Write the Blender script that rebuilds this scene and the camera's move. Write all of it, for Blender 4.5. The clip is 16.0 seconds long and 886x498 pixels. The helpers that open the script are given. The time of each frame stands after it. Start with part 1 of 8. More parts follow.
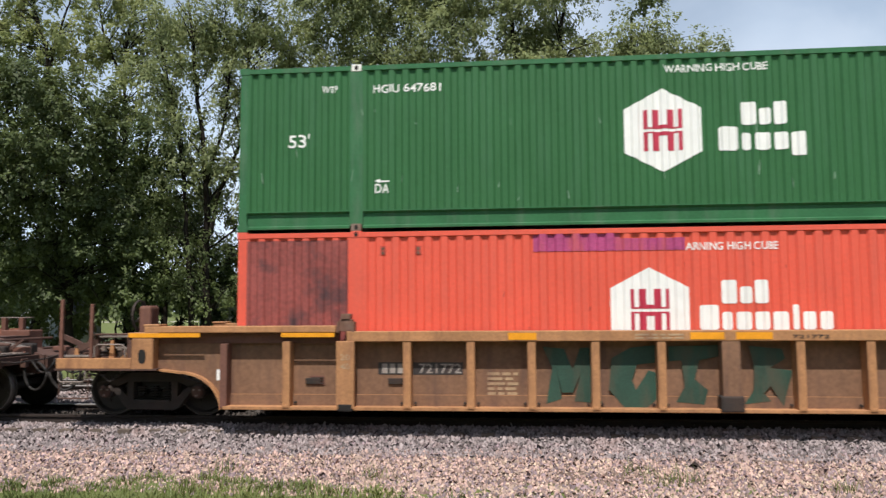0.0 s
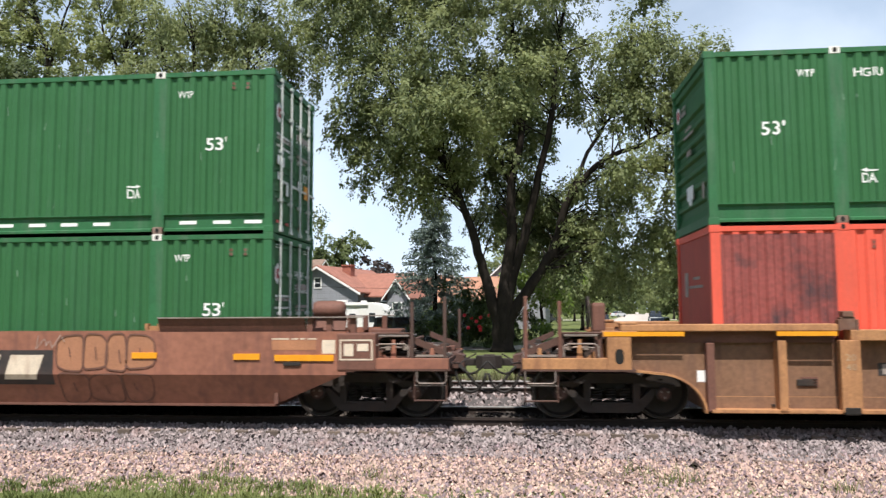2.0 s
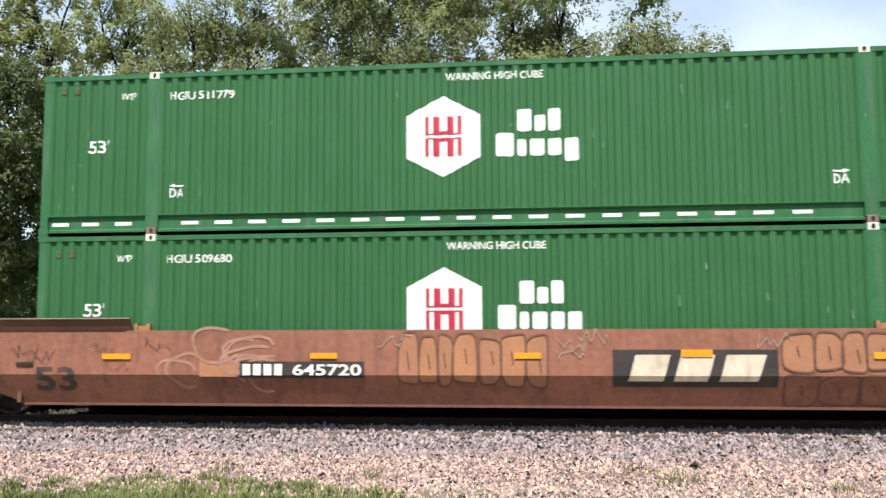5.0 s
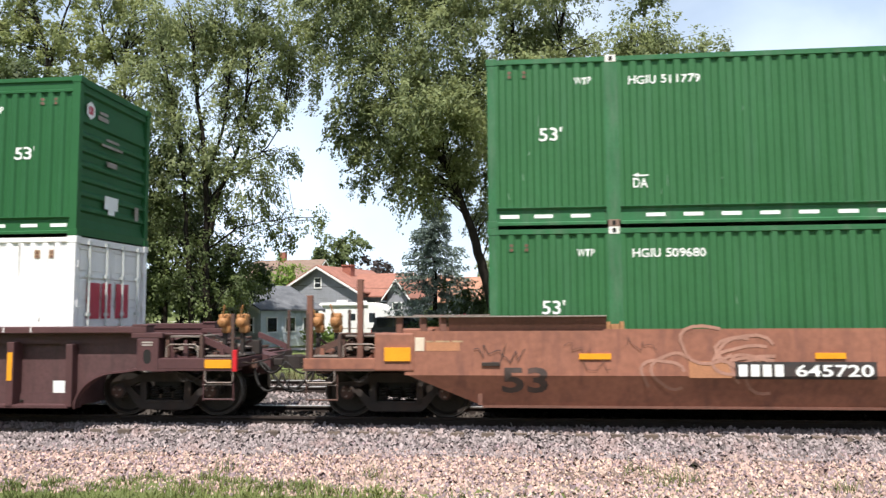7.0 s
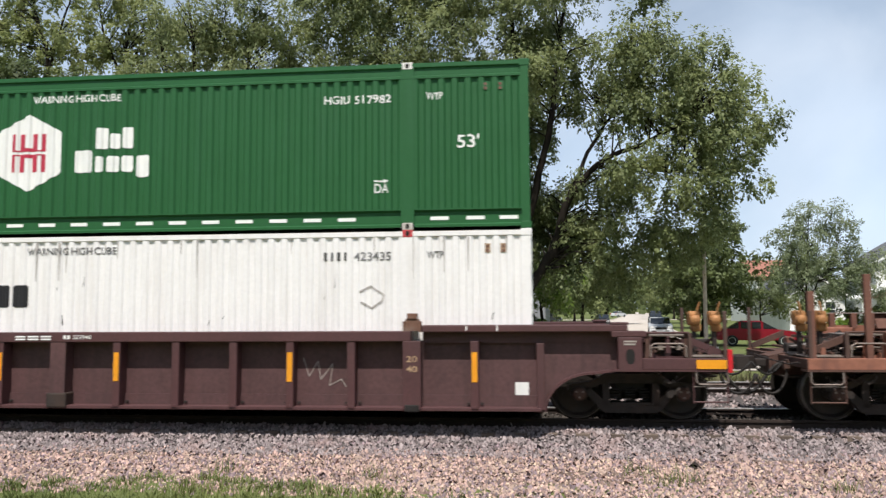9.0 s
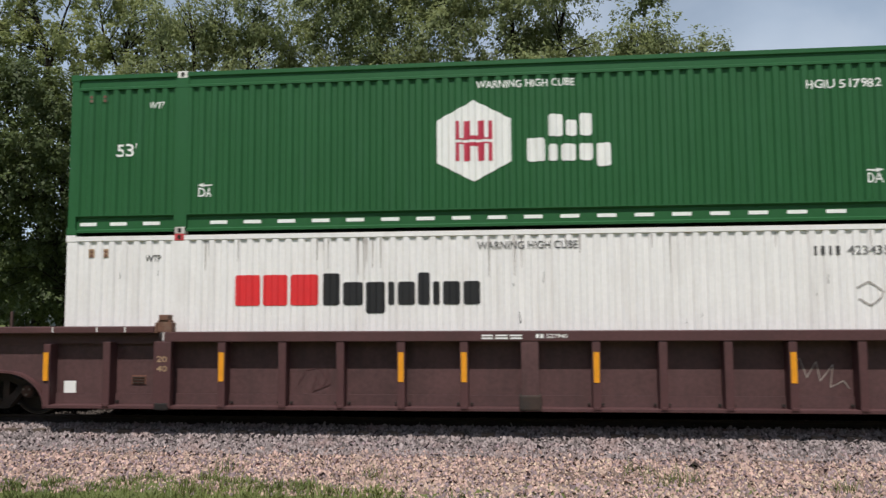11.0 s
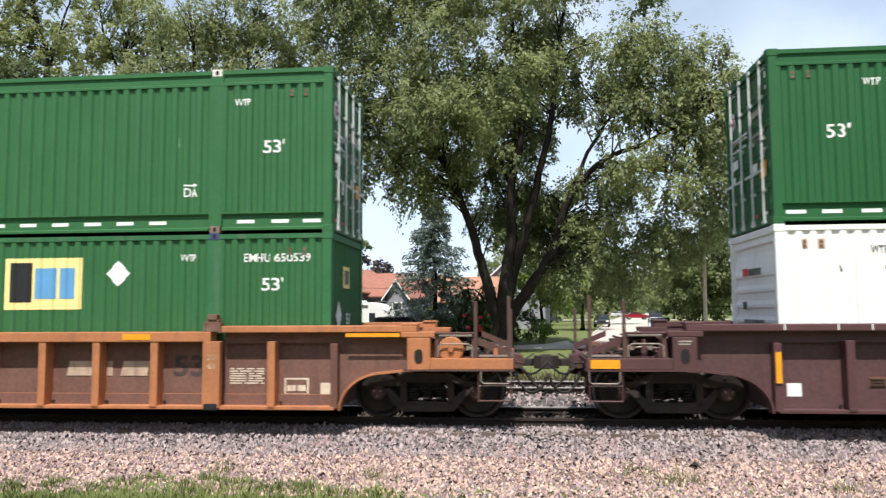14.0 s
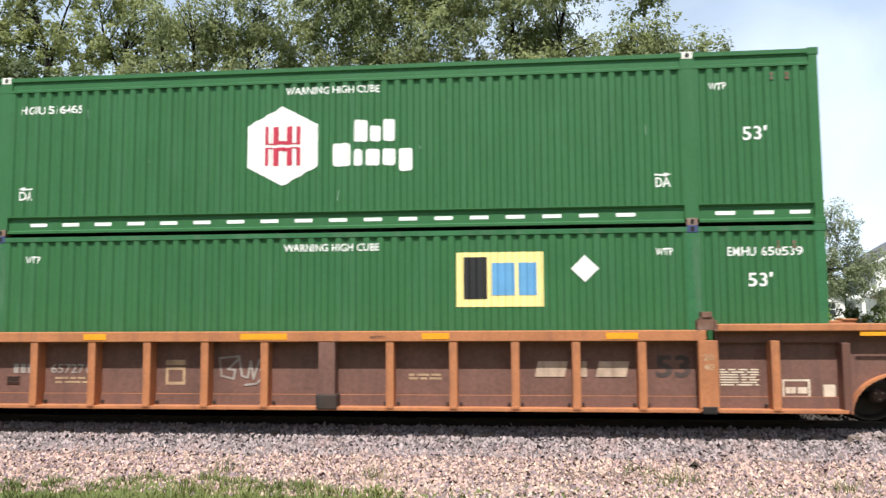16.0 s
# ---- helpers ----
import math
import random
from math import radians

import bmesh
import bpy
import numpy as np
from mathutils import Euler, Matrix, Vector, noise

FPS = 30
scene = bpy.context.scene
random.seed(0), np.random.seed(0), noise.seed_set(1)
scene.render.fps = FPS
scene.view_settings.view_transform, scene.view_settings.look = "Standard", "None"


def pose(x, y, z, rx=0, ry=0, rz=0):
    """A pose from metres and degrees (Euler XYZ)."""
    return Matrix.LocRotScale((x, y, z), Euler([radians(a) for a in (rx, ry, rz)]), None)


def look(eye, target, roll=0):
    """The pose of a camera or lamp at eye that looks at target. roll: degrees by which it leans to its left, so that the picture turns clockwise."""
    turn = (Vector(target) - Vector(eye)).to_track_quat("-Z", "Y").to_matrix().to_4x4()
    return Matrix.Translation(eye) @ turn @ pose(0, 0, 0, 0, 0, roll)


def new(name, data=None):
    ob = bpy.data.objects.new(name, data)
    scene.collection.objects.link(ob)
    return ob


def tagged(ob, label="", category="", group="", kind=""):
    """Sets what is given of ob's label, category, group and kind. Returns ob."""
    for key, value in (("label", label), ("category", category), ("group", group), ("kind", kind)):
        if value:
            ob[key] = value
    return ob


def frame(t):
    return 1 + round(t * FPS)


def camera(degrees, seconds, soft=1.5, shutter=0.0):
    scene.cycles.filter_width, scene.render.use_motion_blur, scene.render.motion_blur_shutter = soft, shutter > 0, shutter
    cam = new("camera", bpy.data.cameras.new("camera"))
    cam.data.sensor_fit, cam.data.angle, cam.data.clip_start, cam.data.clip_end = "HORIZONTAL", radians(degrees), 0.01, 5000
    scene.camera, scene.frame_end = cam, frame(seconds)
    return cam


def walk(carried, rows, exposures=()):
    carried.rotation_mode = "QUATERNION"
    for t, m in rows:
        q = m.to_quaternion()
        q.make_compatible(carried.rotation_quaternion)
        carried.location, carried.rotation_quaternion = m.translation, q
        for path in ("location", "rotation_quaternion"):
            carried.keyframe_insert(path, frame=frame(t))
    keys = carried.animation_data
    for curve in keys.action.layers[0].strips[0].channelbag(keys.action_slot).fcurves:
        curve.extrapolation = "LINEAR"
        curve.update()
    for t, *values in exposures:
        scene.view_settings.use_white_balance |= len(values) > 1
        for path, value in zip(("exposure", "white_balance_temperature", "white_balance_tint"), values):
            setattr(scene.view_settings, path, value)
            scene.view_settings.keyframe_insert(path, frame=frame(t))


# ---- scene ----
SECONDS = 16.0
cam = camera(60.95, SECONDS, 1.38, 0.3)
VIEW = pose(0, 0, 1.85, 94.599, 0, 5.641) @ pose(0, 0, 0, 0, 0, -0.346)
# the clip's camera opens and closes its iris as the train passes
EXPOSURES = [(0, 0.1), (0.5, 0.18), (1.2, 0.23), (2.0, 0.38), (2.6, 0.56), (4.2, 0.59), (6.3, 0.61), (7, 0.57), (8.0, 0.36), (8.5, 0.29), (9.0, 0.11), (9.2, 0.08), (11.3, -0.29), (12.6, -0.23), (13.5, 0.26), (14.5, 0.54), (15.2, 0.62), (16, 0.53)]
walk(cam, [(0, VIEW), (SECONDS, VIEW)], exposures=EXPOSURES)

# ---- light: high summer sun behind the camera, blue sky ----
SUN_EL, SUN_AZ = radians(61.5), radians(180)
world = bpy.data.worlds.new("sky")
scene.world = world
world.use_nodes = True
wn = world.node_tree.nodes
sky = wn.new("ShaderNodeTexSky")
sky.sky_type, sky.sun_disc = "NISHITA", False
sky.sun_elevation, sky.sun_rotation = SUN_EL, SUN_AZ
sky.air_density, sky.dust_density, sky.ozone_density = 1.0, 1.4, 1.0
wn["Background"].inputs["Strength"].default_value = 0.076
# summer haze: thick at the horizon, thin and torn above
wl = world.node_tree.links
way, up = wn.new("ShaderNodeTexCoord"), wn.new("ShaderNodeSeparateXYZ")
cloud, low, torn, both, veil = (wn.new("ShaderNode" + k) for k in ("TexNoise", "MapRange", "MapRange", "Math", "Mix"))
cloud.inputs["Scale"].default_value, cloud.inputs["Detail"].default_value = 3.0, 7
low.inputs["From Max"].default_value, low.inputs["To Min"].default_value, low.inputs["To Max"].default_value = 0.70, 0.95, 0.10
torn.inputs["From Min"].default_value, torn.inputs["From Max"].default_value = 0.3, 0.7
torn.inputs["To Min"].default_value, torn.inputs["To Max"].default_value = 0.7, 1.15
both.operation, both.use_clamp, veil.data_type = "MULTIPLY", True, "RGBA"
veil.inputs["B"].default_value = (9.9, 11.9, 14.6, 1)
wl.new(way.outputs["Generated"], cloud.inputs["Vector"]), wl.new(way.outputs["Generated"], up.inputs[0])
wl.new(up.outputs["Z"], low.inputs["Value"]), wl.new(cloud.outputs["Fac"], torn.inputs["Value"])
wl.new(low.outputs[0], both.inputs[0]), wl.new(torn.outputs[0], both.inputs[1])
wl.new(both.outputs[0], veil.inputs["Factor"]), wl.new(sky.outputs[0], veil.inputs["A"])
# thin white fair-weather clouds
puff, thin, white = (wn.new("ShaderNode" + k) for k in ("TexNoise", "MapRange", "Mix"))
puff.inputs["Scale"].default_value, puff.inputs["Detail"].default_value, puff.inputs["Distortion"].default_value = 4.2, 9, 0.5
thin.inputs["From Min"].default_value, thin.inputs["From Max"].default_value, thin.inputs["To Max"].default_value = 0.47, 0.72, 0.32
white.data_type = "RGBA"
white.inputs["B"].default_value = (12.4, 13.1, 14.3, 1)
wl.new(way.outputs["Generated"], puff.inputs["Vector"]), wl.new(puff.outputs["Fac"], thin.inputs["Value"])
wl.new(thin.outputs[0], white.inputs["Factor"]), wl.new(veil.outputs["Result"], white.inputs["A"])
wl.new(white.outputs["Result"], wn["Background"].inputs["Color"])
sun = new("sun", bpy.data.lights.new("sun", "SUN"))
sun.data.energy, sun.data.angle, sun.data.color = 5.0, radians(0.6), (1.0, 0.948, 0.892)
to_sun = Vector((math.sin(SUN_AZ) * math.cos(SUN_EL), math.cos(SUN_AZ) * math.cos(SUN_EL), math.sin(SUN_EL)))
sun.matrix_world = look(to_sun * 60, (0, 0, 0))

# ---- materials ----


def mat(name, color, rough=0.6, metal=0.0, vary=0.25, scale=3.0, streak=0.0, dirt=None, dirt_amount=0.0,
        bump=0.15, bump_scale=60.0, island=0.0, rand=0.0, spec=0.5, stretch=(1, 1, 1)):
    """A surface with variation at two scales, optional stains of another colour and streaks that run down."""
    m = bpy.data.materials.new(name)
    m.use_nodes = True
    nt = m.node_tree
    n, l = nt.nodes, nt.links
    b = n["Principled BSDF"]
    b.inputs["Roughness"].default_value, b.inputs["Metallic"].default_value = rough, metal
    b.inputs["Specular IOR Level"].default_value = spec
    tc = n.new("ShaderNodeTexCoord")
    mp = n.new("ShaderNodeMapping")
    mp.inputs["Scale"].default_value = stretch
    l.new(tc.outputs["Object"], mp.inputs["Vector"])
    big, fine = n.new("ShaderNodeTexNoise"), n.new("ShaderNodeTexNoise")
    big.inputs["Scale"].default_value, big.inputs["Detail"].default_value = scale, 4
    fine.inputs["Scale"].default_value, fine.inputs["Detail"].default_value = scale * 14, 3
    l.new(mp.outputs[0], big.inputs["Vector"]), l.new(mp.outputs[0], fine.inputs["Vector"])
    add = n.new("ShaderNodeMath")
    add.operation = "ADD"
    l.new(big.outputs["Fac"], add.inputs[0]), l.new(fine.outputs["Fac"], add.inputs[1])
    mr = n.new("ShaderNodeMapRange")
    mr.inputs["From Min"].default_value, mr.inputs["From Max"].default_value = 0.65, 1.35
    mr.inputs["To Min"].default_value, mr.inputs["To Max"].default_value = 1 - vary, 1 + vary
    l.new(add.outputs[0], mr.inputs["Value"])
    hs = n.new("ShaderNodeHueSaturation")
    hs.inputs["Color"].default_value = (*color, 1)
    value = mr.outputs[0]
    for amount, node, out in ((island, "ShaderNodeNewGeometry", "Random Per Island"), (rand, "ShaderNodeObjectInfo", "Random")):
        if amount:
            r = n.new("ShaderNodeMapRange")
            r.inputs["To Min"].default_value, r.inputs["To Max"].default_value = 1 - amount, 1 + amount
            l.new(n.new(node).outputs[out], r.inputs["Value"])
            mul = n.new("ShaderNodeMath")
            mul.operation = "MULTIPLY"
            l.new(value, mul.inputs[0]), l.new(r.outputs[0], mul.inputs[1])
            value = mul.outputs[0]
    l.new(value, hs.inputs["Value"])
    col = hs.outputs[0]
    if dirt and dirt_amount:
        sm = n.new("ShaderNodeMapping")
        sm.inputs["Scale"].default_value = (2.6, 2.6, 0.35) if streak else (1.1, 1.1, 1.1)
        l.new(tc.outputs["Object"], sm.inputs["Vector"])
        st = n.new("ShaderNodeTexNoise")
        st.inputs["Scale"].default_value, st.inputs["Detail"].default_value = 1.7, 8
        st.inputs["Roughness"].default_value = 0.65
        l.new(sm.outputs[0], st.inputs["Vector"])
        ramp = n.new("ShaderNodeMapRange")
        ramp.inputs["From Min"].default_value, ramp.inputs["From Max"].default_value = 0.5, 0.72
        ramp.inputs["To Max"].default_value = dirt_amount
        l.new(st.outputs["Fac"], ramp.inputs["Value"])
        mx = n.new("ShaderNodeMix")
        mx.data_type = "RGBA"
        l.new(ramp.outputs[0], mx.inputs["Factor"]), l.new(col, mx.inputs["A"])
        mx.inputs["B"].default_value = (*dirt, 1)
        col = mx.outputs["Result"]
    l.new(col, b.inputs["Base Color"])
    if bump:
        bt, bp = n.new("ShaderNodeTexNoise"), n.new("ShaderNodeBump")
        bt.inputs["Scale"].default_value, bt.inputs["Detail"].default_value = bump_scale, 3
        bp.inputs["Strength"].default_value, bp.inputs["Distance"].default_value = bump, 0.01
        l.new(mp.outputs[0], bt.inputs["Vector"]), l.new(bt.outputs["Fac"], bp.inputs["Height"])
        l.new(bp.outputs[0], b.inputs["Normal"])
    return m


def leafy(name, dark, light, glow=0.35):
    """Leaves that let part of the light through; each one has its own shade."""
    m = bpy.data.materials.new(name)
    m.use_nodes = True
    n, l = m.node_tree.nodes, m.node_tree.links
    b = n["Principled BSDF"]
    b.inputs["Roughness"].default_value, b.inputs["Specular IOR Level"].default_value = 0.55, 0.3
    mx = n.new("ShaderNodeMix")
    mx.data_type = "RGBA"
    mx.inputs["A"].default_value, mx.inputs["B"].default_value = (*dark, 1), (*light, 1)
    patch, blend = n.new("ShaderNodeTexNoise"), n.new("ShaderNodeMath")
    patch.inputs["Scale"].default_value, patch.inputs["Detail"].default_value = 0.42, 3
    l.new(n.new("ShaderNodeTexCoord").outputs["Object"], patch.inputs["Vector"])
    blend.operation, blend.use_clamp = "MULTIPLY_ADD", True
    blend.inputs[1].default_value = 1.6
    l.new(patch.outputs["Fac"], blend.inputs[0])
    shade = n.new("ShaderNodeMath")
    shade.operation = "MULTIPLY_ADD"
    shade.inputs[1].default_value, shade.inputs[2].default_value = 0.3, -0.5
    l.new(n.new("ShaderNodeNewGeometry").outputs["Random Per Island"], shade.inputs[0])
    l.new(shade.outputs[0], blend.inputs[2])
    l.new(blend.outputs[0], mx.inputs["Factor"])
    l.new(mx.outputs["Result"], b.inputs["Base Color"])
    tr, ms = n.new("ShaderNodeBsdfTranslucent"), n.new("ShaderNodeMixShader")
    gain = n.new("ShaderNodeHueSaturation")
    gain.inputs["Value"].default_value, gain.inputs["Hue"].default_value = 1.5, 0.485
    l.new(mx.outputs["Result"], gain.inputs["Color"]), l.new(gain.outputs[0], tr.inputs["Color"])
    ms.inputs[0].default_value = glow
    l.new(b.outputs[0], ms.inputs[1]), l.new(tr.outputs[0], ms.inputs[2])
    l.new(ms.outputs[0], n["Material Output"].inputs["Surface"])
    return m


def ground_mat():
    """Lawn, gravel and track bed by their place, with ragged borders."""
    m = bpy.data.materials.new("ground")
    m.use_nodes = True
    n, l = m.node_tree.nodes, m.node_tree.links
    b = n["Principled BSDF"]
    b.inputs["Roughness"].default_value, b.inputs["Specular IOR Level"].default_value = 0.95, 0.1
    geo, sep = n.new("ShaderNodeNewGeometry"), n.new("ShaderNodeSeparateXYZ")
    l.new(geo.outputs["Position"], sep.inputs[0])
    ns = n.new("ShaderNodeTexNoise")
    ns.inputs["Scale"].default_value, ns.inputs["Detail"].default_value = 1.3, 6
    l.new(geo.outputs["Position"], ns.inputs["Vector"])
    fine = n.new("ShaderNodeTexNoise")
    fine.inputs["Scale"].default_value, fine.inputs["Detail"].default_value = 28, 4
    l.new(geo.outputs["Position"], fine.inputs["Vector"])
    ma = n.new("ShaderNodeMath")
    ma.operation = "MULTIPLY_ADD"
    ma.inputs[1].default_value, ma.inputs[2].default_value = 1.2, -0.6
    l.new(ns.outputs["Fac"], ma.inputs[0])
    ad = n.new("ShaderNodeMath")
    l.new(sep.outputs["Y"], ad.inputs[0]), l.new(ma.outputs[0], ad.inputs[1])

    def step(at, wide):
        r = n.new("ShaderNodeMapRange")
        r.inputs["From Min"].default_value, r.inputs["From Max"].default_value = at - wide, at + wide
        l.new(ad.outputs[0], r.inputs["Value"])
        return r.outputs[0]

    def mix(f, a, c):
        x = n.new("ShaderNodeMix")
        x.data_type = "RGBA"
        l.new(f, x.inputs["Factor"])
        for s, v in (("A", a), ("B", c)):
            if isinstance(v, tuple):
                x.inputs[s].default_value = (*v, 1)
            else:
                l.new(v, x.inputs[s])
        return x.outputs["Result"]
    grass = mix(fine.outputs["Fac"], (0.07, 0.10, 0.03), (0.19, 0.21, 0.085))
    # pink and grey are darkened to stand for shade in the gaps between stones
    pink = mix(fine.outputs["Fac"], (0.075, 0.055, 0.046), (0.22, 0.16, 0.13))
    grey = mix(fine.outputs["Fac"], (0.05, 0.045, 0.043), (0.14, 0.122, 0.118))
    col = mix(step(10.15, 0.25), grass, pink)
    col = mix(step(12.0, 0.3), col, grey)
    # near track bed: dirt and the train's shade painted as one dark colour
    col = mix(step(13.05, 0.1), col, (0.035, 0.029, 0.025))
    col = mix(step(15.2, 0.2), col, grey)
    col = mix(step(22.5, 0.4), col, grass)
    l.new(col, b.inputs["Base Color"])
    bp = n.new("ShaderNodeBump")
    bp.inputs["Strength"].default_value, bp.inputs["Distance"].default_value = 0.6, 0.03
    l.new(fine.outputs["Fac"], bp.inputs["Height"]), l.new(bp.outputs[0], b.inputs["Normal"])
    return m


def glass_mat(name, color=(0.02, 0.025, 0.03)):
    m = mat(name, color, 0.06, 0, 0.1, 2, bump=0, spec=0.9)
    return m


RUST = (0.10, 0.042, 0.022)
GREEN = mat("green container paint", (0.034, 0.128, 0.047), 0.55, 0, 0.10, 1.2, 1, (0.055, 0.15, 0.075), 0.45, 0.05, 25, spec=0.25)
GREEN_NEW = mat("deep green container paint", (0.020, 0.104, 0.034), 0.55, 0, 0.08, 1.2, 1, (0.035, 0.12, 0.055), 0.35, 0.05, 25, spec=0.28)
GREEN_RAIL = mat("scuffed green paint", (0.034, 0.135, 0.056), 0.5, 0, 0.2, 2, 1, (0.12, 0.17, 0.12), 0.5, 0.1, 40, spec=0.25)
RED = mat("faded red container paint", (0.70, 0.098, 0.058), 0.55, 0, 0.09, 1.3, 1, (0.52, 0.10, 0.07), 0.45, 0.05, 25)
RED_END = mat("weathered red container end paint", (0.42, 0.06, 0.042), 0.6, 0, 0.15, 1.3, 1, (0.26, 0.05, 0.04), 0.5, 0.05, 25)
RED_STAIN = mat("soot stained red paint", (0.25, 0.06, 0.052), 0.75, 0, 0.35, 1.0, 0, (0.05, 0.03, 0.036), 1.0, 0.1, 25)
PURPLE = mat("purple overspray", (0.36, 0.05, 0.16), 0.7, 0, 0.3, 2, 1, (0.55, 0.10, 0.08), 0.9, 0.05, 25)
WHITE_BOX = mat("white container paint", (0.835, 0.82, 0.81), 0.42, 0, 0.05, 1.2, 1, (0.62, 0.58, 0.55), 0.4, 0.05, 25)
WHITE = mat("white marking paint", (0.82, 0.82, 0.80), 0.55, 0, 0.06, 5, 1, (0.55, 0.58, 0.54), 0.3, 0)
MARK_RED = mat("crimson marking paint", (0.46, 0.03, 0.065), 0.5, 0, 0.1, 4, bump=0)
MARK_BLACK = mat("black marking paint", (0.018, 0.018, 0.02), 0.5, 0, 0.1, 4, bump=0)
MARK_BLUE = mat("blue marking paint", (0.12, 0.33, 0.58), 0.5, 0, 0.1, 4, bump=0)
MARK_YELLOW = mat("pale yellow marking panel", (0.86, 0.72, 0.30), 0.5, 0, 0.1, 3, bump=0)
ORANGE = mat("orange reflective tape", (0.78, 0.32, 0.02), 0.35, 0, 0.15, 5, bump=0.03)
TAPE = mat("white reflective tape", (0.85, 0.86, 0.84), 0.3, 0, 0.05, 8, bump=0)
CASTING = mat("cast corner steel", (0.72, 0.70, 0.66), 0.6, 0, 0.15, 9, 0, RUST, 0.6, 0.2, 60)
CASTING_RED = mat("red cast corner", (0.50, 0.05, 0.06), 0.6, 0, 0.15, 9, 0, RUST, 0.6, 0.2, 60)
CASTING_BLUE = mat("blue cast corner", (0.03, 0.05, 0.14), 0.6, 0, 0.15, 9, 0, RUST, 0.5, 0.2, 60)
CASTING_RUST = mat("rusty cast corner", (0.15, 0.075, 0.05), 0.8, 0, 0.3, 9, 0, (0.35, 0.3, 0.26), 0.5, 0.2, 60)
DARK = mat("shadowed hole", (0.01, 0.009, 0.008), 0.9, 0, 0.1, 8, bump=0)
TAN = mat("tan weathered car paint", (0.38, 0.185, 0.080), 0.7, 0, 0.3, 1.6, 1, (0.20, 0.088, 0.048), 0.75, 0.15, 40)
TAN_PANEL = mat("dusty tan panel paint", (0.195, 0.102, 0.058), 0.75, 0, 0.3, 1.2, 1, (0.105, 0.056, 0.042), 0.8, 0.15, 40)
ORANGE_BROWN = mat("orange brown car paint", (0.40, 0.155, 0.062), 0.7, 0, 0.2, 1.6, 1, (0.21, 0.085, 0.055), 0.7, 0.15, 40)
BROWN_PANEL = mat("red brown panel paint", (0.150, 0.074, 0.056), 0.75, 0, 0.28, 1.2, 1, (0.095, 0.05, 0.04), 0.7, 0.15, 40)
MAROON = mat("maroon car paint", (0.078, 0.032, 0.033), 0.6, 0, 0.2, 1.6, 1, (0.062, 0.03, 0.029), 0.7, 0.12, 40)
MAROON_PANEL = mat("dusty maroon panel paint", (0.084, 0.040, 0.040), 0.65, 0, 0.3, 1.2, 1, (0.052, 0.027, 0.026), 0.7, 0.12, 40)
RUSSET = mat("russet car paint", (0.27, 0.110, 0.070), 0.65, 0, 0.26, 0.7, 1, (0.165, 0.070, 0.052), 0.9, 0.1, 30)
RUSSET_DARK = mat("dark russet steel", (0.15, 0.065, 0.045), 0.75, 0, 0.25, 1.5, 1, (0.09, 0.042, 0.03), 0.7, 0.15, 40)
STANCHION = mat("dark weathered post steel", (0.075, 0.042, 0.033), 0.75, 0, 0.25, 3, 1, (0.045, 0.03, 0.025), 0.7, 0.15, 40)
GRIME = mat("grimy brown running gear", (0.028, 0.021, 0.018), 0.75, 0.1, 0.45, 4, 0, (0.075, 0.042, 0.029), 0.6, 0.3, 50)
GRIME_BLACK = mat("greasy black steel", (0.014, 0.012, 0.011), 0.7, 0.2, 0.4, 4, 0, (0.035, 0.026, 0.022), 0.6, 0.3, 50)
WHEEL = mat("wheel steel", (0.024, 0.019, 0.016), 0.6, 0.3, 0.35, 6, 0, (0.06, 0.038, 0.028), 0.6, 0.2, 50)
ROD_DULL = mat("dull bare steel rod", (0.30, 0.25, 0.22), 0.55, 0.3, 0.3, 7, 0, (0.14, 0.08, 0.055), 0.6, 0.1, 60)
TREAD = mat("polished wheel tread", (0.17, 0.155, 0.145), 0.45, 0.6, 0.15, 8, bump=0.05)
RAIL_TOP = mat("polished rail head", (0.70, 0.68, 0.66), 0.4, 0.6, 0.15, 4, bump=0.03)
RAIL = mat("rusty rail steel", (0.032, 0.021, 0.017), 0.8, 0.1, 0.25, 5, 0, (0.022, 0.016, 0.013), 0.7, 0.3, 50)
TIE = mat("weathered tie wood", (0.125, 0.095, 0.075), 0.9, 0, 0.35, 4, 0, (0.06, 0.05, 0.045), 0.6, 0.4, 30, rand=0.3, stretch=(1, 0.15, 1))
ROD = mat("galvanised rod", (0.58, 0.60, 0.58), 0.5, 0.1, 0.15, 9, bump=0.05)
GOLD = mat("rust gold cast brake drum", (0.42, 0.20, 0.075), 0.6, 0.2, 0.3, 7, 0, RUST, 0.6, 0.2, 50)
SIGNAL_RED = mat("red reflector", (0.55, 0.02, 0.03), 0.3, 0, 0.1, 8, bump=0)
GRAF_GREEN = mat("dark green spray paint", (0.022, 0.062, 0.042), 0.65, 0, 0.35, 2.5, 1, (0.085, 0.066, 0.042), 0.85, 0.05, 30)
GRAF_TAN = mat("faded tan spray paint", (0.36, 0.165, 0.09), 0.7, 0, 0.2, 2.0, 1, (0.30, 0.13, 0.075), 0.6, 0.05, 30)
GRAF_GREY = mat("faded grey spray paint", (0.36, 0.30, 0.26), 0.7, 0, 0.3, 3, 0, (0.24, 0.13, 0.09), 0.6, 0.03, 30)
GRAF_DARK = mat("faded dark spray paint", (0.14, 0.065, 0.046), 0.7, 0, 0.3, 3, bump=0)
PRIMER = mat("patch of tan primer", (0.40, 0.18, 0.09), 0.7, 0, 0.2, 3, 1, (0.32, 0.14, 0.08), 0.6, 0.05, 30)
NUMERAL = mat("faded black numeral paint", (0.06, 0.042, 0.037), 0.7, 0, 0.35, 4, 1, (0.14, 0.07, 0.052), 0.7, 0)
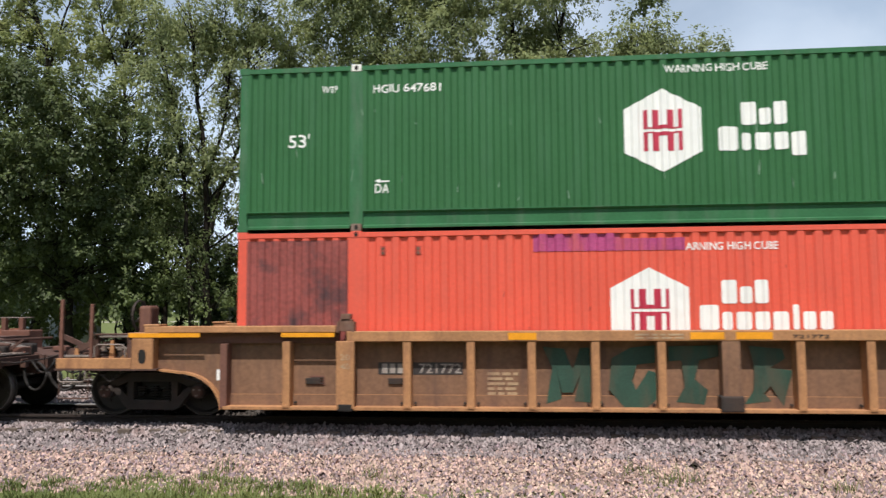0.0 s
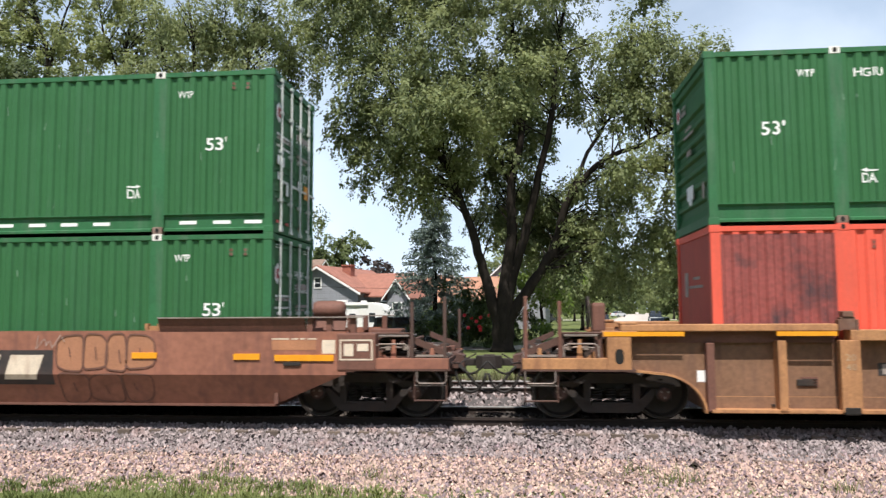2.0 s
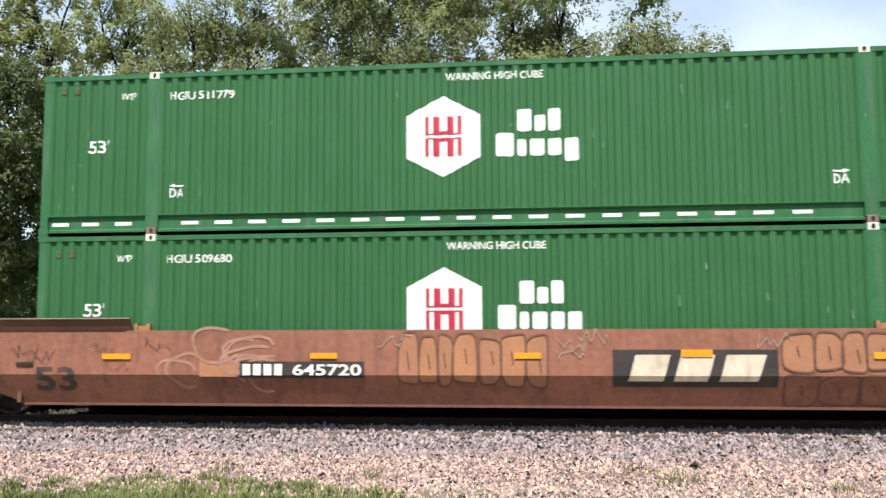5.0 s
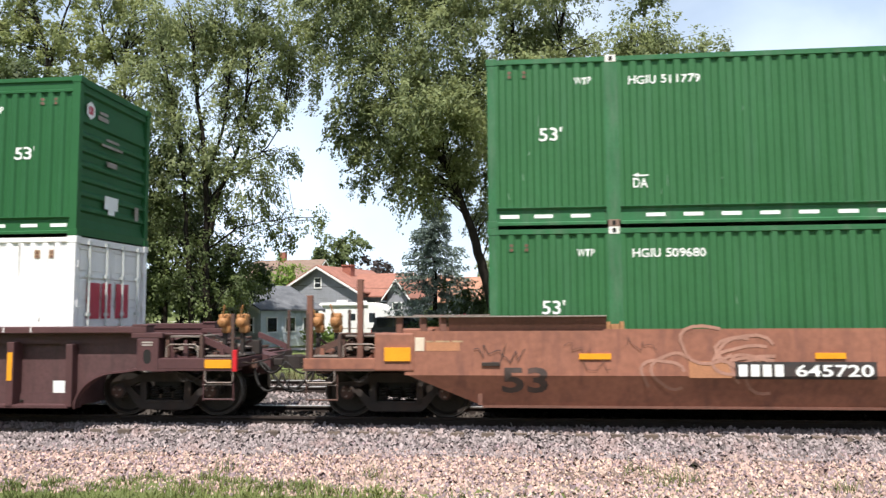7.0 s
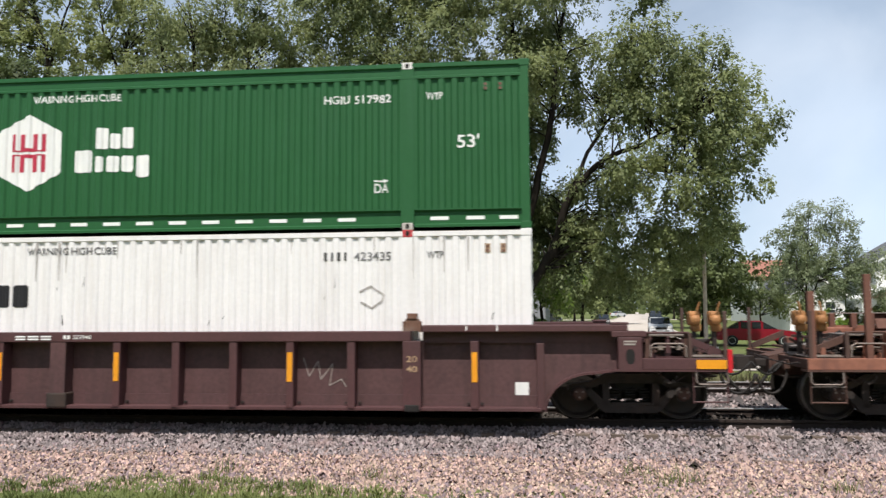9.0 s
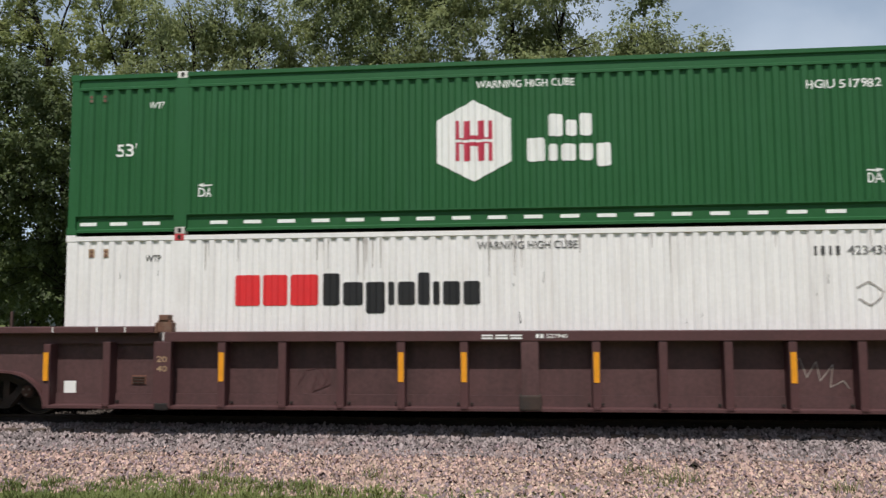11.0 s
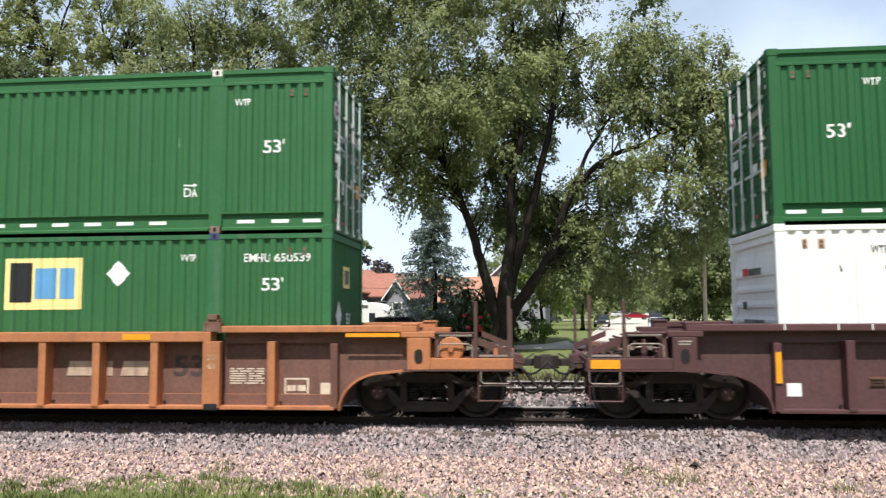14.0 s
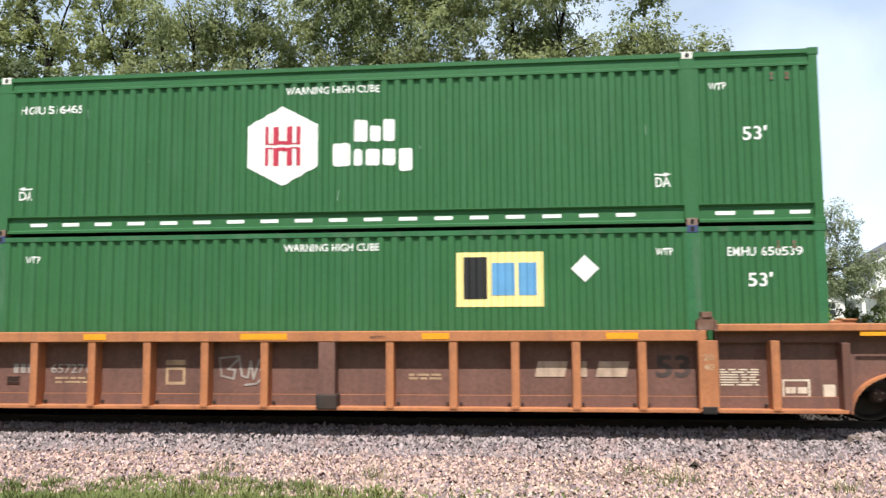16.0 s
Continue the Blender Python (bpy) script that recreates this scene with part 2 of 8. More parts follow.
BLACK_BOARD = mat("faded black paint board", (0.035, 0.030, 0.030), 0.6, 0, 0.3, 3, 0, (0.10, 0.05, 0.04), 0.5, 0.03, 30)
CREAM = mat("cream stencil paint", (0.66, 0.56, 0.44), 0.6, 0, 0.25, 4, 1, (0.30, 0.15, 0.10), 0.6, 0)
CREAM_WORN = mat("half-worn cream stencil paint", (0.46, 0.34, 0.25), 0.7, 0, 0.35, 5, 1, (0.15, 0.074, 0.056), 0.95, 0)
STENCIL = mat("worn tan stencil paint", (0.40, 0.27, 0.16), 0.7, 0, 0.35, 6, 1, (0.2, 0.1, 0.07), 0.8, 0)
STENCIL_GREY = mat("worn grey stencil paint", (0.33, 0.29, 0.26), 0.7, 0, 0.3, 6, 1, (0.16, 0.08, 0.06), 0.8, 0)
STONE_GREY = mat("grey ballast stone", (0.248, 0.208, 0.204), 0.85, 0, 0.25, 9, 0, (0.40, 0.26, 0.23), 0.6, 0.3, 60, island=0.6)
STONE_PINK = mat("pink crushed gravel", (0.40, 0.272, 0.232), 0.85, 0, 0.2, 5, 0, (0.46, 0.365, 0.285), 0.7, 0.3, 60, island=0.6)
STONE_MAUVE = mat("mauve grey crushed stone", (0.235, 0.175, 0.185), 0.85, 0, 0.25, 7, 0, (0.36, 0.28, 0.28), 0.6, 0.3, 60, island=0.6)
STONE_TAN = mat("sandy tan stone", (0.50, 0.385, 0.29), 0.85, 0, 0.2, 5, 0, (0.40, 0.27, 0.2), 0.6, 0.3, 60, island=0.5)
# oily dirt plus the shade under the train, both in the stone colour
STONE_OILY_SHADED = mat("oil-darkened track ballast", (0.055, 0.046, 0.040), 0.9, 0, 0.3, 9, 0, (0.09, 0.07, 0.055), 0.5, 0.3, 60, island=0.5)
BARK = mat("grey brown bark", (0.022, 0.018, 0.015), 0.95, 0, 0.4, 6, 0, (0.036, 0.03, 0.025), 0.6, 0.8, 14, spec=0.1, stretch=(1, 1, 0.25))
LEAF_MAPLE = leafy("silver maple leaves", (0.063, 0.092, 0.035), (0.318, 0.358, 0.156), 0.38)
# paler green that carries the sun on the high crowns
LEAF_BACK = leafy("sunlit open-crown leaves", (0.12, 0.15, 0.054), (0.34, 0.38, 0.16), 0.45)
# this and the next: shade under the crowns is mixed into the green
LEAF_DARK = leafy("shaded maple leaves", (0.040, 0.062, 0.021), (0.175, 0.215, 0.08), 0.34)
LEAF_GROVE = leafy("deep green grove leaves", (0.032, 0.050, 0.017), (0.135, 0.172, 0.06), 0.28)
LEAF_LIGHT = leafy("bright young leaves", (0.09, 0.165, 0.03), (0.25, 0.34, 0.075))
LEAF_SILVER = leafy("silvery birch leaves", (0.11, 0.145, 0.075), (0.29, 0.33, 0.19))
LEAF_SPRUCE = leafy("blue green spruce needles", (0.06, 0.09, 0.075), (0.19, 0.24, 0.205), 0.15)
LEAF_PURPLE = leafy("purple plum leaves", (0.03, 0.025, 0.022), (0.075, 0.055, 0.05))
# near-black green that holds the deep shade of the understorey
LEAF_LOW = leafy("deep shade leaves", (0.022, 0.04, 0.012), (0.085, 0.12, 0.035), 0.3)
SCUFF = mat("pale scraped paint", (0.17, 0.27, 0.19), 0.6, 0, 0.4, 9, 1, (0.06, 0.16, 0.08), 0.8, 0)
GRASS = leafy("meadow grass blades", (0.062, 0.095, 0.028), (0.235, 0.265, 0.088), 0.30)

GRASS_DRY = leafy("dry verge grass", (0.07, 0.075, 0.03), (0.20, 0.185, 0.085), 0.25)

# ---- mesh helpers ----


def part(name, bm, material, parent=None, label="", smooth=False):
    """Links a bmesh as one mesh object under a thing or a part."""
    me = bpy.data.meshes.new(name)
    bm.to_mesh(me)
    bm.free()
    return link(name, me, material, parent, label, smooth)


def link(name, me, material, parent=None, label="", smooth=False):
    if not me.materials:
        me.materials.append(material)
    if smooth:
        me.polygons.foreach_set("use_smooth", [True] * len(me.polygons))
    ob = new(name, me)
    ob.parent = parent
    return tagged(ob, label)


def again(ob, m, parent=None):
    """Another part on the same mesh."""
    o = new(ob.name.split(".")[0], ob.data)
    o.parent = parent or ob.parent
    o.matrix_basis = m
    return o


def thing(name, label, category, m, group="", kind=""):
    e = new(name)
    e.empty_display_size = 0.3
    e.matrix_basis = m
    return tagged(e, label, category, group, kind)


def box(bm, x0, x1, y0, y1, z0, z1, bevel=0.0):
    r = bmesh.ops.create_cube(bm, size=1.0, matrix=Matrix.LocRotScale(
        ((x0 + x1) / 2, (y0 + y1) / 2, (z0 + z1) / 2), None, (abs(x1 - x0), abs(y1 - y0), abs(z1 - z0))))
    if bevel:
        es = {e for v in r["verts"] for e in v.link_edges}
        bmesh.ops.bevel(bm, geom=list(es), offset=bevel, segments=2, affect="EDGES", profile=0.6)
    return bm


def boxes(*rows, bevel=0.0):
    bm = bmesh.new()
    for r in rows:
        box(bm, *r, bevel=bevel)
    return bm


def prism(bm, outline, y0, y1, plane="xz"):
    """An outline in the xz, yz or xy plane, pulled from y0 to y1 along the third axis."""
    def at(a, b, c):
        return {"xz": (a, c, b), "yz": (c, a, b), "xy": (a, b, c)}[plane]
    lo = [bm.verts.new(at(a, b, y0)) for a, b in outline]
    hi = [bm.verts.new(at(a, b, y1)) for a, b in outline]
    bm.faces.new(lo), bm.faces.new(hi[::-1])
    for i in range(len(lo)):
        j = (i + 1) % len(lo)
        bm.faces.new((lo[j], lo[i], hi[i], hi[j]))
    bmesh.ops.recalc_face_normals(bm, faces=bm.faces)
    return bm


def tube(bm, points, radii, n=8, cap=True):
    """A round bar along a path."""
    points = [Vector(p) for p in points]
    if not hasattr(radii, "__len__"):
        radii = [radii] * len(points)
    rings, side = [], None
    for i, p in enumerate(points):
        way = (points[min(i + 1, len(points) - 1)] - points[max(i - 1, 0)]).normalized()
        if side is None:
            side = way.orthogonal().normalized()
        side = (side - way * side.dot(way)).normalized()
        up = way.cross(side)
        rings.append([bm.verts.new(p + (side * math.cos(a) + up * math.sin(a)) * radii[i])
                      for a in (2 * math.pi * k / n for k in range(n))])
    for a, b in zip(rings, rings[1:]):
        for k in range(n):
            bm.faces.new((a[k], a[(k + 1) % n], b[(k + 1) % n], b[k]))
    if cap:
        bm.faces.new(rings[0][::-1]), bm.faces.new(rings[-1])
    return bm


def lathe(bm, profile, axis="y", n=24, centre=(0, 0, 0)):
    """Turns (radius, along) points round the y or the x axis."""
    rings = []
    for r, a in profile:
        ring = []
        for k in range(n):
            c, s = r * math.cos(2 * math.pi * k / n), r * math.sin(2 * math.pi * k / n)
            ring.append(bm.verts.new(Vector((c, a, s) if axis == "y" else (a, c, s)) + Vector(centre)))
        rings.append(ring)
    for p, q in zip(rings, rings[1:]):
        for k in range(n):
            bm.faces.new((p[k], p[(k + 1) % n], q[(k + 1) % n], q[k]))
    bm.faces.new(rings[0][::-1]), bm.faces.new(rings[-1])
    bmesh.ops.recalc_face_normals(bm, faces=bm.faces)
    return bm


# ---- markings, laid on the side of a container or a car ----


class Corrugation:
    """The depth of a trapezoid-ribbed side: 0 on the outer flats, deep in the troughs."""

    def __init__(self, bays, pitch, deep):
        self.bays, self.deep = [], deep
        for x0, x1 in bays:
            n = max(1, round((x1 - x0) / pitch))
            self.bays.append((x0, x1, n))

    def points(self, bay):
        x0, x1, n = bay
        w = (x1 - x0) / n
        out = []
        for k in range(n):
            for f, d in ((0.0, 0), (0.24, 0), (0.38, 1), (0.74, 1), (0.88, 0)):
                out.append((x0 + (k + f) * w, d * self.deep))
        return out + [(x1, 0.0)]

    def depth(self, x):
        for bay in self.bays:
            x0, x1, n = bay
            if x0 <= x <= x1:
                f = (x - x0) / (x1 - x0) * n % 1.0
                return self.deep * min(1.0, max(0.0, (f - 0.24) / 0.14), max(0.0, (0.88 - f) / 0.14))
        return 0.0

    def breaks(self, a, b):
        return [x for bay in self.bays for x, _ in self.points(bay) if a < x < b]


def lay(bm, ribs, y, lift=0.004):
    """Bends a flat marking in the xz plane onto the ribs of the side at y."""
    if ribs:
        xs = [v.co.x for v in bm.verts]
        for x in ribs.breaks(min(xs), max(xs)):
            bmesh.ops.bisect_plane(bm, geom=bm.verts[:] + bm.edges[:] + bm.faces[:], plane_co=(x, 0, 0), plane_no=(1, 0, 0))
    for v in bm.verts:
        v.co.y += y - lift + (ribs.depth(v.co.x) if ribs else 0.0)
    return bm


def flat(*outlines):
    bm = bmesh.new()
    for k, o in enumerate(outlines):
        bm.faces.new([bm.verts.new((x, -0.0004 * (k % 9), z)) for x, z in o])
    bmesh.ops.recalc_face_normals(bm, faces=bm.faces)
    for f in bm.faces:
        f.normal_update()
        if f.normal.y > 0:
            f.normal_flip()
    return bm


def rect(x0, x1, z0, z1):
    return [(x0, z0), (x1, z0), (x1, z1), (x0, z1)]


def frame_rect(x0, x1, z0, z1, w, v=None):
    v = v or w
    return [rect(x0, x1, z0, z0 + v), rect(x0, x1, z1 - v, z1), rect(x0, x0 + w, z0 + v, z1 - v), rect(x1 - w, x1, z0 + v, z1 - v)]


def lettering(text, x0, x1, z0, z1, bold=0.012):
    """The built-in font, fitted to a rectangle in the xz plane."""
    cu = bpy.data.curves.new("lettering", "FONT")
    cu.body, cu.offset, cu.resolution_u = text, bold, 3
    tmp = bpy.data.objects.new("lettering", cu)
    me = bpy.data.meshes.new_from_object(tmp)
    bm = bmesh.new()
    bm.from_mesh(me)
    bpy.data.objects.remove(tmp), bpy.data.meshes.remove(me), bpy.data.curves.remove(cu)
    xs, ys = [v.co.x for v in bm.verts], [v.co.y for v in bm.verts]
    for v in bm.verts:
        v.co = ((v.co.x - min(xs)) / (max(xs) - min(xs)) * (x1 - x0) + x0, 0,
                (v.co.y - min(ys)) / (max(ys) - min(ys)) * (z1 - z0) + z0)
    return bm


def marking(name, bm, material, parent, ribs, y, lift=0.004, label=""):
    return part(name, lay(bm, ribs, y, lift), material, parent, label)


def word_bars(x0, z0, height, widths, gap=0.03, up=(), down=()):
    """A name that is not spelled out: one solid block with clipped corners for each letter."""
    out, x = [], x0
    for k, w in enumerate(widths):
        top = z0 + height * (1.0 if k in up else 0.72)
        low = z0 - (height * 0.26 if k in down else 0.0)
        c = min(0.03, w * 0.2)
        out.append([(x + c, low), (x + w - c, low), (x + w, low + c), (x + w, top - c), (x + w - c, top), (x + c, top), (x, top - c), (x, low + c)])
        x += w + gap
    return out


def ribbon(points, width):
    """A painted stroke: a band of even width along a path in the xz plane."""
    out = []
    for (x0, z0), (x1, z1) in zip(points, points[1:]):
        d = math.hypot(x1 - x0, z1 - z0) or 1
        nx, nz = -(z1 - z0) / d * width / 2, (x1 - x0) / d * width / 2
        ex, ez = (x1 - x0) / d * width * 0.3, (z1 - z0) / d * width * 0.3
        out.append([(x0 - ex + nx, z0 - ez + nz), (x0 - ex - nx, z0 - ez - nz), (x1 + ex - nx, z1 + ez - nz), (x1 + ex + nx, z1 + ez + nz)])
    return out


def loop(cx, cz, rx, rz, n=18, power=0.75, wob=0.0, a0=0.0, a1=360.0):
    """Points round a rounded, slightly uneven outline."""
    rnd = random.Random(int(cx * 1000 + cz * 77))
    ph = rnd.uniform(0, 6)
    out = []
    for k in range(n):
        a = radians(a0 + (a1 - a0) * k / (n if a1 - a0 >= 360 else n - 1))
        c, s = math.cos(a), math.sin(a)
        w = 1 + wob * math.sin(3 * a + ph)
        out.append((cx + rx * w * math.copysign(abs(c) ** power, c), cz + rz * w * math.copysign(abs(s) ** power, s)))
    return out


# ---- the containers ----
L2, W2, HT, IN40 = 8.077, 1.295, 2.896, 6.096
CT = 13.834


def end_wall(parent, side, style, paint, railpaint, marks):
    """One end of a container, at x = side * L2."""
    s, x = side, side * L2

    def bx(bm, d0, d1, y0, y1, z0, z1, bevel=0.0):
        return box(bm, x - s * d0, x - s * d1, y0, y1, z0, z1, bevel)
    part("end_sill", bx(bmesh.new(), 0, 0.16, -1.17, 1.17, 0.02, 0.17), railpaint, parent)
    part("end_header", bx(bmesh.new(), 0, 0.14, -1.17, 1.17, HT - 0.13, HT - 0.012), railpaint, parent)
    bm = bmesh.new()
    if style == "ribbed":
        outline = [(x - s * 0.04, 0.17)]
        for k in range(9):
            z = 0.33 + k * 0.27
            if k == 7:
                continue
            outline += [(x - s * 0.085, z), (x - s * 0.085, z + 0.12), (x - s * 0.03, z + 0.15), (x - s * 0.03, z + 0.2)]
        outline += [(x - s * 0.04, HT - 0.12), (x - s * 0.12, HT - 0.12), (x - s * 0.12, 0.17)]
        prism(bm, outline, -1.17, 1.17)
        part("end_wall", bm, paint, parent)
    elif style == "upright":
        ys = [-1.17 + 2.34 * k / 40 for k in range(41)]
        deep = [0.03 if k % 4 in (0, 3) else 0.075 for k in range(41)]
        outline = [(x - s * d, y) for d, y in zip(deep, ys)]
        outline = [(y, a) for a, y in outline]
        prism(bm, [(a, y) for y, a in outline] + [(x - s * 0.12, 1.17), (x - s * 0.12, -1.17)], 0.17, HT - 0.12, "xy")
        part("end_wall", bm, paint, parent)
    elif style == "plain":
        bx(bm, 0.03, 0.12, -1.17, 1.17, 0.17, HT - 0.12)
        part("end_wall", bm, paint, parent)
    else:
        for y0, y1 in ((-1.16, -0.01), (0.01, 1.16)):
            bm = bmesh.new()
            bx(bm, 0.05, 0.1, y0, y1, 0.18, HT - 0.14, 0.008)
            leaf = part("door", bm, paint, parent)
            for k in range(5):
                z = 0.25 + k * 0.51
                part("door_panel", bx(bmesh.new(), 0.035, 0.06, y0 + 0.06, y1 - 0.06, z, z + 0.36, 0.012), paint, leaf)
                part("panel_lip", bx(bmesh.new(), 0.022, 0.04, y0 + 0.04, y1 - 0.04, z + 0.385, z + 0.42), railpaint, leaf)
            for f in (0.27, 0.78):
                y = y0 + (y1 - y0) * f
                bm = tube(bmesh.new(), [(x + s * 0.012, y, 0.1), (x + s * 0.012, y, HT - 0.07)], 0.021, 8)
                for z in (0.13, 0.62, 1.5, 2.2, HT - 0.1):
                    box(bm, x - s * 0.04, x + s * 0.03, y - 0.05, y + 0.05, z - 0.03, z + 0.03)
                part("locking_bar", bm, ROD, leaf, "galvanised steel locking bar")
                bm = boxes((x + s * 0.01, x + s * 0.035, y, y + 0.36, 0.94, 0.98))
                part("handle", bm, ROD, leaf)
                part("cam_keeper", boxes((x - s * 0.02, x + s * 0.04, y - 0.08, y + 0.08, 0.05, 0.10), bevel=0.006), ROD, leaf)
            hy = y0 if y0 < -1 else y1
            for z in (0.4, 1.0, 1.7, 2.4):
                part("hinge", boxes((x - s * 0.06, x + s * 0.012, hy - 0.05, hy + 0.05, z - 0.06, z + 0.06)), railpaint, leaf)
    for y0, y1, z0, z1, m in marks:
        d = 0.013 if style == "doors" else 0.026
        me = boxes((x - s * d, x - s * (d - 0.006), *sorted((s * y0, s * y1)), z0, z1))
        part("placard", me, m, parent)


def end_text(parent, s, text, u0, u1, z0, z1, m, d=0.028):
    """Lettering on an end of a container, read from outside."""
    bm = lettering(text, u0, u1, z0, z1)
    for v in bm.verts:
        v.co = (s * (L2 - d), s * v.co.x, v.co.z)
    part("end_number", bm, m, parent)


def end_badge(parent, s, u, z, w, h, d=0.024, bars=True):
    """A small white six-sided badge with red bars on an end of a container."""
    o = [(u - w, z - h * 0.5), (u, z - h), (u + w, z - h * 0.5), (u + w, z + h * 0.5), (u, z + h), (u - w, z + h * 0.5)]
    b = part("badge", prism(bmesh.new(), [(s * a, c) for a, c in o], s * (L2 - d), s * (L2 - d + 0.004), "yz"), WHITE, parent, "white six-sided badge")
    if bars:
        for a in (-0.42, 0.0, 0.42):
            box_at = sorted((s * (u + w * a - 0.02), s * (u + w * a + 0.02)))
            part("badge_bar", boxes((s * (L2 - d + 0.004), s * (L2 - d + 0.007), *box_at, z - h * 0.45, z + h * 0.45)), MARK_RED, b)


def door_marks(c, s, digits):
    """Paint and stickers on the doors, as on most of these containers."""
    end_badge(c, s, -0.9, 2.2, 0.15, 0.19)
    for u in (-1.0, 0.72):
        part("reflective_strip", boxes((s * (L2 - 0.03), s * (L2 - 0.024), *sorted((s * u, s * (u + 0.3))), 2.66, 2.72)), TAPE, c)
    part("reflective_strip", boxes((s * (L2 - 0.03), s * (L2 - 0.024), *sorted((s * 1.0, s * 1.05)), 2.3, 2.6)), TAPE, c)
    if digits:
        end_text(c, s, "HGIU", 0.16, 0.72, 2.14, 2.30, WHITE)
        end_text(c, s, digits, 0.16, 0.98, 1.88, 2.04, WHITE)
    end_text(c, s, "53'", 0.62, 0.92, 1.18, 1.36, WHITE)
    rnd = random.Random(int(s * 7 + 40))
    for z in (1.72, 1.79, 1.58):
        u = -1.0
        while u < -0.15:
            w = rnd.uniform(0.05, 0.16)
            part("print_bar", boxes((s * (L2 - 0.031), s * (L2 - 0.026), *sorted((s * u, s * (u + w))), z, z + 0.04)), WHITE, c)
            u += w + 0.04
    for z in (1.66, 1.60, 1.54):
        part("print_bar", boxes((s * (L2 - 0.031), s * (L2 - 0.026), *sorted((s * 0.2, s * rnd.uniform(0.7, 1.0))), z, z + 0.03)), STENCIL_GREY, c)


def container(name, label, x, z, paint, rail, high_rail=False, pitch=0.24, deep=0.036, tape=False, ends=("ribbed", "doors"),
              cast_top=None, cast_low=None, end_paint=None, end_marks=((), ())):
    root = thing(name, label, "container", pose(x, CT, z), "stacked containers")
    top = 0.29 if high_rail else 0.115
    bays = ((-L2 + 0.13, -IN40 - 0.03), (-IN40 + 0.2, IN40 - 0.2), (IN40 + 0.03, L2 - 0.13))
    ribs = Corrugation(bays, pitch, deep)
    for side in (-1, 1):
        for bay in ribs.bays:
            bm, prev = bmesh.new(), None
            for px, d in ribs.points(bay):
                y = side * (W2 - 0.004 - d)
                cur = (bm.verts.new((px, y, 0.33)), bm.verts.new((px, y, HT - top + 0.005)))
                if prev:
                    bm.faces.new((prev[0], cur[0], cur[1], prev[1]) if side < 0 else (cur[0], prev[0], prev[1], cur[1]))
                prev = cur
            part("side_panel", bm, paint, root)
        # rails along the bottom and the top
        for x0, x1, _ in ribs.bays:
            prof = [(-W2, 0.352), (-W2, 0.335), (-1.245, 0.30), (-1.245, 0.105), (-W2 + 0.004, 0.085), (-W2 + 0.004, 0.045), (-1.2, 0.045), (-1.2, 0.352)]
            part("bottom_rail", prism(bmesh.new(), [(a * -side, b) for a, b in prof], x0, x1, "yz"), rail, root)
        if high_rail:
            prof = [(-W2 - 0.004, HT - 0.02), (-W2 - 0.004, HT - 0.09), (-W2 + 0.028, HT - 0.11), (-W2 + 0.028, HT - 0.235),
                    (-W2 - 0.002, HT - 0.25), (-W2 - 0.002, HT - 0.29), (-1.2, HT - 0.29), (-1.2, HT - 0.02)]
        else:
            prof = [(-W2 - 0.004, HT - 0.025), (-W2 - 0.004, HT - 0.105), (-W2 + 0.012, HT - 0.115), (-1.2, HT - 0.115), (-1.2, HT - 0.02)]
        part("top_rail", prism(bmesh.new(), [(a * -side, b) for a, b in prof], -L2 + 0.12, L2 - 0.12, "yz"), rail, root)
        for px in (-L2 + 0.07, -IN40 + 0.085, IN40 - 0.085, L2 - 0.07):
            w = 0.07 if abs(px) > 7 else 0.115
            part("corner_post", boxes((px - w, px + w, side * 1.17, side * (W2 - 0.001), 0.1, HT - 0.1), bevel=0.008), rail, root)
            inner = abs(px) < 7
            for z0, z1, m in ((0.0, 0.12, cast_low or rail), (HT - 0.122, HT, cast_top or CASTING)):
                m = m if inner else rail
                part("corner_casting", boxes((px - 0.09, px + 0.09, side * 1.13, side * (W2 + 0.006), z0, z1), bevel=0.01), m, root)
                if side < 0 and inner:
                    hole = flat(loop(px, (z0 + z1) / 2, 0.032, 0.042, 12))
                    marking("casting_hole", hole, DARK, root, None, -W2 - 0.006, 0.002)
    part("roof", boxes((-L2 + 0.1, L2 - 0.1, -1.21, 1.21, HT - 0.06, HT - 0.03)), rail, root)
    part("floor", boxes((-L2 + 0.1, L2 - 0.1, -1.21, 1.21, 0.1, 0.16)), rail, root)
    if tape:
        xs = [0.117 + 0.605 * k for k in range(-9, 9)] + [s * a for a in (6.55, 7.16, 7.72) for s in (-1, 1)]
        for px in xs:
            marking("reflective_strip", flat(rect(px - 0.155, px + 0.155, 0.165, 0.225)), TAPE, root, None, -1.245)
    for side, style, marks in ((-1, ends[0], end_marks[0]), (1, ends[1], end_marks[1])):
        end_wall(root, side, style, end_paint or paint, rail, marks)
    return root, ribs


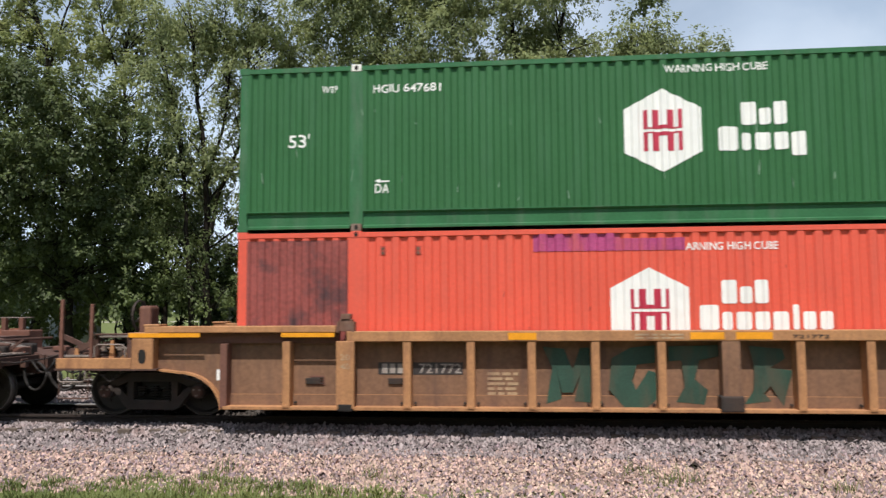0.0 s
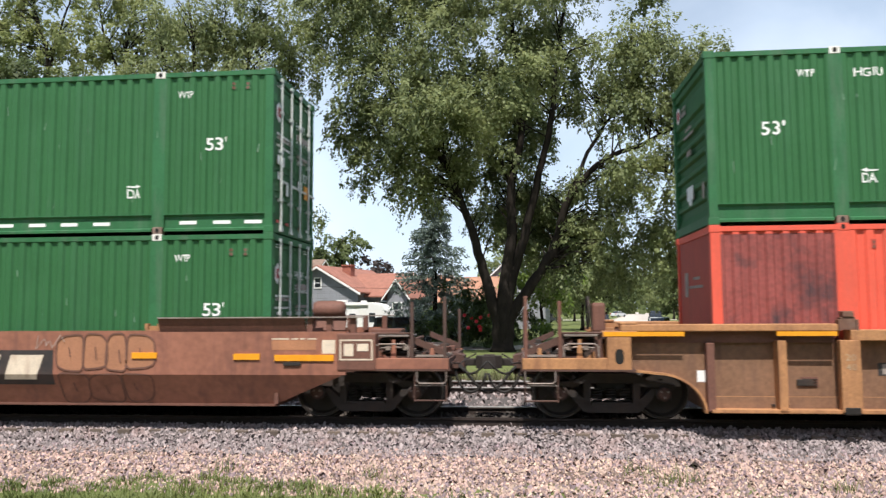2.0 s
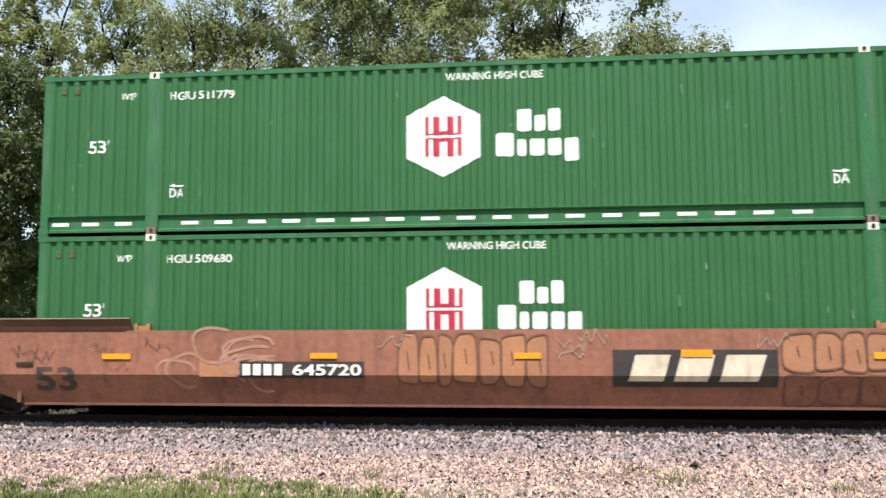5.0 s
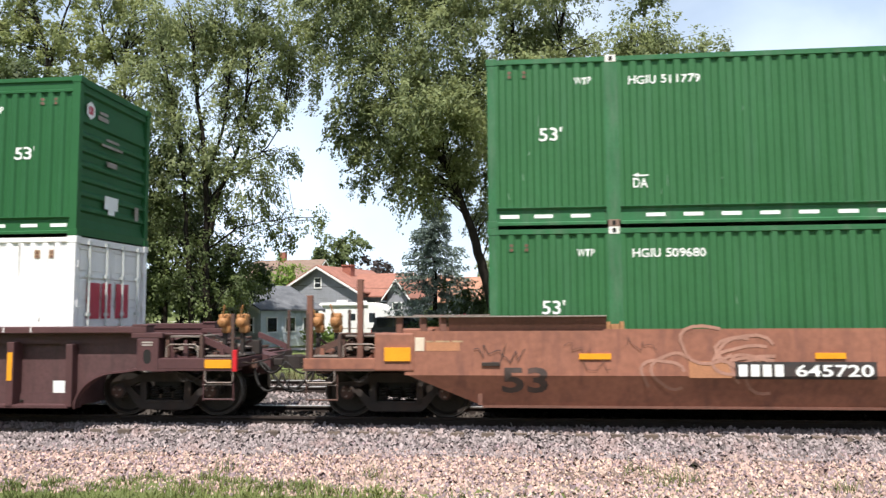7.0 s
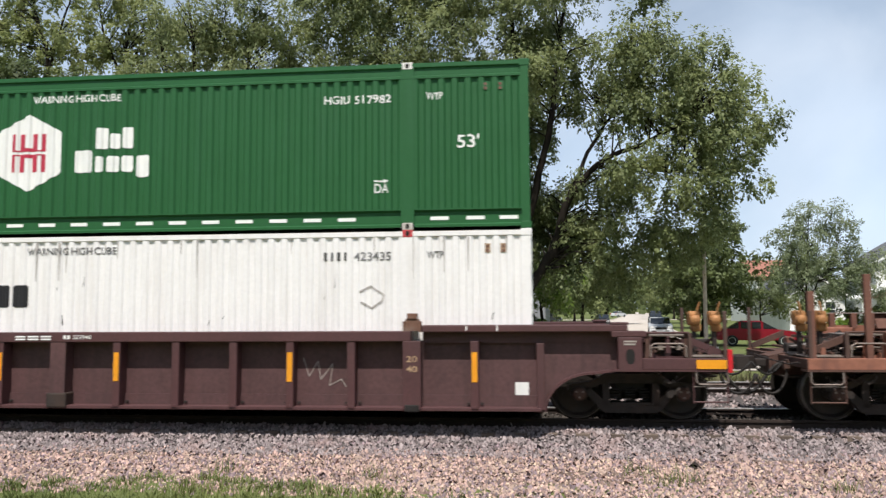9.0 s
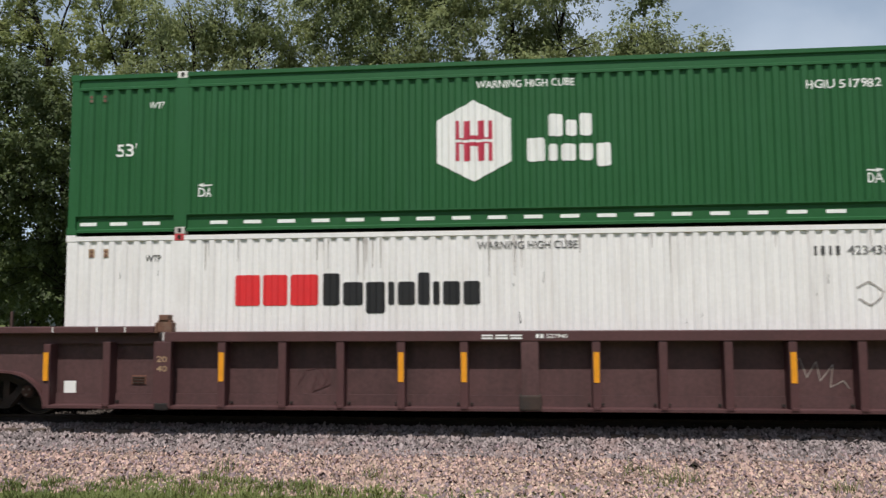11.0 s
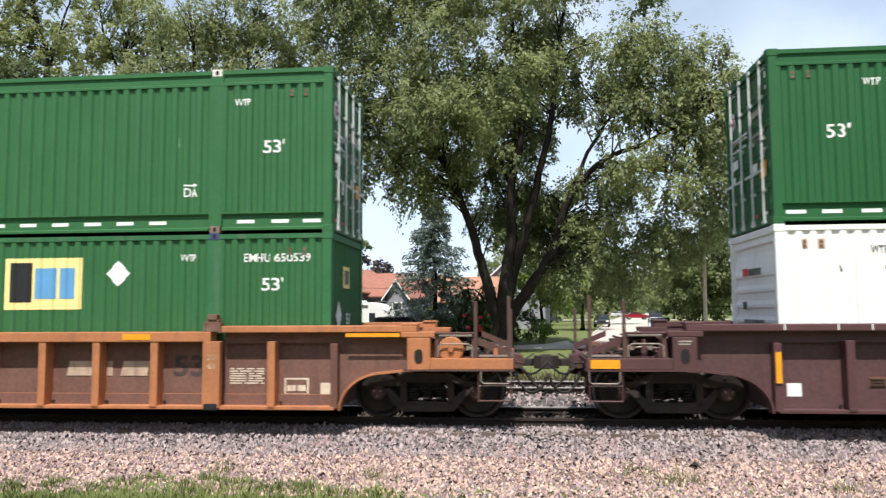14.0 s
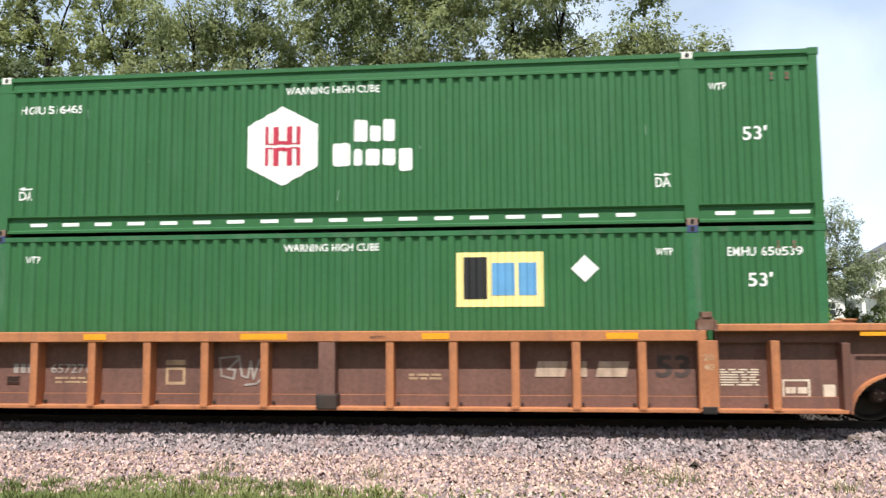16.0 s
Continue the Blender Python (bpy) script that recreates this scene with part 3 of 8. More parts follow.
def badge(root, ribs, cx, cz, wide=1.26, tall=1.40):
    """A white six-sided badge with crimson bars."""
    w, h = wide / 2, tall / 2
    hexa = [(cx - w, cz - h * 0.52), (cx, cz - h), (cx + w, cz - h * 0.52), (cx + w, cz + h * 0.52), (cx, cz + h), (cx - w, cz + h * 0.52)]
    b = marking("badge", flat(hexa), WHITE, root, ribs, -W2, 0.004, "white six-sided badge")
    bars = []
    for x0, x1 in ((-0.31, -0.245), (-0.17, -0.06), (0.07, 0.18), (0.25, 0.315)):
        bars += [rect(cx + x0, cx + x1, cz - 0.345, cz - 0.025), rect(cx + x0, cx + x1, cz + 0.025, cz + 0.345)]
    bars += [rect(cx - 0.06, cx + 0.07, cz + 0.025, cz + 0.09), rect(cx - 0.06, cx + 0.07, cz - 0.09, cz - 0.025)]
    bars += [rect(cx - 0.245, cx - 0.17, cz + 0.025, cz + 0.05), rect(cx + 0.18, cx + 0.25, cz + 0.025, cz + 0.05),
             rect(cx - 0.245, cx - 0.17, cz - 0.05, cz - 0.025), rect(cx + 0.18, cx + 0.25, cz - 0.05, cz - 0.025)]
    for r in bars:
        marking("badge_bar", flat(r), MARK_RED, b, ribs, -W2, 0.008)


def name_blocks(root, ribs, x, z, inc=False):
    rows = word_bars(x + 0.36, z + 0.42, 0.38, (0.24, 0.18, 0.20), 0.05, up=(0, 2))
    rows += word_bars(x, z, 0.40, (0.30, 0.15, 0.24, 0.22, 0.23), 0.06, up=(0,), down=(4,))
    if inc:
        rows += word_bars(x + 1.46, z, 0.40, (0.09, 0.21, 0.21), 0.05, up=(0,))
    for r in rows:
        marking("name_block", flat(r), WHITE, root, ribs, -W2, 0.004)


def small_marks(root, ribs, code, digits, side=0, paint=WHITE, warn=0.01, length=True, low=False, code_x=None, wtp=(-6.48, 6.48), dz=0.0):
    """The stencils that most of these containers share."""
    if digits:
        x = code_x if code_x is not None else -5.14
        if code:
            marking("owner_code", lettering(code, x - 0.58, x - 0.13, 2.385 + dz, 2.53 + dz), paint, root, ribs, -W2)
        else:
            for k in range(4):
                marking("code_bar", flat(rect(x - 0.57 + k * 0.115, x - 0.52 + k * 0.115, 2.385 + dz, 2.53 + dz)), paint, root, ribs, -W2)
        marking("number", lettering(digits, x - 0.05, x + 0.59, 2.385 + dz, 2.53 + dz), paint, root, ribs, -W2)
    if warn is not None:
        z = (2.555 if not low else 2.55) + dz * 0.85
        marking("warning_line", lettering("WARNING HIGH CUBE", warn - 0.83, warn + 0.83, z, z + 0.13), paint, root, ribs, -W2)
    for x in wtp:
        marking("stencil", lettering("WTP", x - 0.14, x + 0.14, 2.41 + dz * 0.95, 2.53 + dz * 0.95), paint, root, ribs, -W2)
    if length:
        for x in (-7.02, 7.05):
            z = 1.46 + dz * 0.4 if not low else LOW53
            marking("length_mark", lettering("53'", x - 0.19, x + 0.19, z, z + 0.235), paint, root, ribs, -W2)
    if not low:
        for x in (-5.565, 5.565):
            marking("stencil", lettering("DA", x - 0.12, x + 0.12, 0.64, 0.80), paint, root, ribs, -W2)
            s = 1 if x > 0 else -1
            arrow = [(x + s * 0.13, 0.845), (x + s * 0.03, 0.885), (x + s * 0.03, 0.858), (x - s * 0.13, 0.858), (x - s * 0.13, 0.832), (x + s * 0.03, 0.832), (x + s * 0.03, 0.81)]
            marking("arrow", flat(arrow), paint, root, ribs, -W2)


def scuffs(root, ribs, count, seed, m):
    """Short upright scrapes where handling gear has rubbed the ribs."""
    rnd = random.Random(seed)
    for k in range(count):
        x, z = rnd.uniform(-7.8, 7.8), rnd.choice((rnd.uniform(0.45, 0.9), rnd.uniform(1.2, 2.3)))
        h, w = rnd.uniform(0.04, 0.2), rnd.uniform(0.008, 0.028)
        lean = rnd.uniform(-0.03, 0.03)
        marking("scuff", flat([(x, z), (x + w, z + 0.01), (x + w * 0.7 + lean, z + h), (x + w * 0.2 + lean, z + h * 0.95)]), m, root, ribs, -W2, 0.003)


def rail_holes(root, ribs, xs, z=2.66, m=None):
    """Small lashing plates under the top rail."""
    for x in xs:
        p = marking("lashing_plate", flat(rect(x - 0.045, x + 0.045, z - 0.12, z + 0.03)), m or GREEN_RAIL, root, ribs, -W2, 0.006)
        for dz in (-0.09, -0.02):
            marking("plate_hole", flat(loop(x, z + dz, 0.028, 0.028, 10)), CASTING_RUST, p, ribs, -W2, 0.009)


DOOR_MARKS = [(-1.02, -0.62, 1.25, 1.42, TAPE), (-0.98, -0.8, 0.98, 1.12, TAPE), (-0.5, -0.36, 0.75, 1.0, TAPE),
              (0.24, 0.5, 0.95, 1.15, TAPE), (0.66, 0.96, 0.85, 1.12, ORANGE), (0.2, 0.95, 1.95, 2.06, STENCIL_GREY), (0.2, 0.95, 1.6, 1.66, STENCIL_GREY),
              (-1.0, -0.5, 1.72, 1.78, STENCIL_GREY), (-0.4, -0.15, 1.72, 1.78, STENCIL_GREY), (-1.05, -0.9, 0.2, 0.25, SIGNAL_RED), (-0.5, -0.35, 0.2, 0.25, SIGNAL_RED),
              (0.3, 0.45, 0.2, 0.25, SIGNAL_RED), (0.8, 0.95, 0.2, 0.25, TAPE)]
FRONT_MARKS = [(-0.66, -0.3, 2.25, 2.33, STENCIL_GREY), (-0.6, -0.32, 2.37, 2.42, STENCIL_GREY), (-0.5, 0.25, 1.78, 1.83, STENCIL_GREY), (-0.35, 0.1, 1.9, 1.95, STENCIL_GREY), (-0.3, 0.05, 1.42, 1.52, STENCIL_GREY),
               (-0.35, 0.12, 0.6, 0.85, TAPE), (-0.22, 0.0, 0.5, 0.6, TAPE), (0.78, 0.92, 0.5, 0.78, STENCIL_GREY)]
RED_MARKS = [(-0.75, -0.5, 1.75, 2.2, STENCIL_GREY), (-0.4, 0.6, 1.9, 1.95, STENCIL_GREY), (-0.1, 0.4, 2.05, 2.1, STENCIL_GREY)]
YELLOW_END_MARKS = [(-0.32, 0.2, 1.95, 2.35, MARK_YELLOW)]
RED_BLOCK_MARKS = [(-0.86, -0.45, 1.42, 2.08, MARK_RED), (-0.38, -0.06, 1.42, 2.08, MARK_RED), (0.12, 0.58, 1.42, 2.08, MARK_RED)]
BASE, UP = 0.30, 3.196
LOW53 = 1.46

# ---- the train: places along the track at the start, and its way ----
CAR_X = {"A": 3.288, "B": -20.183, "C": -43.627, "D": -67.070}


def run(t):
    return 3.9509 * t + 0.0027 * t * t


MOVERS, ROLLERS = [], []


def load(key, ob):
    MOVERS.append((ob, CAR_X[key], ob.matrix_basis.translation.z))


def make_containers():
    # A: green over red
    c, r = container("container", "green steel container with ribbed sides on a red one", CAR_X["A"], UP, GREEN, GREEN_RAIL,
                     ends=("ribbed", "doors"), cast_low=CASTING_RUST, end_marks=(FRONT_MARKS, ()))
    badge(c, r, -0.865, 1.59), name_blocks(c, r, 0.03, 1.22)
    small_marks(c, r, "HGIU", "647681")
    end_badge(c, -1, -0.9, 2.35, 0.13, 0.17)
    scuffs(c, r, 26, 1, SCUFF)
    load("A", c)
    c, r = container("container", "faded red steel container with a soot-stained end bay", CAR_X["A"], BASE, RED, RED, pitch=0.275,
                     ends=("plain", "doors"), cast_top=RED, end_paint=RED_END, end_marks=(RED_MARKS, ()))
    badge(c, r, -1.15, 1.52, 1.26, 1.40), name_blocks(c, r, -0.37, 1.20, True)
    marking("warning_line", lettering("ARNING HIGH CUBE", -0.55, 0.90, 2.49, 2.62), WHITE, c, r, -W2)
    marking("soot_stain", flat(rect(-7.92, -6.15, 1.0, 2.74)), RED_STAIN, c, r, -W2, 0.004, "soot-black stain")
    marking("purple_patch", flat(rect(-3.02, -0.56, 2.50, 2.70), rect(-3.02, -1.6, 2.70, 2.79)), PURPLE, c, r, -W2, 0.004, "purple overspray")
    rail_holes(c, r, (-5.55, -4.95), 2.6, RED_END)
    scuffs(c, r, 24, 5, RED_END)
    load("A", c)
    # B: green over green
    c, r = container("container", "green steel container with white dashes along its base", CAR_X["B"], UP, GREEN, GREEN_RAIL, tape=True,
                     ends=("ribbed", "doors"), cast_low=CASTING_RUST, end_marks=(FRONT_MARKS, DOOR_MARKS))
    badge(c, r, -0.865, 1.59), name_blocks(c, r, 0.03, 1.22)
    small_marks(c, r, "HGIU", "511779")
    door_marks(c, 1, "511779"), end_badge(c, -1, -0.9, 2.35, 0.13, 0.17)
    scuffs(c, r, 26, 2, SCUFF)
    rail_holes(c, r, (-7.7, -7.45, 7.35, 7.6))
    load("B", c)
    c, r = container("container", "green steel container low in the well of a flat-sided car", CAR_X["B"], BASE, GREEN, GREEN_RAIL,
                     ends=("ribbed", "doors"), end_marks=(FRONT_MARKS, DOOR_MARKS))
    badge(c, r, -0.865, 1.56), name_blocks(c, r, 0.03, 1.22)
    small_marks(c, r, "HGIU", "509680", low=True)
    door_marks(c, 1, "509680"), end_badge(c, -1, -0.9, 2.35, 0.13, 0.17)
    scuffs(c, r, 16, 3, SCUFF)
    rail_holes(c, r, (-7.7, -7.45, 7.35, 7.6), 2.62)
    load("B", c)
    # C: deep green over white
    c, r = container("container", "deep green container with a tall top rail on a white one", CAR_X["C"], UP, GREEN_NEW, GREEN_NEW, True, 0.225, tape=True,
                     ends=("doors", "ribbed"), cast_low=CASTING, end_marks=(DOOR_MARKS, FRONT_MARKS))
    badge(c, r, -0.865, 1.50), name_blocks(c, r, 0.03, 1.12)
    small_marks(c, r, "HGIU", "517982", code_x=5.14, dz=-0.18)
    end_badge(c, 1, -0.9, 2.35, 0.13, 0.17), door_marks(c, -1, "")
    rail_holes(c, r, (-7.7, -7.45, 7.35, 7.6), 2.5)
    load("C", c)
    c, r = container("container", "white steel container with red and black name blocks", CAR_X["C"], BASE, WHITE_BOX, WHITE_BOX, pitch=0.225, deep=0.03,
                     ends=("ribbed", "doors"), cast_top=CASTING_RED, end_marks=(((-0.62, -0.3, 2.12, 2.26, MARK_RED_BRIGHT), (-0.26, 0.42, 2.12, 2.24, MARK_GREY), (-0.62, 0.5, 1.28, 1.34, MARK_GREY), (-0.66, -0.45, 1.52, 1.66, MARK_BLACK), (-0.66, 0.55, 1.02, 1.07, MARK_GREY)), RED_BLOCK_MARKS))
    for q in word_bars(-4.99, 1.635, 0.73, (0.44, 0.43, 0.48), 0.05):
        marking("name_block", flat(q), MARK_RED_BRIGHT, c, r, -W2, 0.004)
    for q in word_bars(-3.46, 1.635, 0.54, (0.30, 0.34, 0.32, 0.11, 0.29, 0.2, 0.11, 0.29, 0.28), 0.055, down=(2,), up=(0, 5)):
        marking("name_block", flat(q), MARK_BLACK, c, r, -W2, 0.004)
    small_marks(c, r, "", "423435", paint=MARK_GREY, code_x=5.14, low=True, length=False)
    marking("worn_sticker", flat(*ribbon([(5.2, 1.86), (5.38, 1.95), (5.58, 1.82)], 0.03), *ribbon([(5.22, 1.68), (5.4, 1.58), (5.57, 1.7), (5.6, 1.8)], 0.03)), DRIP, c, r, -W2)
    rail_holes(c, r, (-7.62, -7.36, 7.36, 7.62), 2.62, STENCIL)
    scuffs(c, r, 22, 6, MARK_GREY)
    rnd = random.Random(61)
    for k in range(26):
        x = rnd.choice((rnd.uniform(-3.6, -2.2), rnd.uniform(-7.7, 7.7)))
        h, w = rnd.uniform(0.12, 0.75), rnd.uniform(0.008, 0.02)
        marking("drip_stain", flat([(x - w, 2.77), (x - w * 0.3, 2.77 - h), (x + w * 0.3, 2.77 - h), (x + w, 2.77)]), DRIP, c, r, -W2, 0.003)
    load("C", c)
    # D: deep green over mid green
    c, r = container("container", "deep green container on a container with a yellow panel", CAR_X["D"], UP, GREEN, GREEN, True, 0.225, tape=True,
                     ends=("ribbed", "doors"), cast_low=CASTING_RUST, end_marks=(FRONT_MARKS, DOOR_MARKS))
    badge(c, r, -0.865, 1.50), name_blocks(c, r, 0.03, 1.12)
    small_marks(c, r, "HGIU", "516465", dz=-0.18)
    door_marks(c, 1, "516465")
    scuffs(c, r, 8, 4, SCUFF)
    rail_holes(c, r, (7.35, 7.6), 2.5)
    load("D", c)
    c, r = container("container", "green container with a pale yellow panel and white diamond", CAR_X["D"], BASE, GREEN, GREEN_RAIL,
                     ends=("doors", "upright"), cast_top=CASTING_BLUE, end_marks=((), YELLOW_END_MARKS))
    p = marking("yellow_panel", flat(rect(2.145, 3.595, 1.59, 2.50)), MARK_YELLOW, c, r, -W2, 0.004, "pale yellow panel")
    for q, m in ((rect(2.27, 2.66, 1.72, 2.42), MARK_BLACK), (rect(2.74, 3.12, 1.78, 2.32), MARK_BLUE), (rect(3.18, 3.48, 1.78, 2.32), MARK_BLUE)):
        marking("panel_block", flat(q), m, p, r, -W2, 0.008)
    marking("diamond_placard", flat([(4.045, 2.21), (4.27, 1.985), (4.5, 2.21), (4.27, 2.435)]), WHITE, c, r, -W2, 0.008, "white diamond placard")
    small_marks(c, r, "EMHU", "650539", code_x=7.13, low=True, wtp=(-5.4, 5.55), length=False)
    marking("length_mark", lettering("53'", 6.86, 7.24, 1.89, 2.12), WHITE, c, r, -W2)
    part("diamond_placard", prism(bmesh.new(), [(-0.86, 1.45), (-0.64, 1.2), (-0.42, 1.45), (-0.64, 1.7)], L2 - 0.026, L2 - 0.02, "yz"), WHITE, c, "white diamond placard")
    end_text(c, 1, "53'", -0.05, 0.3, 1.28, 1.5, WHITE, 0.024)
    part("panel_block", boxes((L2 - 0.019, L2 - 0.014, -0.2, 0.1, 2.02, 2.28)), MARK_GREY, c)
    rail_holes(c, r, (7.35, 7.6), 2.62)
    load("D", c)


DRIP = mat("grey drip stain", (0.40, 0.37, 0.35), 0.6, 0, 0.3, 5, 1, (0.62, 0.6, 0.58), 0.7, 0)
MARK_RED_BRIGHT = mat("bright red marking paint", (0.70, 0.03, 0.035), 0.5, 0, 0.08, 4, bump=0)
MARK_GREY = mat("worn grey marking paint", (0.09, 0.09, 0.09), 0.6, 0, 0.3, 6, 0, (0.5, 0.5, 0.5), 0.5, 0)

# ---- the well cars ----
NEAR = -1.60
WHEEL_R = 0.457
AXLES = (-10.52, -8.84, 8.84, 10.52)


def wheelset_mesh():
    bm = bmesh.new()
    for s in (-1, 1):
        prof = [(0.11, 0.80), (0.11, 0.72), (0.36, 0.735), (0.40, 0.79), (WHEEL_R - 0.01, 0.79), (WHEEL_R - 0.006, 0.695),
                (WHEEL_R + 0.028, 0.67), (WHEEL_R + 0.028, 0.66), (0.40, 0.655), (0.37, 0.70), (0.1, 0.68)]
        lathe(bm, [(r, s * a) for r, a in prof], "y", 32)
        for k in range(6):
            a = k * math.pi / 3
            lathe(bm, [(0.035, s * 0.725), (0.035, s * 0.742)], "y", 8, (0.24 * math.cos(a), 0, 0.24 * math.sin(a)))
    lathe(bm, [(0.085, -1.02), (0.085, 1.02)], "y", 14)
    return bm


def side_frame_mesh(s):
    """The cast side frame of a bogie, with its window, spring nest and bearing ends."""
    bm = bmesh.new()
    y0, y1 = s * 0.90, s * 1.06
    top = [(-1.02, 0.60), (-0.62, 0.66), (-0.40, 0.78), (0.40, 0.78), (0.62, 0.66), (1.02, 0.60), (1.02, 0.50), (0.66, 0.53), (0.46, 0.62), (-0.46, 0.62), (-0.66, 0.53), (-1.02, 0.50)]
    prism(bm, top, y0, y1)
    low = [(-0.80, 0.56), (-0.66, 0.55), (-0.36, 0.27), (0.36, 0.27), (0.66, 0.55), (0.80, 0.56), (0.48, 0.17), (0.40, 0.14), (-0.40, 0.14), (-0.48, 0.17)]
    prism(bm, low, y0, y1)
    for x in (-0.40, 0.40):
        box(bm, x - 0.06, x + 0.06, y0, y1, 0.24, 0.66, 0.01)
    for x in (-0.84, 0.84):
        lathe(bm, [(0.12, s * 0.88), (0.13, s * 0.95), (0.13, s * 1.08), (0.09, s * 1.11), (0.03, s * 1.12)], "y", 16, (x, 0, WHEEL_R))
    box(bm, -0.33, 0.33, s * 0.86, s * 1.07, 0.26, 0.31, 0.01)
    return bm


def spring_mesh(s):
    return tube(bmesh.new(), [(0.075 * math.cos(a), s * 0.97 + 0.06 * math.sin(a), 0.31 + 0.045 * a / 6.2832) for a in [i * 0.7854 for i in range(41)]], 0.016, 5, False)


def bogies(root, paint=GRIME):
    ws = None
    for x in AXLES:
        if ws is None:
            ws = part("wheelset", wheelset_mesh(), WHEEL, root, "worn steel wheelset")
            ws.matrix_basis = pose(x, 0, WHEEL_R)
        else:
            again(ws, pose(x, 0, WHEEL_R))
    for w in [o for o in root.children if o.name.startswith("wheelset")]:
        ROLLERS.append((w, w.matrix_basis.translation.x))
        for y in (-1, 1):
            bm = bmesh.new()
            rings = [[bm.verts.new((r * math.cos(a), y * d, r * math.sin(a))) for a in (k * math.pi / 20 for k in range(40))] for r, d in ((0.438, 0.7915), (0.448, 0.7915), (0.4525, 0.70))]
            for p, q in zip(rings, rings[1:]):
                for k in range(40):
                    bm.faces.new((p[k], p[(k + 1) % 40], q[(k + 1) % 40], q[k]))
            part("tread", bm, TREAD, w, "bright worn wheel tread", True)
    for c in (-9.68, 9.68):
        for s in (-1, 1):
            f = part("side_frame", side_frame_mesh(s), paint, root, smooth=False)
            f.matrix_basis = pose(c, 0, 0)
            for d in (-0.84, 0.84):
                bm = lathe(bmesh.new(), [(0.10, s * 1.11), (0.105, s * 1.125), (0.07, s * 1.14), (0.02, s * 1.145)], "y", 14, (c + d, 0, WHEEL_R))
                cap = part("bearing_cap", bm, WORN, root, smooth=True)
                for k in range(3):
                    a = k * 2.094 + 0.5
                    part("cap_screw", lathe(bmesh.new(), [(0.018, s * 1.13), (0.018, s * 1.155)], "y", 6, (c + d + 0.062 * math.cos(a), 0, WHEEL_R + 0.062 * math.sin(a))), ROD_DULL, cap)
            g = part("spring", spring_mesh(s), GRIME_BLACK, root)
            g.matrix_basis = pose(c - 0.23, 0, 0)
            again(g, pose(c, 0, 0)), again(g, pose(c + 0.23, 0, 0))
        b = part("bolster", boxes((-0.24, 0.24, -0.95, 0.95, 0.48, 0.62), bevel=0.02), GRIME_BLACK, root)
        b.matrix_basis = pose(c, 0, 0)
        for d in (-0.34, 0.34):
            t = part("brake_beam", boxes((d - 0.04, d + 0.04, -0.8, 0.8, 0.36, 0.44)), GRIME_BLACK, root)
            t.matrix_basis = pose(c, 0, 0)


WORN = mat("rust-brown end steel", (0.095, 0.048, 0.036), 0.75, 0.1, 0.35, 5, 0, (0.045, 0.026, 0.02), 0.7, 0.25, 50)


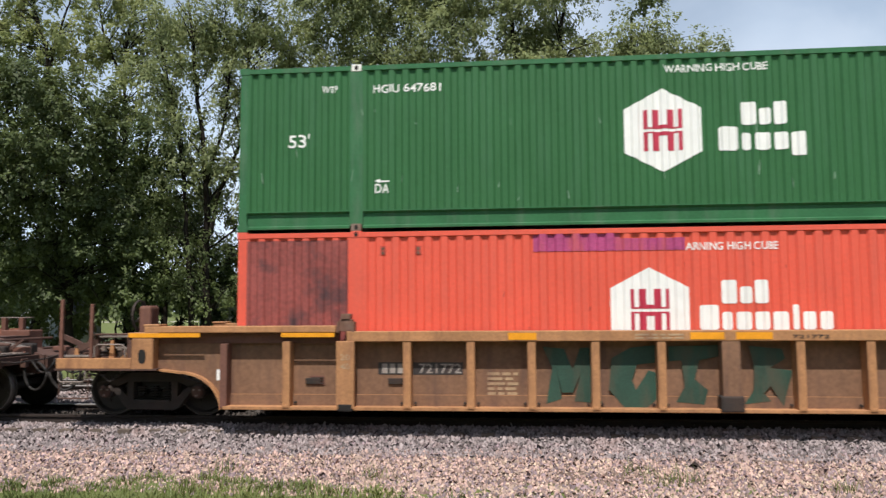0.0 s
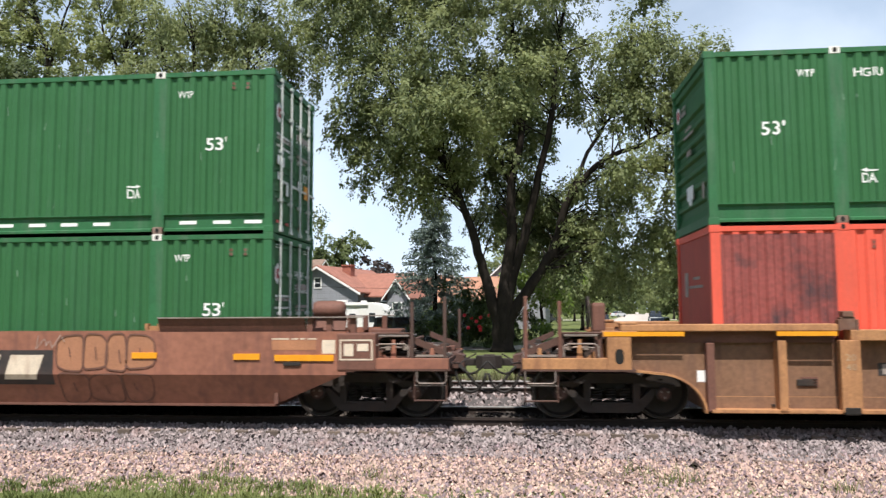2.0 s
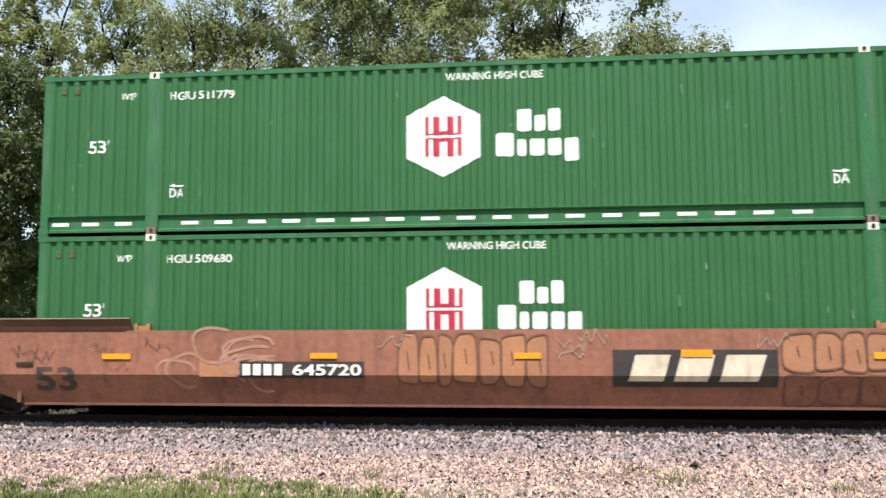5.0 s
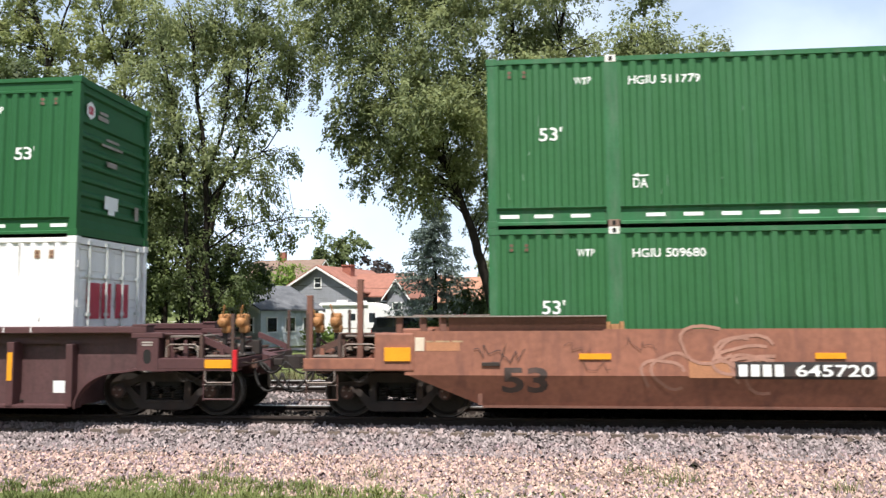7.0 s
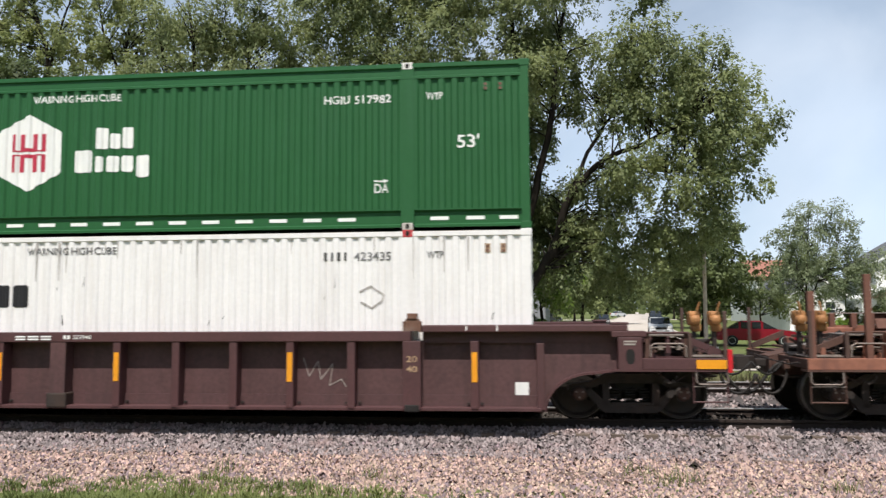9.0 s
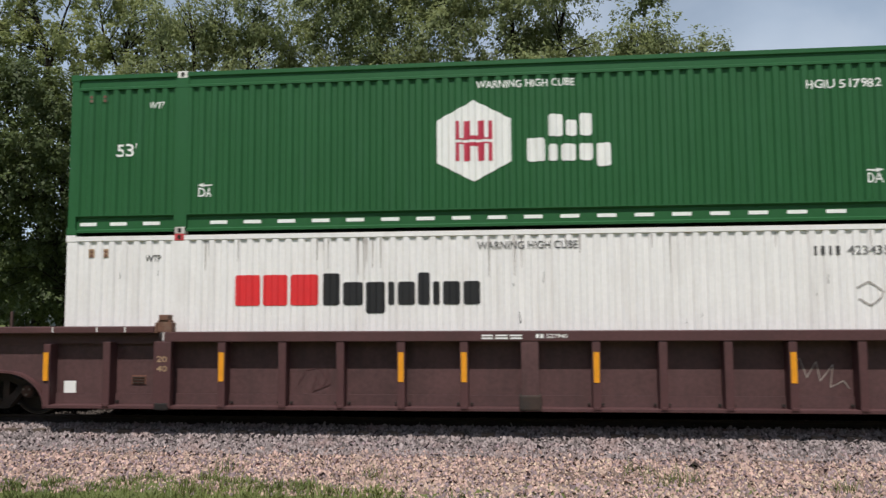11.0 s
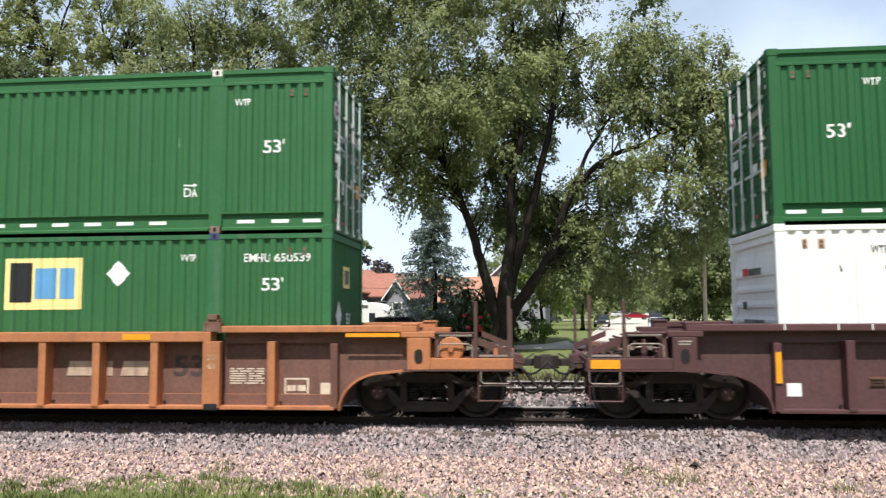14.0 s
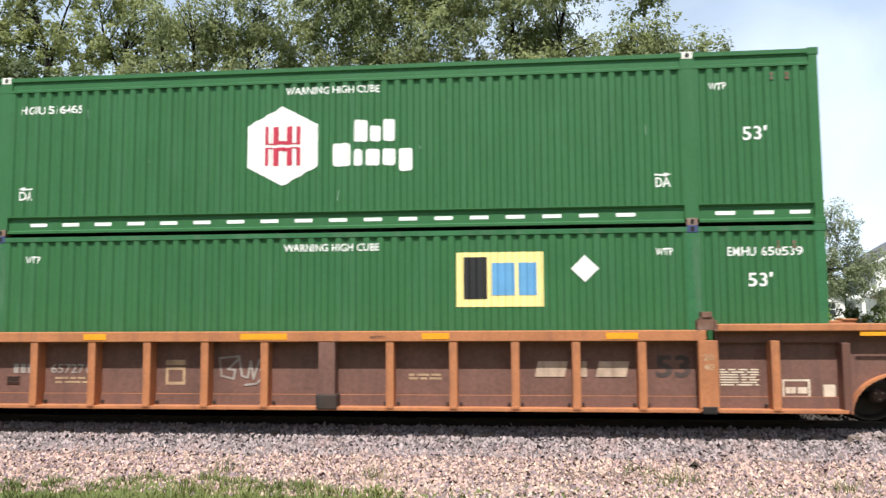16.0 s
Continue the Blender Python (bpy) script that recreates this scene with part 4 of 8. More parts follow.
def rigging(root, s, beam, dark):
    """Brake pipes, cylinder, brackets and grab irons on the open end of a car."""
    # brake cylinder with its bolted heads and push rod
    bm = lathe(bmesh.new(), [(0.05, s * 9.86), (0.19, s * 9.88), (0.19, s * 9.92), (0.15, s * 9.93), (0.15, s * 10.28), (0.19, s * 10.29), (0.19, s * 10.33), (0.07, s * 10.36), (0.03, s * 10.8)], "x", 18, (0, -0.62, 1.24))
    part("brake_cylinder", bm, WORN, root)
    for k, (z, y, r) in enumerate(((0.98, -1.12, 0.026), (1.13, -1.30, 0.020), (1.22, -1.38, 0.016), (1.33, -1.10, 0.022))):
        a, b = 9.86 + 0.05 * k, (11.16, 10.95, 10.58, 10.5)[k]
        bm = tube(bmesh.new(), [(s * a, y, z), (s * (a + b) / 2, y - 0.02, z + 0.012), (s * b, y, z - 0.02)], r, 7)
        for u in (0.25, 0.7):
            x = s * (a + (b - a) * u)
            box(bm, x - 0.035, x + 0.035, y - r - 0.012, y + r + 0.012, z - r - 0.02, z + r + 0.02)
        part("brake_pipe", bm, (WORN, GRIME, ROD_DULL, WORN)[k], root)
    for x, z in ((10.02, 1.17), (10.36, 1.31), (10.72, 1.13)):
        part("cross_pipe", tube(bmesh.new(), [(s * x, -1.46, z), (s * x, 0.2, z), (s * x, 1.3, z)], 0.026, 7), WORN, root)
    for k, (x, z0, z1) in enumerate(((9.90, 1.06, 1.47), (10.22, 1.06, 1.36), (10.50, 1.06, 1.45), (10.86, 1.06, 1.22))):
        bm = prism(bmesh.new(), [(s * (x - 0.045), z0), (s * (x + 0.045), z0), (s * (x + 0.025), z1), (s * (x - 0.025), z1)], -1.47, -1.435)
        part("bracket_plate", bm, beam if k % 2 else WORN, root)
    iron = [(9.93, 1.08), (9.93, 1.25), (9.99, 1.29), (10.42, 1.29), (10.48, 1.25), (10.48, 1.08)]
    part("grab_iron", tube(bmesh.new(), [(s * x, -1.565, z) for x, z in iron], 0.013, 6), ROD_DULL, root)
    iron = [(10.62, 0.86), (10.62, 0.70), (10.66, 0.66), (11.06, 0.66), (11.1, 0.70), (11.1, 0.86)]
    part("grab_iron", tube(bmesh.new(), [(s * x, -1.585, z) for x, z in iron], 0.012, 6), ROD_DULL, root)
    # tread plate over the step beam, with raised bars
    p = part("step_platform", boxes((s * 10.58, s * 11.12, -1.52, -0.52, 1.075, 1.095), bevel=0.004), STEEL_GREY, root, "worn steel tread plate")
    for k in range(7):
        y = -1.46 + 0.15 * k
        part("tread_bar", boxes((s * 10.6, s * 11.1, y - 0.02, y + 0.02, 1.095, 1.112)), ROD_DULL, p)
    # levers, slack adjuster and the coils of hose
    for k, (x0, x1, y, z0, z1) in enumerate(((9.95, 10.3, -0.95, 1.1, 1.42), (10.4, 10.9, -1.02, 1.36, 1.12), (10.15, 10.62, -0.4, 1.44, 1.2), (10.75, 11.1, -0.7, 1.1, 1.34))):
        d = Vector((s * (x1 - x0), 0, z1 - z0)).normalized()
        n = Vector((-d.z, 0, d.x)) * 0.032
        a, b = Vector((s * x0, 0, z0)), Vector((s * x1, 0, z1))
        bm = prism(bmesh.new(), [((a + n).x, (a + n).z), ((b + n * 0.6).x, (b + n * 0.6).z), ((b - n * 0.6).x, (b - n * 0.6).z), ((a - n).x, (a - n).z)], y - 0.014, y + 0.014)
        part("brake_lever", bm, dark if k % 2 else GRIME, root)
    loop_pts = [(s * (11.18 + 0.34 * (1 - math.cos(u)) / 2 * 1.6), -0.75 - 0.05 * u, 0.88 - 0.44 * math.sin(u)) for u in [math.pi * k / 12 for k in range(12)]]
    part("air_hose", tube(bmesh.new(), loop_pts, 0.024, 7), GRIME_BLACK, root, smooth=True)
    part("angle_cock", boxes((s * 11.12, s * 11.24, -0.82, -0.70, 0.84, 0.96), (s * 11.17, s * 11.20, -0.86, -0.66, 0.96, 1.0), bevel=0.015), WORN, root)
    for x in (10.05, 10.55):
        bm = bmesh.new()
        for k in range(7):
            u = k / 6
            lathe(bm, [(0.012, -0.008), (0.026, -0.008), (0.026, 0.008), (0.012, 0.008)], "y", 7, (s * (x + 0.34 * u), -1.5, 0.84 - 0.16 * math.sin(math.pi * u)))
        part("chain", bm, GRIME, root)
    # bolted gusset between the step beam and the body
    g = part("gusset", prism(bmesh.new(), [(s * 9.82, 0.89), (s * 10.3, 0.89), (s * 9.82, 1.3)], -1.40, -1.37), beam, root)
    for x, z in ((9.9, 0.95), (10.05, 0.95), (9.9, 1.1)):
        part("bolt", lathe(bmesh.new(), [(0.02, -1.42), (0.02, -1.40)], "y", 7, (s * x, 0, z)), GRIME, g)


def end_gear(root, s, paint, beam, dark, drum=0, strip=ORANGE):
    """The end of a car past its wells: draft sill, step beam, stanchions, coupler and hoses."""
    # centre sill that slopes down to the coupler
    part("draft_sill", prism(bmesh.new(), [(s * 9.0, 1.36), (s * 9.9, 1.36), (s * 11.3, 1.02), (s * 11.3, 0.70), (s * 9.0, 0.70)], -0.26, 0.26), dark, root)
    part("end_deck", boxes((s * 9.3, s * 9.95, -1.25, 1.25, 1.30, 1.36), (s * 9.9, s * 10.95, -1.35, -0.3, 1.04, 1.08), (s * 9.9, s * 10.95, 0.3, 1.35, 1.04, 1.08)), dark, root)
    for y in (-1, 1):
        part("step_beam", boxes((s * 9.8, s * 11.14, y * 1.42, y * NEAR * -1, 0.885, 1.06), bevel=0.01), beam, root)
        part("beam_flange", boxes((s * 9.35, s * 11.16, y * 1.33, y * 1.60, 0.855, 0.885)), dark, root)
        # stanchions and steps
        for x, z1 in (((10.54, 1.46 if drum == 1 else 1.98), (11.08, 1.8 if drum == 1 else 2.06)) if y < 0 else ((11.08, 1.86),)):
            part("stanchion", boxes((s * x - 0.028, s * x + 0.028, y * 1.53, y * 1.58, 1.0, z1), bevel=0.008), RUSSET_DARK if beam is TAN and y < 0 else STANCHION, root)
        part("side_arm", prism(bmesh.new(), [(s * 10.5, 1.42), (s * 11.1, 1.17), (s * 11.1, 1.06), (s * 10.5, 1.31)], y * 1.36 - 0.03, y * 1.36 + 0.03), dark, root)
        part("ladder_step", tube(tube(tube(bmesh.new(), [(s * 10.58, y * 1.55, 0.9), (s * 10.58, y * 1.55, 0.36)], 0.012, 6),
                                      [(s * 11.1, y * 1.55, 0.9), (s * 11.1, y * 1.55, 0.36)], 0.012, 6),
                                 [(s * 10.58, y * 1.55, 0.38), (s * 11.1, y * 1.55, 0.38)], 0.014, 6), dark, root)
        part("handrail", tube(bmesh.new(), [(s * 10.58, y * 1.55, 0.62), (s * 11.1, y * 1.55, 0.62)], 0.011, 6), STEEL_GREY, root)
    part("end_sill", boxes((s * 11.05, s * 11.15, -1.58, 1.58, 0.90, 1.05), bevel=0.01), dark, root)
    # coupler
    bm = boxes((s * 11.2, s * 11.56, -0.075, 0.075, 0.83, 0.96), bevel=0.02)
    prism(bm, [(s * 11.5, -0.12), (s * 11.62, -0.21), (s * 11.76, -0.2), (s * 11.73, -0.06), (s * 11.64, -0.02), (s * 11.66, 0.14), (s * 11.5, 0.12)], 0.79, 1.01, "xy")
    part("coupler", bm, GRIME, root)
    part("knuckle", boxes((s * 11.62, s * 11.75, 0.02, 0.14, 0.76, 1.03), bevel=0.035), RAIL, root)
    part("coupler_carrier", boxes((s * 11.16, s * 11.3, -0.3, 0.3, 0.74, 0.80), (s * 11.16, s * 11.26, -0.3, -0.22, 0.74, 1.04), (s * 11.16, s * 11.26, 0.22, 0.3, 0.74, 1.04)), dark, root)
    part("cut_lever", tube(bmesh.new(), [(s * 11.2, -1.4, 0.98), (s * 11.3, -1.2, 0.95), (s * 11.35, -0.4, 0.98), (s * 11.5, -0.1, 1.05)], 0.014, 6), GRIME, root)
    pts = [(s * (11.12 + 0.6 * (k / 8) ** 0.8), -0.32 - 0.01 * k, 0.92 - 0.52 * math.sin(math.pi / 2 * k / 8) ** 1.3) for k in range(9)]
    part("air_hose", tube(bmesh.new(), pts, 0.028, 7), GRIME_BLACK, root, smooth=True)
    rigging(root, s, beam, dark)
    # brake rigging in the open end
    bm = tube(bmesh.new(), [(s * 9.95, -0.95, 1.22), (s * 10.5, -0.95, 1.22)], 0.13, 12)
    part("air_reservoir", bm, GRIME, root, smooth=True)
    bm = bmesh.new()
    for k in range(5):
        tube(bm, [(s * 9.9, -0.5 - 0.16 * k, 1.12 + 0.03 * k), (s * (10.6 + 0.07 * k), -0.6 - 0.1 * k, 1.1), (s * 11.1, -0.4 - 0.2 * k, 1.02)], 0.018, 6)
    part("brake_pipe", bm, GRIME, root)
    for x, y, z, w in ((10.1, -0.7, 1.3, 0.12), (10.3, -1.1, 1.16, 0.16), (10.75, -0.8, 1.14, 0.11), (10.9, -0.25, 1.14, 0.13)):
        part("brake_valve", boxes((s * x - w, s * x + w, y - w * 0.7, y + w * 0.7, z - w * 0.8, z + w * 0.8), bevel=0.03), GRIME, root)
    rnd = random.Random(int(s * 3 + drum * 7 + 20))
    for k in range(9):
        x, y = s * rnd.uniform(9.9, 11.0), rnd.uniform(-1.35, 0.9)
        w, h = rnd.uniform(0.05, 0.15), rnd.uniform(0.06, 0.24)
        part("brake_fitting", boxes((x - w, x + w, y - 0.09, y + 0.09, 1.06, 1.08 + h), bevel=0.02), GRIME if k % 3 else RUSSET_DARK, root)
    part("brake_lever", tube(bmesh.new(), [(s * 9.9, -1.3, 1.32), (s * 10.3, -1.25, 1.44), (s * 10.7, -1.2, 1.30)], 0.02, 6), GRIME, root)
    part("safety_rail", tube(bmesh.new(), [(s * 9.85, -1.5, 1.46), (s * 10.54, -1.5, 1.46), (s * 10.54, -1.5, 1.05)], 0.02, 6), dark, root)
    for k in range(1):
        pts = [(s * (11.15 + 0.095 * i), -0.5 + 0.35 * k - 0.03 * i, 0.95 - (0.22 + 0.12 * k) * math.sin(math.pi * i / 6)) for i in range(7)]
        part("hose", tube(bmesh.new(), pts, 0.02, 6), GRIME_BLACK, root, smooth=True)
    part("slack_chain", tube(bmesh.new(), [(s * 10.0, -1.35, 0.86), (s * 10.3, -1.35, 0.66), (s * 10.6, -1.35, 0.84)], 0.016, 5), GRIME, root)
    part("crossover_platform", boxes((s * 9.9, s * 10.5, -1.42, -0.7, 1.40, 1.43), bevel=0.008), STEEL_GREY, root)
    for x in (9.95, 10.5):
        part("platform_leg", boxes((s * x - 0.025, s * x + 0.025, -1.42, -1.36, 1.06, 1.40)), dark, root)
    for k in range(2):
        part("brake_rod", tube(bmesh.new(), [(s * 9.6, -0.2 - 0.5 * k, 0.74), (s * 10.6, -0.25 - 0.45 * k, 0.66), (s * 11.2, -0.2 - 0.3 * k, 0.70)], 0.02, 6), GRIME, root)
    # sloped running board beside the sill
    part("running_board", prism(bmesh.new(), [(s * 9.9, 1.38), (s * 11.0, 1.20), (s * 11.0, 1.17), (s * 9.9, 1.35)], -0.62, -0.30), STEEL_GREY, root)
    if strip:
        part("reflector", boxes((s * 10.62, s * 11.08, NEAR - 0.014, NEAR - 0.008, 0.9, 1.04)), strip, root)
    if drum == 1:
        for dx in (0.0, 0.32):
            hx = s * (11.05 - dx)
            bm = boxes((hx - 0.09, hx + 0.09, -1.12, -0.88, 1.56, 1.80), (hx - 0.05, hx + 0.11, -1.10, -0.92, 1.46, 1.6), bevel=0.05)
            lathe(bm, [(0.03, -1.2), (0.075, -1.18), (0.085, -1.1)], "y", 14, (hx, 0, 1.66))
            part("brake_stem", boxes((hx - 0.03, hx + 0.03, -1.06, -0.96, 1.0, 1.48)), GRIME, root)
            tube(bm, [(hx, -1.16, 1.72), (hx + s * 0.06, -1.2, 1.95)], 0.016, 6)
            part("hand_brake_drum", bm, GOLD, root, "rust-gold cast hand brake housing")
    elif drum == 2:
        bm = bmesh.new()
        ring = [(s * 10.03, -0.9 + 0.26 * math.cos(a), 1.78 + 0.26 * math.sin(a)) for a in [i * math.pi / 10 for i in range(21)]]
        tube(bm, ring, 0.022, 6, False)
        for a in range(0, 360, 72):
            tube(bm, [(s * 10.0, -0.9, 1.78), (s * 10.03, -0.9 + 0.25 * math.cos(radians(a)), 1.78 + 0.25 * math.sin(radians(a)))], 0.014, 5)
        part("hand_brake_wheel", bm, GRIME, root)
        part("hand_brake_box", boxes((s * 9.75, s * 9.97, -1.05, -0.72, 1.45, 1.95), bevel=0.05), RUSSET_DARK, root)


STEEL_GREY = mat("worn steel tread plate", (0.20, 0.17, 0.15), 0.6, 0.3, 0.3, 5, 0, (0.12, 0.07, 0.05), 0.6, 0.3, 90)


def bracket(root, x, s, paint):
    """The inter-box post bracket with a locking head."""
    part("lock_bracket", boxes((x - 0.15, x + 0.15, NEAR - 0.012, NEAR + 0.12, 0.24, 1.34), bevel=0.012), paint, root)
    part("lock_head", boxes((x - 0.11, x + 0.11, NEAR + 0.02, NEAR + 0.16, 1.5, 1.70), (x - 0.08, x + 0.08, NEAR, NEAR + 0.18, 1.70, 1.79), (x - 0.15, x - 0.11, NEAR, NEAR + 0.16, 1.48, 1.66), (x + 0.11, x + 0.15, NEAR, NEAR + 0.16, 1.48, 1.66), bevel=0.01), CASTING_RUST, root)
    part("foot_lock", boxes((x - 0.12, x + 0.12, NEAR - 0.02, NEAR + 0.08, 0.2, 0.32), bevel=0.02), GRIME_BLACK, root)


def post_car(label, key, paint, panel, trim, flange):
    root = thing("well_car", label, "railway car", pose(CAR_X[key], CT, 0), "well cars of the train")
    load(key, root)
    bogies(root)
    POSTS = (-7.12, -5.10, -4.06, -3.08, -2.07, -1.04, 1.07, 2.11, 3.11, 4.08, 5.11, 7.14)
    part("well_floor", boxes((-8.2, 8.2, -1.36, 1.36, 0.22, BASE - 0.002)), RUSSET_DARK, root)
    for y in (-1, 1):
        n = -NEAR * y
        part("top_chord", boxes((-6.1, 6.1, n, y * 1.33, 1.335, 1.50), bevel=0.012), paint, root)
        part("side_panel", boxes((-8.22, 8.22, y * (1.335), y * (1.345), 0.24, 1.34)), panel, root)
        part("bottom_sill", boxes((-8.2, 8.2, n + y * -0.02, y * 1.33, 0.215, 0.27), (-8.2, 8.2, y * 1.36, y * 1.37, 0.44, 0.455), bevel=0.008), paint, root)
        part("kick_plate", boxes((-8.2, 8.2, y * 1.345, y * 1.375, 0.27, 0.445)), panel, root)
        first = None
        for x in POSTS:
            if first is None:
                bm = boxes((-0.065, 0.065, y * 1.34, n - y * 0.012, 0.24, 1.336), bevel=0.01)
                box(bm, -0.05, 0.05, n - y * 0.015, n - y * 0.002, 0.26, 0.30)
                first = part("side_post", bm, paint, root)
                first.matrix_basis = pose(x, 0, 0)
            else:
                again(first, pose(x, 0, 0))
        part("side_post", boxes((-0.12, 0.16, y * 1.34, n - y * 0.008, 0.24, 1.336), bevel=0.01), panel, root)
        part("jacking_pad", boxes((-0.16, 0.2, y * 1.36, n + y * 0.012, 0.23, 0.48), bevel=0.03), GRIME, root)
        for s in (-1, 1):
            part("side_post", boxes((s * 8.2 - 0.06, s * 8.2 + 0.06, y * 1.34, n - y * 0.03, 0.24, 1.3), bevel=0.01), trim, root)
            # raised arm over the end bay
            a, b = sorted((s * 6.28, s * 9.58))
            part("end_arm", boxes((a, b, n, y * 1.30, 1.485, 1.595), bevel=0.015), flange, root)
            a, b = sorted((s * 6.28, s * 9.4))
            part("arm_web", boxes((a, b, y * 1.42, y * 1.32, 1.30, 1.49)), trim, root)
            # end side plate with its wheel arch
            arch = [(8.2, 1.32), (8.2, 0.22), (8.3, 0.20)] + [(8.30 + 0.75 * (1 - math.cos(u)), 0.20 + 0.60 * math.sin(u)) for u in [k * math.pi / 16 for k in range(1, 9)]]
            arch += [(9.45, 0.86), (9.45, 1.32)]
            arch = [(s * p, q) for p, q in arch]
            part("end_side_plate", prism(bmesh.new(), arch, y * 1.395, y * 1.365), panel, root)
            rim = [(s * (8.285 + 0.75 * (1 - math.cos(u))), 0.20 + 0.60 * math.sin(u)) for u in [k * math.pi / 20 for k in range(0, 11)]] + [(s * 9.45, 0.85)]
            bm, prev = bmesh.new(), None
            for k, (x0, z0) in enumerate(rim):
                (xa, za), (xb, zb) = rim[max(k - 1, 0)], rim[min(k + 1, len(rim) - 1)]
                d = math.hypot(xb - xa, zb - za)
                ox, oz = -(zb - za) / d * 0.035 * s, abs(xb - xa) / d * 0.035
                ring = [bm.verts.new(q) for q in ((x0, n - y * 0.09, z0), (x0 + ox, n - y * 0.09, z0 + oz), (x0 + ox, y * 1.30, z0 + oz), (x0, y * 1.30, z0))]
                if prev:
                    for i in range(4):
                        bm.faces.new((prev[i], prev[(i + 1) % 4], ring[(i + 1) % 4], ring[i]))
                prev = ring
            bmesh.ops.recalc_face_normals(bm, faces=bm.faces)
            part("arch_flange", bm, paint, root)
            bm = boxes((s * 9.42, s * 9.80, n, y * 1.25, 0.86, 1.40), bevel=0.02)
            part("bolster_box", bm, paint, root)
            if y < 0:
                marking("lifting_hole", flat(loop(s * 9.61, 1.09, 0.07, 0.12, 16)), DARK, root, None, NEAR, 0.003)
            part("arm_tip", boxes((s * 9.32, s * 9.87, n - y * -0.004, y * 1.25, 1.40, 1.49), (s * 9.32, s * 9.6, n, y * 1.28, 1.595, 1.63), bevel=0.012), flange, root)
    for s in (-1, 1):
        part("end_bulkhead", boxes((s * 8.2, s * 8.26, -1.35, 1.35, 0.24, 1.45)), panel, root)
        bracket(root, s * 6.12, s, paint)
    return root


def stencil_bars(root, x0, x1, z0, z1, rows, m, y, gap=0.4, seed=1):
    """Lines of small print that cannot be read."""
    rnd, out = random.Random(seed), []
    step = (z1 - z0) / rows
    for k in range(rows):
        x = x0
        while x < x1 - 0.05:
            w = min(rnd.uniform(0.08, 0.3), x1 - x)
            out.append(rect(x, x + w, z0 + k * step, z0 + (k + 1 - gap) * step))
            x += w + 0.04
    return marking("small_print", flat(*out), m, root, None, y)


PANEL_Y = -1.345


def vents(r, xs):
    """Small louvred plates on the side panels."""
    for x in xs:
        p = part("louvre_plate", boxes((x - 0.13, x + 0.13, PANEL_Y - 0.012, PANEL_Y, 0.60, 0.76), bevel=0.004), RUSSET_DARK, r)
        for k in range(3):
            part("louvre", boxes((x - 0.11, x + 0.11, PANEL_Y - 0.026, PANEL_Y - 0.012, 0.625 + k * 0.045, 0.642 + k * 0.045)), GRIME, p)


def bolts(r, m):
    """Bolted feet beside each side post."""
    first = None
    for x in (-7.12, -5.10, -4.06, -3.08, -2.07, -1.04, 1.07, 2.11, 3.11, 4.08, 5.11, 7.14):
        for d in (-0.11, 0.11):
            if first is None:
                first = part("foot_bolt", lathe(bmesh.new(), [(0.022, -1.43), (0.022, -1.37)], "y", 8, (0, 0, 0.32)), m, r)
                first.matrix_basis = pose(x + d, 0, 0)
            else:
                again(first, pose(x + d, 0, 0))


